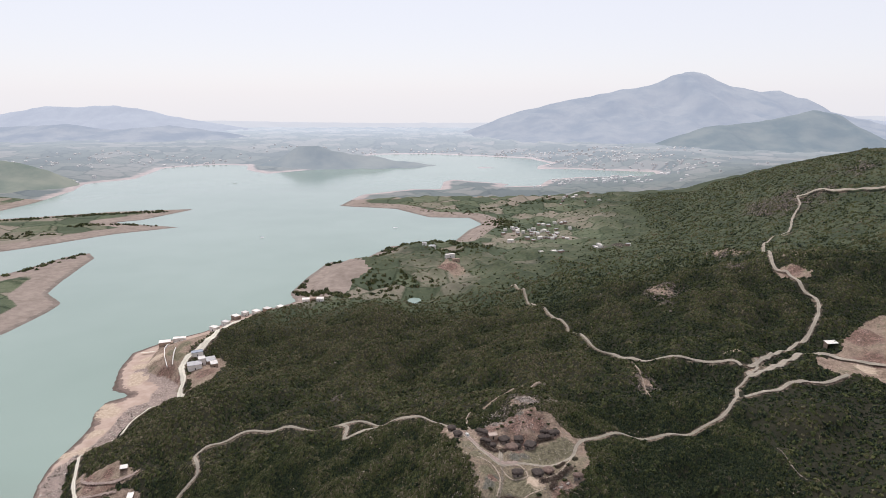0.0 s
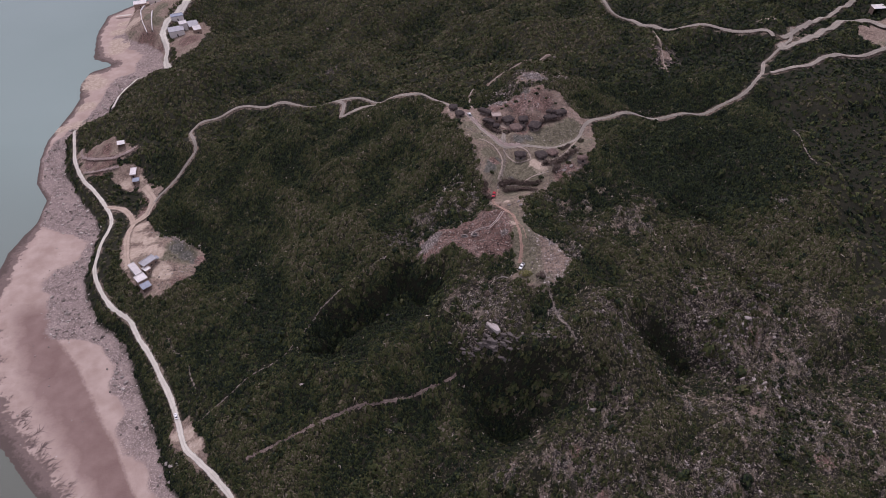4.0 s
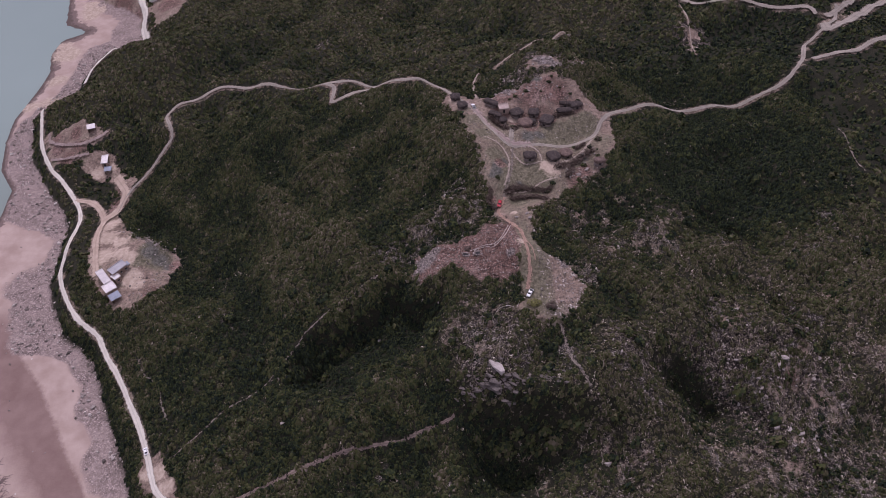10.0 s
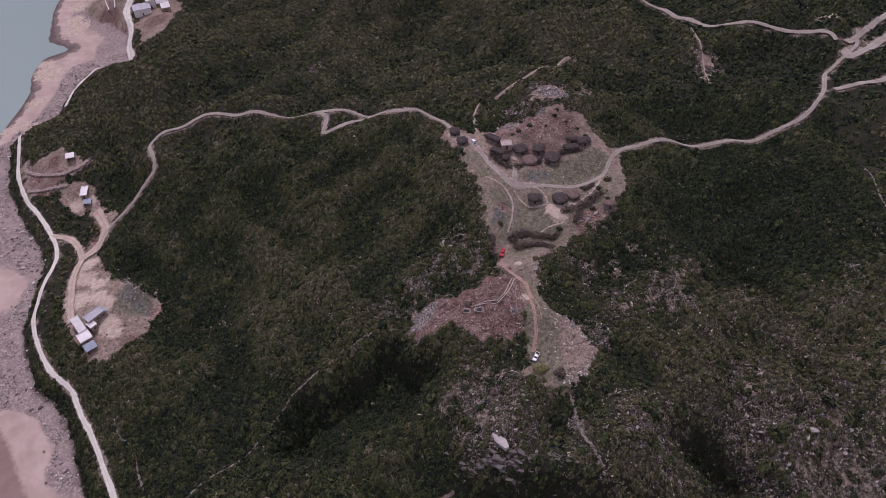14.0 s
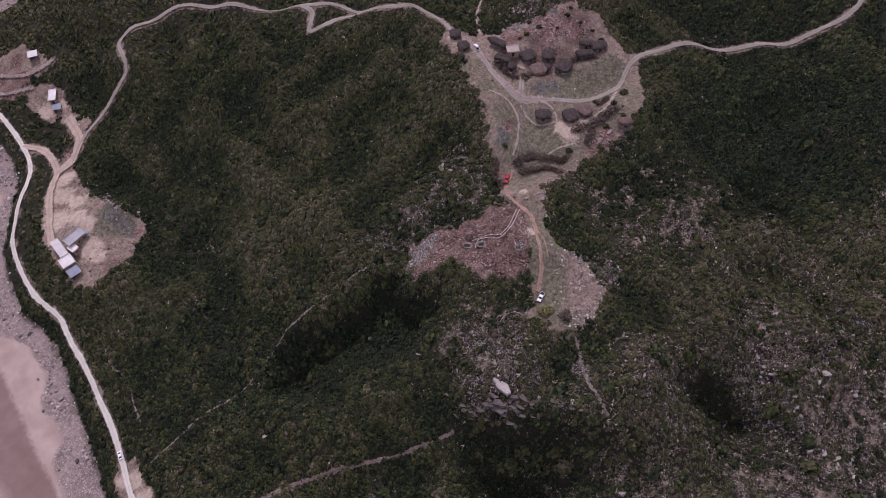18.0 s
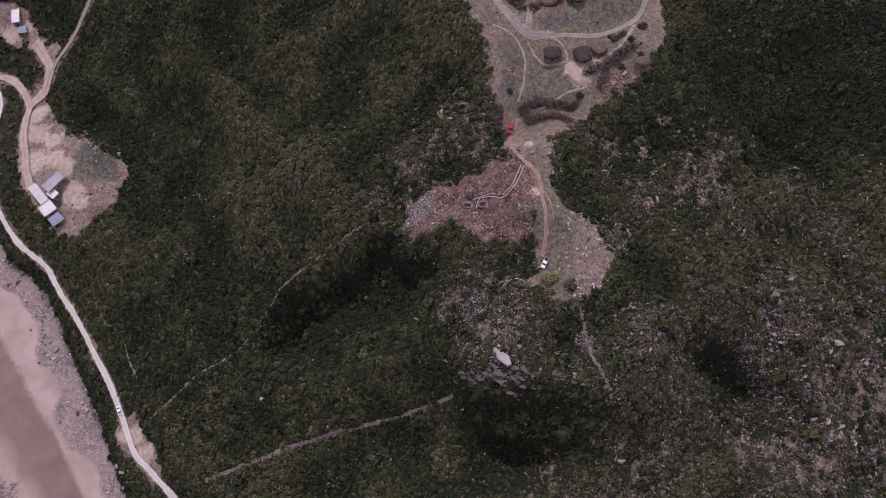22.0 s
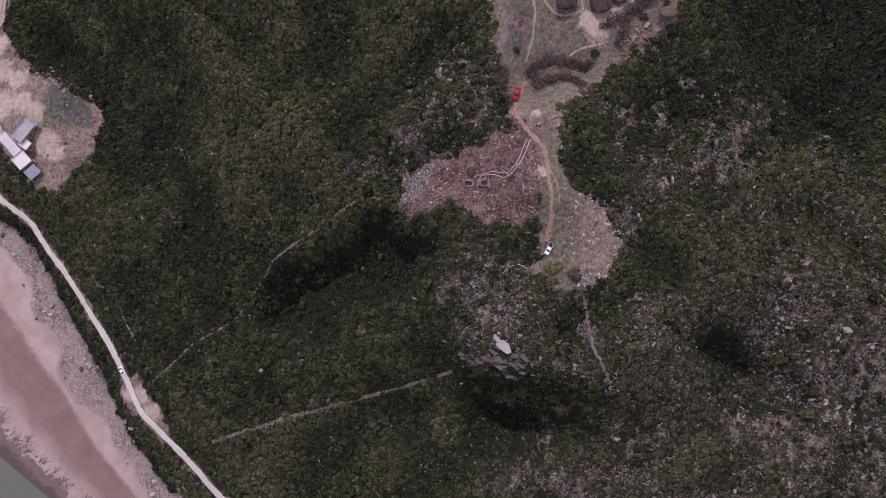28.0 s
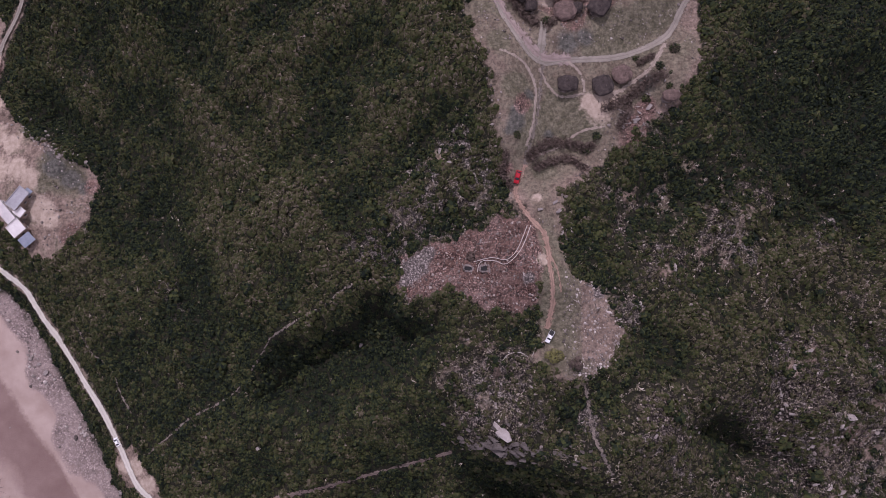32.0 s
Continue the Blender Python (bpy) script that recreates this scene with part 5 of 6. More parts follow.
# ---- stones ----
def pebble(rng):
    """A rough stone of twenty faces, about one metre across."""
    g = (1 + 5 ** 0.5) / 2
    v = np.array([(-1, g, 0), (1, g, 0), (-1, -g, 0), (1, -g, 0), (0, -1, g), (0, 1, g), (0, -1, -g), (0, 1, -g), (g, 0, -1), (g, 0, 1), (-g, 0, -1), (-g, 0, 1)], float)
    v *= rng.uniform(0.72, 1.15, (12, 1)) / 3.8
    v *= rng.uniform(0.7, 1.3, 3) * (1, 1, 0.75)
    f = [(0, 11, 5), (0, 5, 1), (0, 1, 7), (0, 7, 10), (0, 10, 11), (1, 5, 9), (5, 11, 4), (11, 10, 2), (10, 7, 6), (7, 1, 8), (3, 9, 4), (3, 4, 2), (3, 2, 6), (3, 6, 8), (3, 8, 9), (4, 9, 5), (2, 4, 11), (6, 2, 10), (8, 6, 7), (9, 8, 1)]
    return v, np.array(f)


def scatter_stones(x, y, size, seed, name, label, mat=None, sink=0.25, shade=(1.6, 2.4)):
    rng = np.random.RandomState(seed)
    kinds = [pebble(rng) for _ in range(12)]
    pick, turn = rng.randint(0, 12, len(x)), rng.uniform(0, 6.283, len(x))
    v = np.stack([k[0] for k in kinds])[pick]
    c, s = np.cos(turn)[:, None], np.sin(turn)[:, None]
    k = size[:, None]
    z = ground_mesh(x, y)[:, None]
    out = np.stack([(v[..., 0] * c - v[..., 1] * s) * k + x[:, None], (v[..., 0] * s + v[..., 1] * c) * k + y[:, None], v[..., 2] * k + z + k * (0.36 - sink)], -1).reshape(-1, 3)
    f = (kinds[0][1][None] + (np.arange(len(x)) * 12)[:, None, None]).reshape(-1, 3)
    return tagged(raw(name, out, f, mat or STONE, (("tint", np.repeat(rng.beta(*shade, len(x)), 12)),)), label, "stones", kind="stuff")


x, y, rng = sown(-285, -60, -150, 250, 0.9, 121)
d = shelf(x, y)
heap = np.clip(0.20 + 0.08 * np.clip((y + 60) / 50, 0, 1) + 0.5 * lumps_of(x, y, 9, 63) + 0.35 * lumps_of(x, y, 3.5, 64), 0.04, 0.8) * stone_bank(x, y, d) ** 2
keep = (d > 1.5) & (d < 25) & (rng.uniform(0, 1, len(x)) < heap + 0.004)
x, y = x[keep], y[keep]
scatter_stones(x, y, rng.gamma(2.2, 0.27, len(x)).clip(0.2, 2.0), 221, "beach_stones", "grey-pink stones strewn over the dry shore", shade=(2.6, 1.9))

x, y, rng = sown(-20, 78, -36, 122, 0.52, 122)
inq = np.maximum(ring_depth(QUARRY, x, y), 0)
inc2 = (ring_depth(ROCKS, x, y) > -2) * 0.8
iny = (ring_depth(YARD, x, y) > 0) & (x > 33)
inc = (ring_depth(CAMP, x, y) > -1) & ((y > 60) | ((x > 44) & (y < 46)) | (ring_depth(CAMP, x, y) < 2.5))
want = inc2 + np.where(inq > 0, np.where(x < 0, 1.0, 0.7), 0) + iny * 0.8 + inc * np.clip(0.26 + 0.4 * wobble(x, y, 9, 34), 0.05, 0.65)
keep = rng.uniform(0, 1, len(x)) < want
for _, _, width, _, line in ROADS:
    keep &= line_gap(line, x, y) > width / 2
x, y = x[keep], y[keep]
scatter_stones(x, y, rng.gamma(1.7, 0.14, len(x)).clip(0.1, 0.9), 222, "quarry_rubble", "broken pinkish and grey quarry stones on bare soil")

x, y, rng = sown(33, 51, -36, -6, 0.5, 127)
d = ring_depth(YARD, x, y) + 1.2 * lumps_of(x, y, 4, 83)
keep = (d > -0.6) & (rng.uniform(0, 1, len(x)) < np.clip(0.12 + 0.5 * lumps_of(x, y, 5, 84) + 0.35 * (d < 2.2), 0.03, 0.7) * (x > 35.5))
scatter_stones(x[keep], y[keep], rng.gamma(2.2, 0.17, keep.sum()).clip(0.15, 0.95), 227, "yard_stones", "pale loose stones strewn over the trodden yard", shade=(3.4, 1.3))

x, y, rng = sown(-120, 165, -150, 125, 1.1, 123)
keep = ~open_ground(x, y, 0.3) & (rng.uniform(0, 1, len(x)) < np.clip((rocky(x, y) - 0.28) * 0.7, 0.008, 0.5) + 0.3 * veins(x, y) + 0.12 * brink(x, y))
x, y = x[keep], y[keep]
scatter_stones(x, y, rng.gamma(1.6, 0.20, len(x)).clip(0.15, 2.0), 223, "hill_stones", "grey weathered stones showing between the shrubs")

x, y, rng = sown(-240, 430, 125, 480, 3.2, 124)
keep = ~open_ground(x, y, 0.5) & (rng.uniform(0, 1, len(x)) < np.clip((rocky(x, y) - 0.42) * 0.9, 0.002, 0.6))
x, y = x[keep], y[keep]
scatter_stones(x, y, rng.gamma(2.4, 0.5, len(x)).clip(0.6, 3.4), 224, "hill_stones", "grey weathered stones on the far scrub slopes")


def boulder(px, py, size, seed, mat=BOULDER, label="weathered grey boulder lying on the hillside", turn=0, stretch=(1, 1, 0.7)):
    """One large stone with facets and worn edges."""
    rng = random.Random(seed)
    bm = bmesh.new()
    bmesh.ops.create_icosphere(bm, subdivisions=3, radius=0.5)
    for v in bm.verts:
        n = noise.noise(v.co * 2.3 + Vector((seed, 0, 0))) * 0.35 + noise.noise(v.co * 6 + Vector((0, seed, 0))) * 0.10
        v.co *= 1 + n
        v.co.x, v.co.y = max(-0.47, min(0.45, v.co.x)), max(-0.45, min(0.47, v.co.y))
        v.co.z = max(-0.42, min(0.36, v.co.z))
    bmesh.ops.transform(bm, matrix=Matrix.Diagonal((size * stretch[0], size * stretch[1], size * stretch[2], 1)), verts=bm.verts)
    ob = part("boulder", bm, mat)
    ob.matrix_world = pose(px, py, at(px, py) + size * stretch[2] * 0.22, rng.uniform(-8, 8), rng.uniform(-8, 8), turn)
    return tagged(ob, label, "boulder", "boulders on the hill")




def ledge_rock(px, py, size, seed, turn, mat=DARKROCK, label="cracked grey ledge rock on the bluff", name="ledge_rock"):
    """A broken block with flat cleft faces, half sunk in the slope."""
    rng = random.Random(seed)
    bm = bmesh.new()
    for _ in range(16):
        bm.verts.new((rng.uniform(-0.5, 0.5) * size * 1.5, rng.uniform(-0.5, 0.5) * size * 0.75, rng.choice((-0.3, 0.22, 0.3)) * size * rng.uniform(0.8, 1.0)))
    made = bmesh.ops.convex_hull(bm, input=bm.verts)
    bmesh.ops.delete(bm, geom=list({g for g in made["geom_interior"] if isinstance(g, bmesh.types.BMVert)}), context="VERTS")
    bmesh.ops.bevel(bm, geom=list(bm.edges), offset=size * 0.02, segments=1, affect="EDGES", profile=0.5)
    ob = part(name, bm, mat)
    ob.matrix_world = pose(px, py, at(px, py) + 0.12 * size, rng.uniform(-12, 6), rng.uniform(-8, 8), turn)
    return tagged(ob, label, "rock", "ledges of the bluff" if mat == DARKROCK else "boulders on the hill")


ledge_rock(17, -52, 4.3, 8, -38, SLAB, "large pale flat rock slab on the bluff", "rock_slab")
ledge_rock(14.8, -49.8, 2.2, 9, -50, SLAB, "pale broken slab beside the large one", "rock_slab")
rng = random.Random(5)
for k, (cx, cy, count, s) in enumerate(((9, -55, 4, 2.4), (15, -56.5, 5, 3.4), (19, -57.5, 4, 3.0), (23, -55, 4, 2.2), (3, -50.5, 3, 2.0), (-2, -51, 2, 1.6), (29, -53, 4, 1.8), (35, -54, 3, 1.6), (12, -52, 3, 2.4), (41, -56, 3, 1.6), (27, -58.5, 3, 2.0), (6, -57, 4, 2.2), (12, -58, 4, 2.6), (21, -59.5, 4, 2.6), (33, -57, 4, 2.2), (18, -49, 3, 1.6), (38, -59, 3, 2.0), (14, -55, 16, 1.3), (20, -56, 16, 1.2), (9, -57, 12, 1.2), (27, -57, 14, 1.1), (17, -58, 14, 1.2), (34, -58, 10, 1.1))):
    for j in range(count):
        ledge_rock(cx + rng.gauss(0, 1.8), cy + rng.gauss(0, 1.1), s * rng.uniform(0.4, 1.05), 10 * k + j, -18 + rng.uniform(-22, 22))
for px, py, s in ((32, 11, 2.4), (33, 5, 1.8), (26.8, 11.5, 2.2), (116, -47, 4.5), (114, -49, 3), (104, -28, 3.4), (100, -33, 3), (-27, -27, 3.0), (-60, -60, 2.6), (46, 112, 4), (42, 110, 3.4), (50, 114, 3.2), (61, 113, 3.2), (55, 38, 2.8), (59, 42, 2.6), (51, 36, 2.4), (31, 13.5, 2.2), (-113, -82, 2.6), (-116, -80, 2.2),
                 (-118, -84, 1.8), (-113, -87, 2.0), (-148, -38, 2.4), (-151, -35, 1.8), (118, -70, 3.4), (64, -5, 2.8), (125, -76, 3), (52, -80, 3.2), (1, 26, 2.6), (-2, 30, 2.4), (10, 3, 1.8)):
    if px > -100:
        ledge_rock(px, py, s * 0.62, int(px * 3 + py), (px * 7) % 90, BOULDER, "weathered grey boulder among low scrub", "boulder")
    else:
        boulder(px, py, s * 0.8, int(px * 3 + py), BOULDER, "pale grey boulder on the dry shore", (px * 7) % 90, (1.15, 0.85, 0.7))


# broken stones on the slope above the camp, and pale blocks at the yard's rim
rng = random.Random(15)
for cx, cy, sx, sy, count, s in ((26, 104, 7, 5, 26, 1.5), (40, 91, 12, 4, 26, 1.5), (24, 92, 5, 4, 10, 1.7), (47, 110, 6, 5, 16, 1.6), (61, 108, 3, 4, 8, 1.5), (42, -10, 5, 1.2, 9, 1.0), (48, -26, 2, 5, 12, 1.0), (42, -22, 4, 6, 12, 0.8), (35, 5, 1.2, 5, 8, 1.2), (54, 36, 5, 5, 14, 1.5), (60, 50, 4, 5, 8, 1.1), (-7, -3, 5, 3, 14, 0.8), (20, 0, 5, 5, 8, 0.8),
                              (110, -52, 9, 8, 22, 1.6), (118, -72, 6, 5, 14, 1.8), (84, -100, 4, 3, 10, 1.6), (60, -48, 5, 4, 12, 1.2), (55, -91, 3, 3, 7, 1.4), (14, -40, 8, 5, 20, 1.2), (97, -44, 5, 6, 12, 1.5), (-152, 49, 6, 2.5, 22, 1.5), (-140, 41, 6, 2, 18, 1.4), (-160, 54, 4, 2, 8, 1.4), (-134, 18, 4, 8, 16, 0.9), (-96, -106, 8, 4, 14, 1.3), (-112, -84, 4, 5, 10, 1.2)):
    for j in range(count):
        px, py, r = cx + rng.gauss(0, sx * 0.6), cy + rng.gauss(0, sy * 0.6), s * rng.uniform(0.45, 1.1)
        pale = rng.random() < 0.06
        ledge_rock(px, py, r * 0.8, rng.randrange(9999), rng.uniform(0, 180), SLAB if pale else BOULDER, "pale broken block of stone lying on the slope" if pale else "weathered grey boulder among low scrub", "boulder")


# ---- huts of the quarry camp ----
def loft(bm, rings):
    rows = [[bm.verts.new(p) for p in r] for r in rings]
    k = len(rows[0])
    for a, b in zip(rows, rows[1:]):
        for i in range(k):
            bm.faces.new((a[i], a[(i + 1) % k], b[(i + 1) % k], b[i]))
    bm.faces.new(rows[-1])
    bm.faces.new(rows[0][::-1])


def oval(w, l, z, k=13, square=3.2, rng=None, rough=0.0):
    out = []
    for i in range(k):
        a = 2 * math.pi * i / k
        c, s = math.cos(a), math.sin(a)
        r = (abs(c) ** square + abs(s) ** square) ** (-1 / square)
        j = 1 + (rng.uniform(-rough, rough) if rng else 0)
        out.append((c * r * w * j, s * r * l * j, z + (rng.uniform(-rough, rough) * 0.8 if rng else 0)))
    return out


def box(bm, x0, y0, z0, x1, y1, z1, bevel=0.0):
    made = bmesh.ops.create_cube(bm, size=1, matrix=Matrix.Translation(((x0 + x1) / 2, (y0 + y1) / 2, (z0 + z1) / 2)) @ Matrix.Diagonal((x1 - x0, y1 - y0, z1 - z0, 1)))
    if bevel:
        edges = {e for v in made["verts"] for e in v.link_edges}
        bmesh.ops.bevel(bm, geom=list(edges), offset=bevel, segments=2, affect="EDGES", profile=0.5)


def boxes(*list_of, bevel=0.0):
    bm = bmesh.new()
    for b in list_of:
        box(bm, *b, bevel=bevel)
    return bm


def hut(px, py, w, l, turn, seed, pale=False, tall=2.6):
    """A low stone-walled hut under a rounded brushwood roof."""
    rng = random.Random(seed)
    top = new("hut")
    bm = bmesh.new()
    loft(bm, [oval(w * 0.46, l * 0.46, -1.6, rng=rng, rough=0.03), oval(w * 0.45, l * 0.45, 0.6, rng=rng, rough=0.04), oval(w * 0.43, l * 0.43, 1.3, rng=rng, rough=0.04)])
    part("wall", bm, RUBBLE_WALL, top, "low dry-stone wall")
    bm = bmesh.new()
    rings = []
    edge = rng.uniform(2.6, 5.0)
    for f, z in ((0.47, 0.85), (0.535, 1.0), (0.53, 1.6), (0.49, 1.95), (0.34, tall - 0.35), (0.12, tall - 0.25)):
        rings.append(oval(w * f, l * max(f, 0.0) + (l - w) * 0.18 * (0.54 - f), z, k=17, square=edge, rng=rng, rough=0.085))
    loft(bm, rings)
    part("roof", bm, THATCH_PALE if pale else THATCH, top)
    bm = bmesh.new()
    for _ in range(46):  # loose branches laid over the roof to hold it
        a, r = rng.uniform(0, 6.283), rng.uniform(0.12, 0.5)
        z = 1.2 + (0.54 - r) / 0.46 * (tall - 1.45) + 0.14
        x0, y0, b = math.cos(a) * r * w, math.sin(a) * r * l, a + rng.uniform(-1.2, 1.2)
        n = rng.uniform(0.5, 1.2)
        x1, y1 = x0 + math.cos(b) * n, y0 + math.sin(b) * n
        t = 0.09
        sx, sy = -math.sin(b) * t, math.cos(b) * t
        vs = [bm.verts.new(p) for p in ((x0 + sx, y0 + sy, z), (x0 - sx, y0 - sy, z), (x1 - sx, y1 - sy, z - 0.25), (x1 + sx, y1 + sy, z - 0.25), (x0, y0, z + 0.12), (x1, y1, z - 0.13))]
        for f in ((0, 1, 4), (2, 3, 5), (1, 2, 5, 4), (3, 0, 4, 5), (0, 3, 2, 1)):
            bm.faces.new([vs[i] for i in f])
    tagged(part("branches", bm, BRUSH, top, "dry branches weighing the roof down"), kind="stuff")
    part("doorway", boxes((-0.45, -l * 0.47, -0.2, 0.45, -l * 0.40, 1.15)), DARK, top, "low doorway filled with near-black as its inner shade")
    part("lintel", boxes((-0.7, -l * 0.49, 1.12, 0.7, -l * 0.41, 1.3), bevel=0.03), BARK, top, "rough timber lintel")
    top.matrix_world = pose(px, py, at(px, py) + 0.2, 0, 0, turn)
    return tagged(top, "round-shouldered stone hut with a pale weathered brushwood roof" if pale else "low stone hut with a dark rounded brushwood roof", "hut", "huts of the quarry camp")


HUTS = [(3, 88, 4.6, 4.6, 0, 0), (6, 80.5, 4.8, 4.4, 20, 0), (19.5, 81.5, 3.4, 7, 55, 0), (31, 76.5, 6, 5.5, 30, 0), (39, 77, 5, 5, 0, 0), (34.5, 70, 6.5, 6, 15, 1), (44.5, 71.5, 6, 7, -30, 0), (53, 77, 7.5, 3.4, 4, 0), (54, 81.5, 6, 2.6, -8, 0), (58.5, 80, 6, 4, 20, 0),
        (21, 74.5, 3.2, 6, 60, 0), (24.5, 71.5, 3.6, 3.6, 0, 0), (35, 48.2, 5.8, 4.6, 0, 0), (45, 47.5, 5.8, 5.8, 20, 0), (51, 51.5, 5.6, 5.4, 25, 1), (64.5, 44.5, 5, 3.4, 5, 1), (38, 70.8, 3.4, 3.0, 0, 0)]
for k, (px, py, w, l, turn, pale) in enumerate(HUTS):
    hut(px, py, w * 0.95, l * 0.95, turn, 300 + k, bool(pale))


def brush_fence(line, wide, tall, seed):
    """Cut thorn brush piled in a line round a pen."""
    rng = np.random.RandomState(seed)
    p = eased(line, 0.35)
    k = 22
    c = np.repeat(p, k, 0) + rng.normal(0, wide / 3.2, (len(p) * k, 2))
    z = ground_mesh(c[:, 0], c[:, 1]) + rng.uniform(0, 1, len(c)) ** 1.4 * tall
    a, t = rng.uniform(0, 6.283, len(c)), rng.normal(0, 0.5, len(c))
    d = np.stack([np.cos(a), np.sin(a), t], 1) * rng.uniform(0.3, 0.75, (len(c), 1))
    s = np.cross(d, rng.normal(0, 1, (len(c), 3)))
    s *= 0.16 / np.linalg.norm(s, axis=1)[:, None]
    m = np.c_[c, z]
    v = np.stack([m - d - s * 0.6, m + d * 0.4 - s, m + d, m + d * 0.3 + s], 1).reshape(-1, 3)
    ob = raw("brush_fence", v, np.arange(len(v)).reshape(-1, 4), BRUSH)
    return tagged(ob, "dark piled thorn-brush fence on trodden soil", "brush fence", kind="stuff")


for k, (line, wide) in enumerate((([(24, 27), (29, 31), (35, 32), (41, 30)], 2.2), ([(26, 24), (31, 26.5), (36, 27), (40, 24)], 1.6), ([(19, 74), (22, 69.5), (26, 66)], 2.2), ([(29, 65), (31, 67)], 1.8), ([(46, 41), (52, 44), (58, 49), (62, 51)], 2.6), ([(50, 36), (53, 42)], 2.0),
                                  ([(17, 28), (16.5, 22), (19, 19)], 1.4), ([(21, 80), (17, 85)], 1.6), ([(66, 58), (66, 59.5)], 1.6), ([(60, 57), (56, 55)], 1.2), ([(41, 30), (42.5, 31)], 1.6), ([(48, 75), (57, 76)], 1.4))):
    brush_fence(line, wide * 1.15, 1.5, 400 + k)


# ---- single bushes by the parked pickup ----
def round_bush(px, py, size, tall, seed, label, tint, mat=LEAF):
    rng = np.random.RandomState(seed)
    top = new("bush")
    bm = bmesh.new()
    for a in range(5):
        m = Matrix.Rotation(a * 1.256, 4, "Z") @ Matrix.Rotation(0.5, 4, "X") @ Matrix.Translation((0, 0, tall * 0.3))
        bmesh.ops.create_cone(bm, cap_ends=True, segments=6, radius1=0.09, radius2=0.03, depth=tall * 0.75, matrix=m)
    part("stems", bm, BARK, top)
    q, n = clump(rng, 420 if size > 1.7 else 150, tall / size)
    v = q.reshape(-1, 3) * size
    crown = raw("crown", v, np.arange(len(v)).reshape(-1, 4), mat, (("tint", np.repeat(rng.uniform(tint - 0.1, tint + 0.1, len(q)), 4)),), smooth=True, normals=n.reshape(-1, 3))
    crown.parent = top
    top.matrix_world = pose(px, py, at(px, py))
    return tagged(top, label, "bush")


YELLOWGREEN = mottled("yellow_green_leaves", (0.21, 0.195, 0.07), (0.10, 0.095, 0.034), 1.2, fine=6.0, relief=0)
round_bush(30.3, -29.5, 2.6, 2.2, 1, "rounded yellow-green bush beside the parked pickup", 0.7, YELLOWGREEN)
round_bush(36.2, -31.5, 2.2, 1.8, 2, "rounded dry brown bush at the yard's edge", 0.8, BRUSH)
round_bush(29, 67, 1.6, 1.7, 3, "small dark bush between huts", 0.2)
round_bush(66, 58.5, 1.9, 1.8, 4, "small dark bush by the camp road", 0.2)
round_bush(65, 52, 1.7, 1.8, 5, "small dark bush near a brush fence", 0.25)
round_bush(41, 29.5, 1.3, 1.4, 6, "small dark bush on the trodden slope", 0.2)
rng = random.Random(25)
for px, py in ((31, 86), (36, 90), (43, 88), (47, 93), (52, 90), (57, 87), (60, 84), (48, 97), (44, 101), (49, 103), (38, 96), (33, 94), (21, 90), (17, 86), (16, 95), (27, 97), (54, 82), (28, 84), (62, 54), (58, 45), (64, 48), (56, 57), (20, 33), (44, 34), (36, -32.5), (43, -33)):
    round_bush(px + rng.uniform(-0.6, 0.6), py + rng.uniform(-0.6, 0.6), rng.uniform(0.8, 1.6), rng.uniform(0.9, 1.4), int(px * 31 + py), "small dark bush on trodden stony ground", rng.uniform(0.05, 0.35))
round_bush(-110, -78.5, 1.8, 1.8, 7, "low dark bush at the road's verge", 0.2)
round_bush(15, -34.5, 2.0, 1.2, 8, "low reddish dry bush among stones", 0.8, BRUSH)


# ---- vehicles ----
def tube(bm, a, b, r, k=14):
    d = Vector(b) - Vector(a)
    bmesh.ops.create_cone(bm, cap_ends=True, segments=k, radius1=r, radius2=r, depth=d.length, matrix=Matrix.Translation((Vector(a) + Vector(b)) / 2) @ d.to_track_quat("Z", "Y").to_matrix().to_4x4())


def hull(profile, half, tuck=0.0, bevel=0.05):
    """A body from its side outline (y, z), as wide as half on each side, drawn in above."""
    bm = bmesh.new()
    zs = [z for _, z in profile]
    lo, hi = min(zs), max(zs)
    sides = []
    for s in (-1, 1):
        sides.append([bm.verts.new((s * (half - tuck * ((z - lo) / (hi - lo)) ** 2), y, z)) for y, z in profile])
    k = len(profile)
    for i in range(k):
        bm.faces.new((sides[0][i], sides[0][(i + 1) % k], sides[1][(i + 1) % k], sides[1][i]))
    bm.faces.new(sides[0][::-1])
    bm.faces.new(sides[1])
    bmesh.ops.recalc_face_normals(bm, faces=bm.faces)
    bmesh.ops.bevel(bm, geom=list(bm.edges), offset=bevel, segments=2, affect="EDGES", profile=0.6)
    return bm


def wheels(top, half, front, rear, r=0.32):
    for s in (-1, 1):
        for y in (front, rear):
            bm = bmesh.new()
            tube(bm, (s * (half - 0.2), y, r), (s * half, y, r), r, 20)
            t = part("tyre", bm, RUBBER, part("wheel", boxes((s * half - 0.02, y - 0.05, r - 0.05, s * half + 0.02, y + 0.05, r + 0.05)), BLACK, top))
            bm = bmesh.new()
            tube(bm, (s * (half - 0.02), y, r), (s * (half + 0.015), y, r), r * 0.62, 14)
            part("rim", bm, CHROME, t.parent)


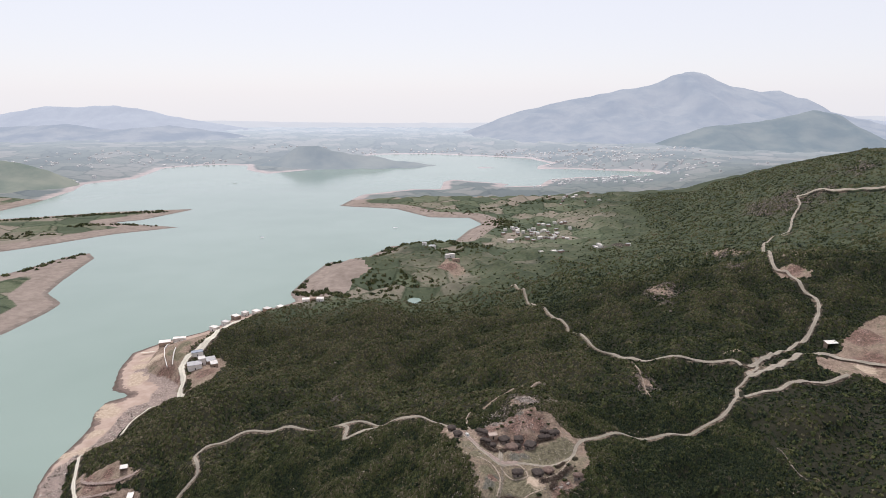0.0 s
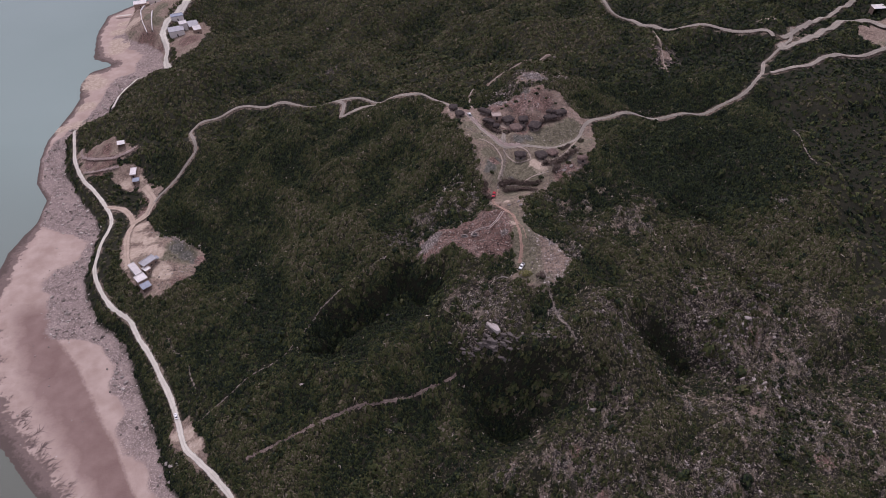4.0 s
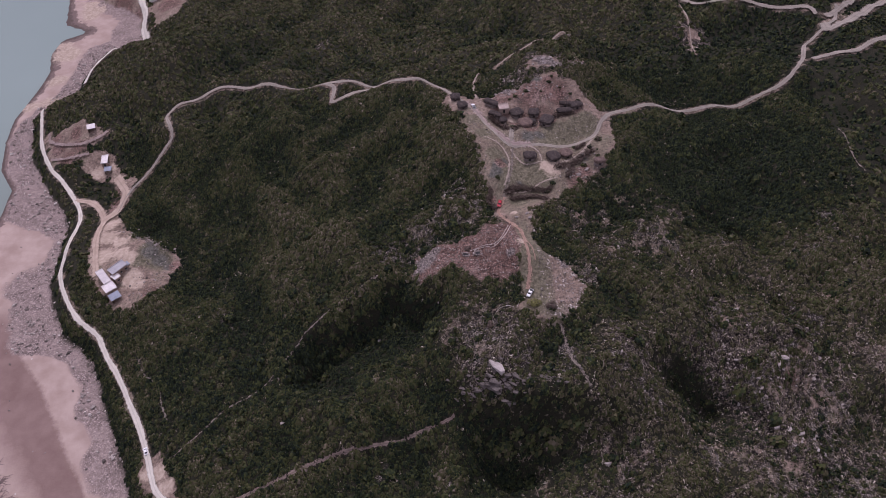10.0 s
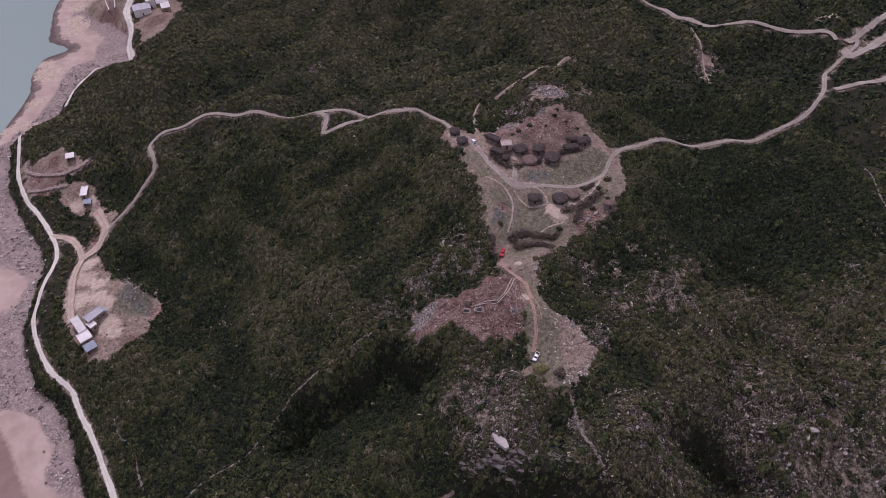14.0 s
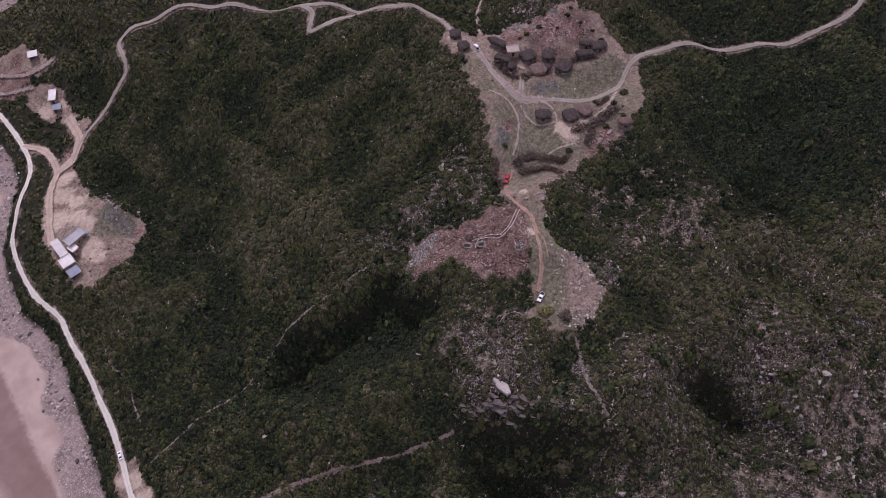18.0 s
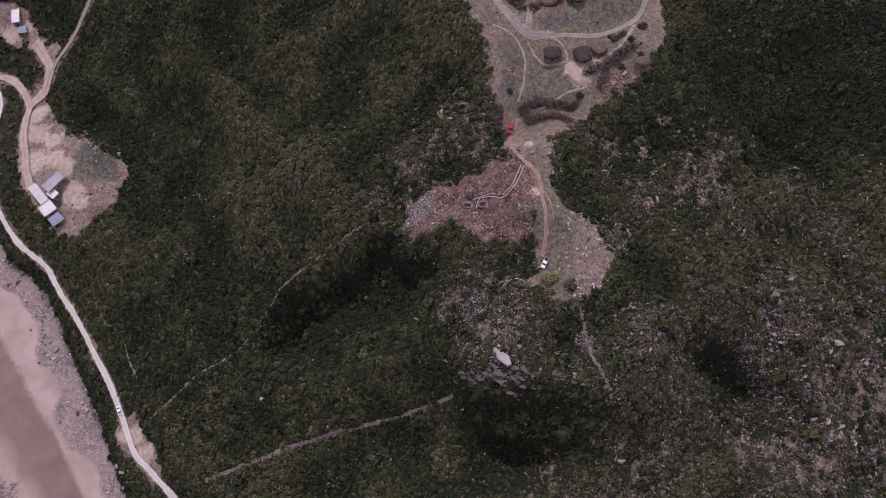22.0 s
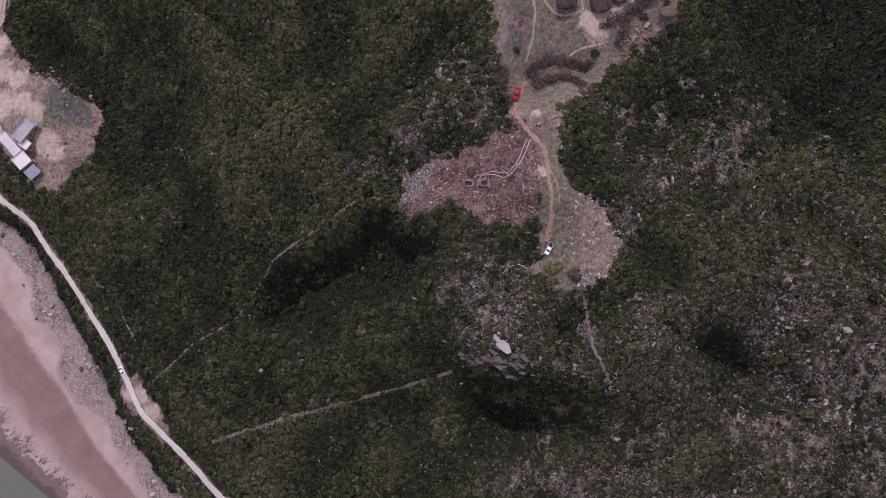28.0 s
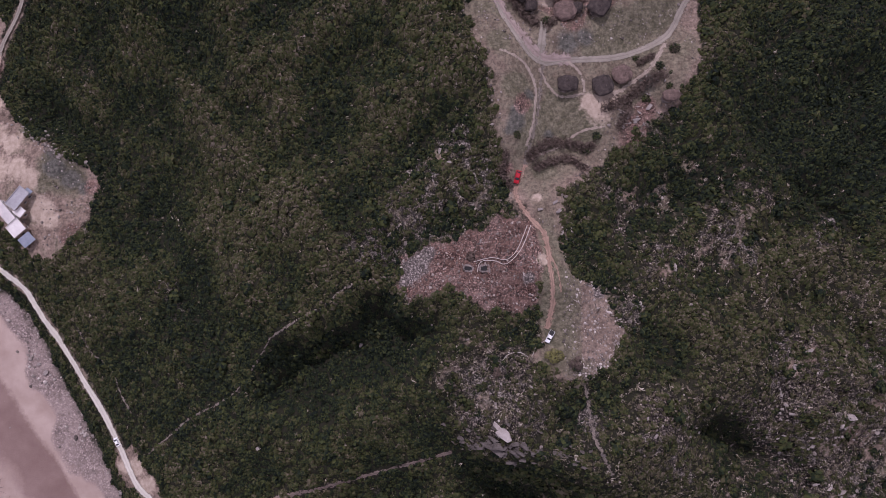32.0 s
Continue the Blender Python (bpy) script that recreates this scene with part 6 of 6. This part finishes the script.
def car(px, py, turn, paint, label, long=4.3, half=0.86):
    top = new("car")
    f = long / 2
    part("body", hull([(-f, 0.32), (-f, 0.78), (-f + 0.12, 0.92), (-f + 0.75, 0.95), (0.8, 0.93), (f - 0.35, 0.82), (f, 0.66), (f, 0.32)], half, 0.05), paint, top)
    part("cabin", hull([(-f + 0.45, 0.92), (-f + 0.95, 1.36), (0.1, 1.42), (0.35, 1.38), (1.0, 0.92)], half - 0.08, 0.16), paint, top)
    for y0, z0, y1, z1, name in ((0.42, 1.37, 1.02, 0.95, "windscreen"), (-f + 0.92, 1.35, -f + 0.44, 0.95, "rear_window")):
        bm = bmesh.new()
        vs = [bm.verts.new(p) for p in ((-half + 0.3, y0, z0), (half - 0.3, y0, z0), (half - 0.2, y1, z1), (-half + 0.2, y1, z1))]
        up = Vector((0, 0.03 if y1 > y0 else -0.03, 0.02))
        ws = [bm.verts.new(v.co + up) for v in vs]
        for a in range(4):
            bm.faces.new((vs[a], vs[(a + 1) % 4], ws[(a + 1) % 4], ws[a]))
        bm.faces.new(ws)
        bm.faces.new(vs[::-1])
        part(name, bm, GLASS, top)
    for s in (-1, 1):
        part("side_window", boxes((s * (half - 0.16) - 0.02, -f + 0.85, 1.0, s * (half - 0.16) + 0.02, 0.45, 1.28)), GLASS, top)
        part("headlight", boxes((s * 0.6 - 0.16, f - 0.05, 0.58, s * 0.6 + 0.16, f + 0.015, 0.72), bevel=0.02), CHROME, top)
        part("tail_light", boxes((s * 0.64 - 0.14, -f - 0.015, 0.66, s * 0.64 + 0.14, -f + 0.05, 0.82), bevel=0.02), RED, top)
        part("mirror", boxes((s * (half + 0.1) - 0.09, 0.66, 0.95, s * (half + 0.1) + 0.09, 0.78, 1.08), bevel=0.02), paint, top)
    part("front_bumper", boxes((-half + 0.05, f - 0.1, 0.28, half - 0.05, f + 0.05, 0.5), bevel=0.04), BLACK, top)
    part("rear_bumper", boxes((-half + 0.05, -f - 0.05, 0.28, half - 0.05, -f + 0.1, 0.5), bevel=0.04), BLACK, top)
    wheels(top, half, f - 0.8, -f + 0.75)
    top.matrix_world = pose(px, py, at(px, py) + 0.14, 0, 0, turn) @ Matrix.Scale(0.9, 4)
    return tagged(top, label, "car")


def pickup(px, py, turn, label, long=4.6, half=0.86, lift=0.14):
    top = new("pickup")
    f = long / 2
    part("body", hull([(-f, 0.4), (-f, 0.62), (f - 0.1, 0.62), (f, 0.55), (f, 0.4)], half, 0.02, 0.03), WHITE, top)
    part("bonnet", hull([(0.95, 0.6), (0.95, 1.0), (f - 0.25, 0.92), (f, 0.78), (f, 0.6)], half, 0.06), WHITE, top)
    part("cabin", hull([(-0.55, 0.6), (-0.55, 1.55), (-0.4, 1.62), (0.45, 1.62), (0.6, 1.56), (1.15, 1.0), (1.15, 0.6)], half, 0.14), WHITE, top)
    part("windscreen", hull([(0.62, 1.52), (1.14, 1.02), (1.18, 1.05), (0.66, 1.56)], half - 0.2, 0.05, 0.005), GLASS, top)
    part("rear_window", boxes((-0.55, -0.58, 1.15, 0.55, -0.54, 1.45)), GLASS, top)
    for s in (-1, 1):
        part("side_window", boxes((s * (half - 0.09) - 0.02, -0.4, 1.08, s * (half - 0.09) + 0.02, 0.55, 1.45)), GLASS, top)
        part("bed_side", boxes((s * half - 0.04, -f, 0.6, s * half + 0.04, -0.6, 1.02), bevel=0.02), WHITE, top)
        part("headlight", boxes((s * 0.62 - 0.15, f - 0.04, 0.62, s * 0.62 + 0.15, f + 0.015, 0.76), bevel=0.02), CHROME, top)
        part("tail_light", boxes((s * 0.76 - 0.07, -f - 0.015, 0.66, s * 0.76 + 0.07, -f + 0.04, 0.9)), RED, top)
    part("bed_floor", boxes((-half + 0.05, -f + 0.04, 0.62, half - 0.05, -0.6, 0.67)), BLACK, top, "dark worn load bed")
    part("tailgate", boxes((-half + 0.03, -f - 0.02, 0.6, half - 0.03, -f + 0.04, 1.0), bevel=0.02), WHITE, top)
    part("bumper", boxes((-half, f - 0.05, 0.36, half, f + 0.08, 0.52), bevel=0.03), BLACK, top)
    wheels(top, half, f - 0.85, -f + 0.9, 0.36)
    top.matrix_world = pose(px, py, at(px, py) + lift, 0, 0, turn) @ Matrix.Scale(0.8, 4)  # a very small make
    return tagged(top, label, "pickup")


car(20.6, 21.4, 165, RED, "small red saloon car parked on the earth track")
pickup(29.3, -24.2, 152, "white pickup with an empty dark load bed, parked in the yard")
pickup(11.3, 80.2, 20, "white pickup parked beside the camp huts")
car(-115.8, -61.5, 28, WHITE, "small white hatchback car on the dusty shore road", 3.5, 0.78)


# ---- houses ----
def flat_house(px, py, w, l, tall, turn, roof=CONCRETE, wall=WHITEWALL, label="", lift=0.0, doors=1, windows=2, name="house", base=2.5):
    """Rendered walls under a flat slab roof with a low parapet."""
    top = new(name)
    t = 0.25
    part("wall", boxes((-w / 2, -l / 2, -base, w / 2, -l / 2 + t, tall), (-w / 2, l / 2 - t, -base, w / 2, l / 2, tall), (-w / 2, -l / 2 + t, -base, -w / 2 + t, l / 2 - t, tall), (w / 2 - t, -l / 2 + t, -base, w / 2, l / 2 - t, tall)), wall, top)
    r = part("roof", boxes((-w / 2 - 0.2, -l / 2 - 0.2, tall, w / 2 + 0.2, l / 2 + 0.2, tall + 0.18), bevel=0.03), roof, top)
    for x0, y0, x1, y1 in ((-w / 2 - 0.2, -l / 2 - 0.2, w / 2 + 0.2, -l / 2), (-w / 2 - 0.2, l / 2, w / 2 + 0.2, l / 2 + 0.2), (-w / 2 - 0.2, -l / 2, -w / 2, l / 2), (w / 2, -l / 2, w / 2 + 0.2, l / 2)):
        part("parapet", boxes((x0, y0, tall + 0.18, x1, y1, tall + 0.4)), roof, r)
    for k in range(doors):
        xx = (k + 0.5) / doors * w * 0.8 - w * 0.4
        part("door", boxes((xx - 0.45, -l / 2 - 0.03, 0, xx + 0.45, -l / 2 + 0.02, min(2.05, tall - 0.3))), DARK, top, "door with its shade put in as near-black")
    for k in range(windows):
        yy = (k + 0.5) / windows * l - l / 2
        g = part("window", boxes((w / 2 - 0.05, yy - 0.45, 1.0, w / 2 + 0.03, yy + 0.45, min(1.9, tall - 0.35))), GLASS, top)
        part("sill", boxes((w / 2, yy - 0.55, 0.9, w / 2 + 0.12, yy + 0.55, 0.98)), CONCRETE, g)
    top.matrix_world = pose(px, py, at(px, py) + lift, 0, 0, turn)
    return tagged(top, label, "house")


def shed(px, py, w, l, tall, turn, roof, label, slope=0.5, lift=0.0, name="shed", sheets=6):
    """Corner posts and a back wall under a sloping sheet roof of ribbed panels."""
    top = new(name)
    for sx in (-1, 1):
        for sy in (-1, 1):
            part("post", boxes((sx * (w / 2 - 0.15) - 0.07, sy * (l / 2 - 0.15) - 0.07, -1.5, sx * (w / 2 - 0.15) + 0.07, sy * (l / 2 - 0.15) + 0.07, tall + (slope if sy > 0 else 0) - 0.05)), BARK, top)
    part("back_wall", boxes((-w / 2 + 0.1, l / 2 - 0.3, -1.5, w / 2 - 0.1, l / 2 - 0.1, tall + slope - 0.1)), BROWNWALL, top)
    part("side_wall", boxes((-w / 2 + 0.05, -l / 2 + 0.2, -1.5, -w / 2 + 0.2, l / 2 - 0.3, tall - 0.05)), BROWNWALL, top)
    a = math.atan2(slope, l)
    for k in range(sheets):
        x0 = -w / 2 - 0.2 + (w + 0.4) * k / sheets
        bm = bmesh.new()
        box(bm, x0, -l / 2 - 0.3, 0, x0 + (w + 0.4) / sheets - 0.02, l / 2 + 0.3, 0.05)
        box(bm, x0, -l / 2 - 0.3, 0.05, x0 + 0.06, l / 2 + 0.3, 0.09)
        bmesh.ops.transform(bm, matrix=Matrix.Translation((0, 0, tall + slope / 2)) @ Matrix.Rotation(a, 4, "X"), verts=bm.verts)
        part("roof_sheet", bm, roof, top)
    top.matrix_world = pose(px, py, at(px, py) + lift, 0, 0, turn)
    return tagged(top, label, "shed")


flat_house(25, 78, 4.4, 3.6, 2.1, 8, PINKROOF, BROWNWALL, "small stone hut under a flat pale mud roof", windows=1, name="hut", base=1.5)
# the compound above the shore road
flat_house(-153.0, 24.2, 4.2, 7.6, 3.2, -36, GREYROOF, BROWNWALL, "long grey-roofed house in the shore compound", windows=3)
flat_house(-152.6, 19.6, 3.4, 2.8, 2.9, -36, WHITEWALL, BROWNWALL, "low annexe with a bright white slab roof", windows=1)
flat_house(-158.4, 19.6, 3.0, 9.5, 3.1, 43, CONCRETE, WHITEWALL, "narrow pale wing with a flat concrete roof", windows=4)
flat_house(-153.6, 13.6, 4.8, 4.8, 3.3, 43, WHITEWALL, BROWNWALL, "square house with a white slab roof", windows=2)
shed(-150.2, 9.6, 4.4, 3.4, 2.2, 43, BLUEROOF, "open shed under a blue-grey sheet roof", 0.5)
shed(-149.6, 26.6, 1.8, 1.8, 1.9, 54, BLUEROOF, "small lean-to shed beside the house", 0.3, sheets=3)
x, y = np.repeat(eased([(-156, 51), (-148, 45.5), (-140, 41), (-131, 38)], 0.6), 4, 0).T
rng = np.random.RandomState(61)
scatter_stones(x + rng.normal(0, 0.8, len(x)), y + rng.normal(0, 0.8, len(x)), rng.gamma(3, 0.22, len(x)).clip(0.3, 1.6), 225, "tumbled_wall", "tumbled grey stone wall along the yard's edge")
x, y, rng = sown(-150, -126, 6, 42, 1.0, 126)
keep = (ring_depth(HOUSE_YARD, x, y) > 0.5) & (x > -147) & (rng.uniform(0, 1, len(x)) < 0.35)
scatter_stones(x[keep], y[keep], rng.gamma(2, 0.2, keep.sum()).clip(0.15, 1.3), 226, "yard_rubble", "pale stones scattered over the grassy house yard")
# huts by the hairpin
shed(-204.0, 129.8, 4.2, 3.4, 2.4, 20, WHITEWALL, "small white-roofed hut open on one side", 0.5)
flat_house(-191.6, 109.4, 3.2, 7.0, 2.7, 14, WHITEWALL, BROWNWALL, "narrow white-roofed house on a cut terrace", windows=2)
shed(-188.6, 103.6, 3.6, 3.0, 2.2, 12, BLUEROOF, "dark sheet-roofed lean-to below the house", 0.4, sheets=4)
shed(295, 221, 9, 4.6, 3.0, 8, WHITEWALL, "long white-roofed shed at the sand pit", 0.8)

# lakeside buildings
for k, (px, py, w, l, tall, turn, roof) in enumerate(((-281, 382, 11, 8, 4, 20, WHITEWALL), (-270, 392, 12, 6, 4, 12, WHITEWALL), (-223, 306, 12, 10, 4.5, 25, GREYROOF), (-214, 322, 8, 12, 4.5, 25, GREYROOF), (-229, 330, 10, 6, 4, 25, BLUEROOF), (-220, 316, 6, 7, 6, 25, CONCRETE), (-207, 310, 6, 9, 4, 25, CONCRETE),
                                                  (-245, 425, 9, 6, 4, -30, WHITEWALL), (-238, 442, 8, 6, 4, -30, CONCRETE), (-233, 462, 9, 7, 4, -40, WHITEWALL), (-226, 474, 7, 6, 4, -40, CONCRETE), (-214, 478, 9, 7, 4, -40, WHITEWALL), (-203, 484, 8, 7, 5, -30, CONCRETE), (-190, 494, 7, 7, 4, -30, WHITEWALL),
                                                  (-165, 522, 9, 8, 4, 10, WHITEWALL), (-152, 500, 8, 7, 4, 10, BROWNWALL), (-142, 490, 8, 6, 4, 0, WHITEWALL), (14, 672, 14, 5, 4, 25, WHITEWALL), (22, 655, 10, 6, 4, 15, BROWNWALL), (-12, 735, 10, 8, 4, 20, GREYROOF), (-24, 742, 7, 6, 4, 0, GREYROOF))):
    flat_house(px, py, w, l, tall, turn, roof, WHITEWALL if k % 3 else BROWNWALL, "flat-roofed lakeside house with %s" % ("a white slab roof" if roof == WHITEWALL else "a grey slab roof" if roof != BROWNWALL else "a brown mud roof"), 0.2, windows=3, base=3)



def garden_wall(line, label):
    """A low whitewashed wall following the ground."""
    p = eased(line, 2.0)
    t = np.gradient(p, axis=0)
    t /= np.hypot(t[:, 0], t[:, 1])[:, None]
    side = np.stack([-t[:, 1], t[:, 0]], 1) * 0.3
    z = ground_mesh(p[:, 0], p[:, 1])
    k = len(p)
    v = np.concatenate([np.c_[p + side, z - 0.5], np.c_[p + side, z + 1.6], np.c_[p - side, z + 1.6], np.c_[p - side, z - 0.5]])
    f = [(r * k + i, r * k + i + 1, ((r + 1) % 4) * k + i + 1, ((r + 1) % 4) * k + i) for r in range(4) for i in range(k - 1)]
    return tagged(raw("garden_wall", v, f, WHITEWALL), label, "wall")


garden_wall([(-266, 346), (-258, 326), (-249, 309)], "low whitewashed wall beside the villa's lawn")
garden_wall([(-252, 338), (-248, 322), (-245, 311)], "low whitewashed wall along the lakeside road")
garden_wall([(-268, 362), (-266, 346)], "low whitewashed wall by the beach path")
town = flat_house(118, 815, 10, 8, 4.5, 10, WHITEWALL, WHITEWALL, "small pale flat-roofed village house near the lake", 0.2, windows=2, base=3)
tagged(town, group="village houses")
grey_town = tagged(flat_house(150, 845, 9, 7, 4, 100, GREYROOF, BROWNWALL, "small village house with a grey sheet roof", 0.2, windows=2, base=3), group="village houses")
rng = random.Random(77)
for cx, cy, sx, sy, count in ((175, 880, 42, 60, 26), (205, 960, 40, 50, 14), (135, 925, 22, 30, 5), (262, 735, 30, 10, 5), (185, 700, 60, 14, 5), (320, 1240, 60, 70, 10)):
    for _ in range(count):
        px, py = cx + rng.uniform(-sx, sx), cy + rng.uniform(-sy, sy)
        if float(shore(np.array([px]), np.array([py]))[0]) > 10:
            copy_thing(rng.choice((town, grey_town, grey_town)), pose(px, py, at(px, py) + 0.2, 0, 0, rng.choice((12, 102)) + rng.uniform(-14, 14)) @ Matrix.Diagonal((rng.uniform(0.5, 0.85), rng.uniform(0.5, 0.85), rng.uniform(0.6, 0.8), 1)))


# the far town, too small to pick apart
def far_houses(spots, seed, name, label):
    rng = np.random.RandomState(seed)
    v, f = [], []
    for cx, cy, sx, sy, count in spots:
        x, y = cx + rng.normal(0, sx, count), cy + rng.normal(0, sy, count)
        ok = shore(x, y) > 12
        z = ground_mesh(x, y)
        for px, py, pz in zip(x[ok], y[ok], z[ok]):
            w, l, h = rng.uniform(2.5, 5), rng.uniform(2.5, 5), rng.uniform(3, 6)
            k = len(v)
            v += [(px + a * w, py + b * l, pz + c) for c in (-2, h) for a, b in ((-1, -1), (1, -1), (1, 1), (-1, 1))]
            f += [(k, k + 1, k + 5, k + 4), (k + 1, k + 2, k + 6, k + 5), (k + 2, k + 3, k + 7, k + 6), (k + 3, k, k + 4, k + 7), (k + 4, k + 5, k + 6, k + 7)]
    # The walls glow faintly, which paints haze over the town.
    return tagged(raw(name, v, f, hazy_material("hazed_house_walls", (0.40, 0.38, 0.37), (0.62, 0.6, 0.58), (0.62, 0.67, 0.72), 0.22)), label, "town", kind="stuff")


far_houses(((420, 2420, 260, 60, 120), (600, 2150, 160, 110, 130), (720, 1850, 120, 90, 90), (450, 1620, 110, 60, 70), (-1050, 2150, 220, 90, 80), (-250, 2560, 250, 40, 60), (-1300, 1750, 120, 150, 50)), 91, "far_town", "tiny houses of the town across the lake, paled by painted haze")

# trees on the spits and round the headland fields
rng = np.random.RandomState(131)
tx, ty = [], []
for line, count, wide in (([(-900, 1010), (-760, 1075), (-650, 1120), (-590, 1145)], 260, 12), ([(-690, 960), (-640, 1000), (-540, 1000)], 90, 9), ([(-760, 880), (-690, 900)], 30, 18), ([(-700, 480), (-640, 600), (-600, 690), (-575, 760)], 170, 14), ([(-560, 440), (-610, 520)], 50, 22),
                          ([(-186, 560), (-160, 545), (-115, 530)], 80, 5), ([(-186, 580), (-178, 680), (-150, 715)], 60, 4), ([(-105, 725), (-60, 790), (-15, 800), (30, 780)], 150, 22), ([(-90, 600), (-60, 560), (-20, 590)], 60, 25), ([(0, 700), (60, 760)], 60, 22), ([(130, 960), (120, 1030)], 90, 22), ([(60, 1130), (260, 1250)], 60, 30)):
    p = eased(line, 3)
    q = p[rng.randint(0, len(p), count)] + rng.normal(0, wide * 0.6, (count, 2))
    tx.append(q[:, 0]), ty.append(q[:, 1])
tx, ty = np.concatenate(tx), np.concatenate(ty)
ok = shore(tx, ty) > 5
tx, ty = tx[ok], ty[ok]
scatter_leaves(tx, ty, rng.uniform(2.0, 4.2, len(tx)), 8, 231, rng.uniform(0.2, 0.55, len(tx)), "far_trees", "dark green trees along the spits and lakeside fields", flat=1.1, heads=3)


# ---- boats ----
def boat(px, py, turn, long, label):
    top = new("boat")
    f = long / 2
    bm = bmesh.new()
    loft(bm, [[(math.cos(a) * long * 0.16 * g, math.sin(a) * f * g * (1.0 if math.sin(a) > 0 else 0.8), z) for a in (2 * math.pi * i / 14 for i in range(14))] for g, z in ((0.7, -0.3), (1.0, 0.5), (1.02, 0.7))])
    part("hull", bm, WHITE, top)
    part("awning", boxes((-long * 0.12, -f * 0.5, 1.9, long * 0.12, f * 0.2, 2.0), bevel=0.03), BLUEROOF, top)
    for sx in (-1, 1):
        for yy in (-f * 0.45, f * 0.15):
            part("post", boxes((sx * long * 0.1 - 0.04, yy - 0.04, 0.6, sx * long * 0.1 + 0.04, yy + 0.04, 1.92)), CHROME, top)
    top.matrix_world = pose(px, py, 0.05, 0, 0, turn)
    return tagged(top, label, "boat", "boats on the lake")


boat(-315, 892, 70, 9, "small white tour boat on open water")
boat(-577, 1608, 95, 12, "white tour boat far out on the lake")
boat(-83, 978, 80, 9, "small white boat crossing the bay")


# ---- hoses and the pits of the quarry ----
def hose(line, label):
    p = eased(line, 1.0)
    cu = bpy.data.curves.new("hose", "CURVE")
    cu.dimensions, cu.bevel_depth, cu.bevel_resolution = "3D", 0.085, 2
    s = cu.splines.new("POLY")
    s.points.add(len(p) - 1)
    for q, (px, py) in zip(s.points, p):
        q.co = (px, py, at(px, py) + 0.24, 1)
    cu.materials.append(HOSE)
    return tagged(new("hose", cu), label, "hose")


hose([(9, -6), (10, -3), (14, -3), (17, -4), (21, 0), (24, 7)], "pale hose lying across the quarry floor")
hose([(8, -3), (13, -2), (17, -2.8), (20, 0), (23, 7)], "second pale hose beside the first on red soil")
hose([(28.4, -25.2), (25.5, -27), (24, -30), (21, -28.6), (17.5, -29.5), (16, -32)], "pale hose running from the pickup into scrub")




def pit(px, py, w, l, turn):
    """Stones on the quarry floor round a near-black disc that paints a pit's shade."""
    top = new("pit")
    rng = random.Random(int(px * 10))
    for k in range(15):
        a = 6.283 * k / 15
        r = (abs(math.cos(a)) ** 3 + abs(math.sin(a)) ** 3) ** (-1 / 3)
        x0, y0, e = math.cos(a) * r * w / 2, math.sin(a) * r * l / 2, rng.uniform(0.2, 0.32)
        part("stone", boxes((x0 - e, y0 - e, -0.3, x0 + e, y0 + e, rng.uniform(0.25, 0.5)), bevel=0.07), RUBBLE_WALL, top)
    # Nothing is dug out: this flat dark disc stands for the shaded depth.
    bm = bmesh.new()
    loft(bm, [oval(w * 0.46, l * 0.46, z, square=3.0) for z in (0.0, 0.1)])
    part("hole", bm, DARK, top, "near-black disc standing for the pit's shaded depth")
    top.matrix_world = pose(px, py, at(px, py) + 0.12, 0, 0, turn)
    return tagged(top, "dark oval pit ringed with stones in red soil", "pit", "pits of the quarry")


pit(11.2, -5.0, 3.0, 1.8, 5)
pit(6.4, -4.9, 2.6, 1.7, -8)
round_bush(7.2, -1.6, 1.7, 0.8, 9, "low dark brush heap on the quarry floor", 0.3, BRUSH)



# ---- gullies that drain the mud lip ----
WETMUD = mottled("wet_mud", (0.19, 0.138, 0.118), (0.12, 0.088, 0.076), 0.5, fine=3.0)
rng = np.random.RandomState(141)
x, y, _ = sown(-190, -95, -135, -20, 0.7, 142)
d = shelf(x, y) + fingers(x, y)
x, y = x[(d > 4.1) & (d < 4.9)], y[(d > 4.1) & (d < 4.9)]
pick = rng.permutation(len(x))[:95]
v, f = [], []
for px, py in zip(x[pick], y[pick]):
    for fork in range(4):
        q = np.array([px, py])
        a, n, w = math.atan2(0.62, 0.78) + rng.normal(0, 0.4), rng.randint(3, 10), rng.uniform(0.1, 0.28)
        for k in range(n + 1):
            t = np.array([-math.sin(a), math.cos(a)]) * w * (1 - k / (n + 1))
            z = float(ground_mesh(q[:1], q[1:])[0]) + 0.05
            v += [(*(q + t), z), (*(q - t), z)]
            if k:
                m = len(v)
                f.append((m - 4, m - 3, m - 1, m - 2))
            q = q + np.array([math.cos(a), math.sin(a)]) * 0.55
            a += rng.normal(0, 0.28)
tagged(raw("mud_gullies", v, f, WETMUD), "dark branching gullies worn into the drying mud", "gullies", kind="stuff")
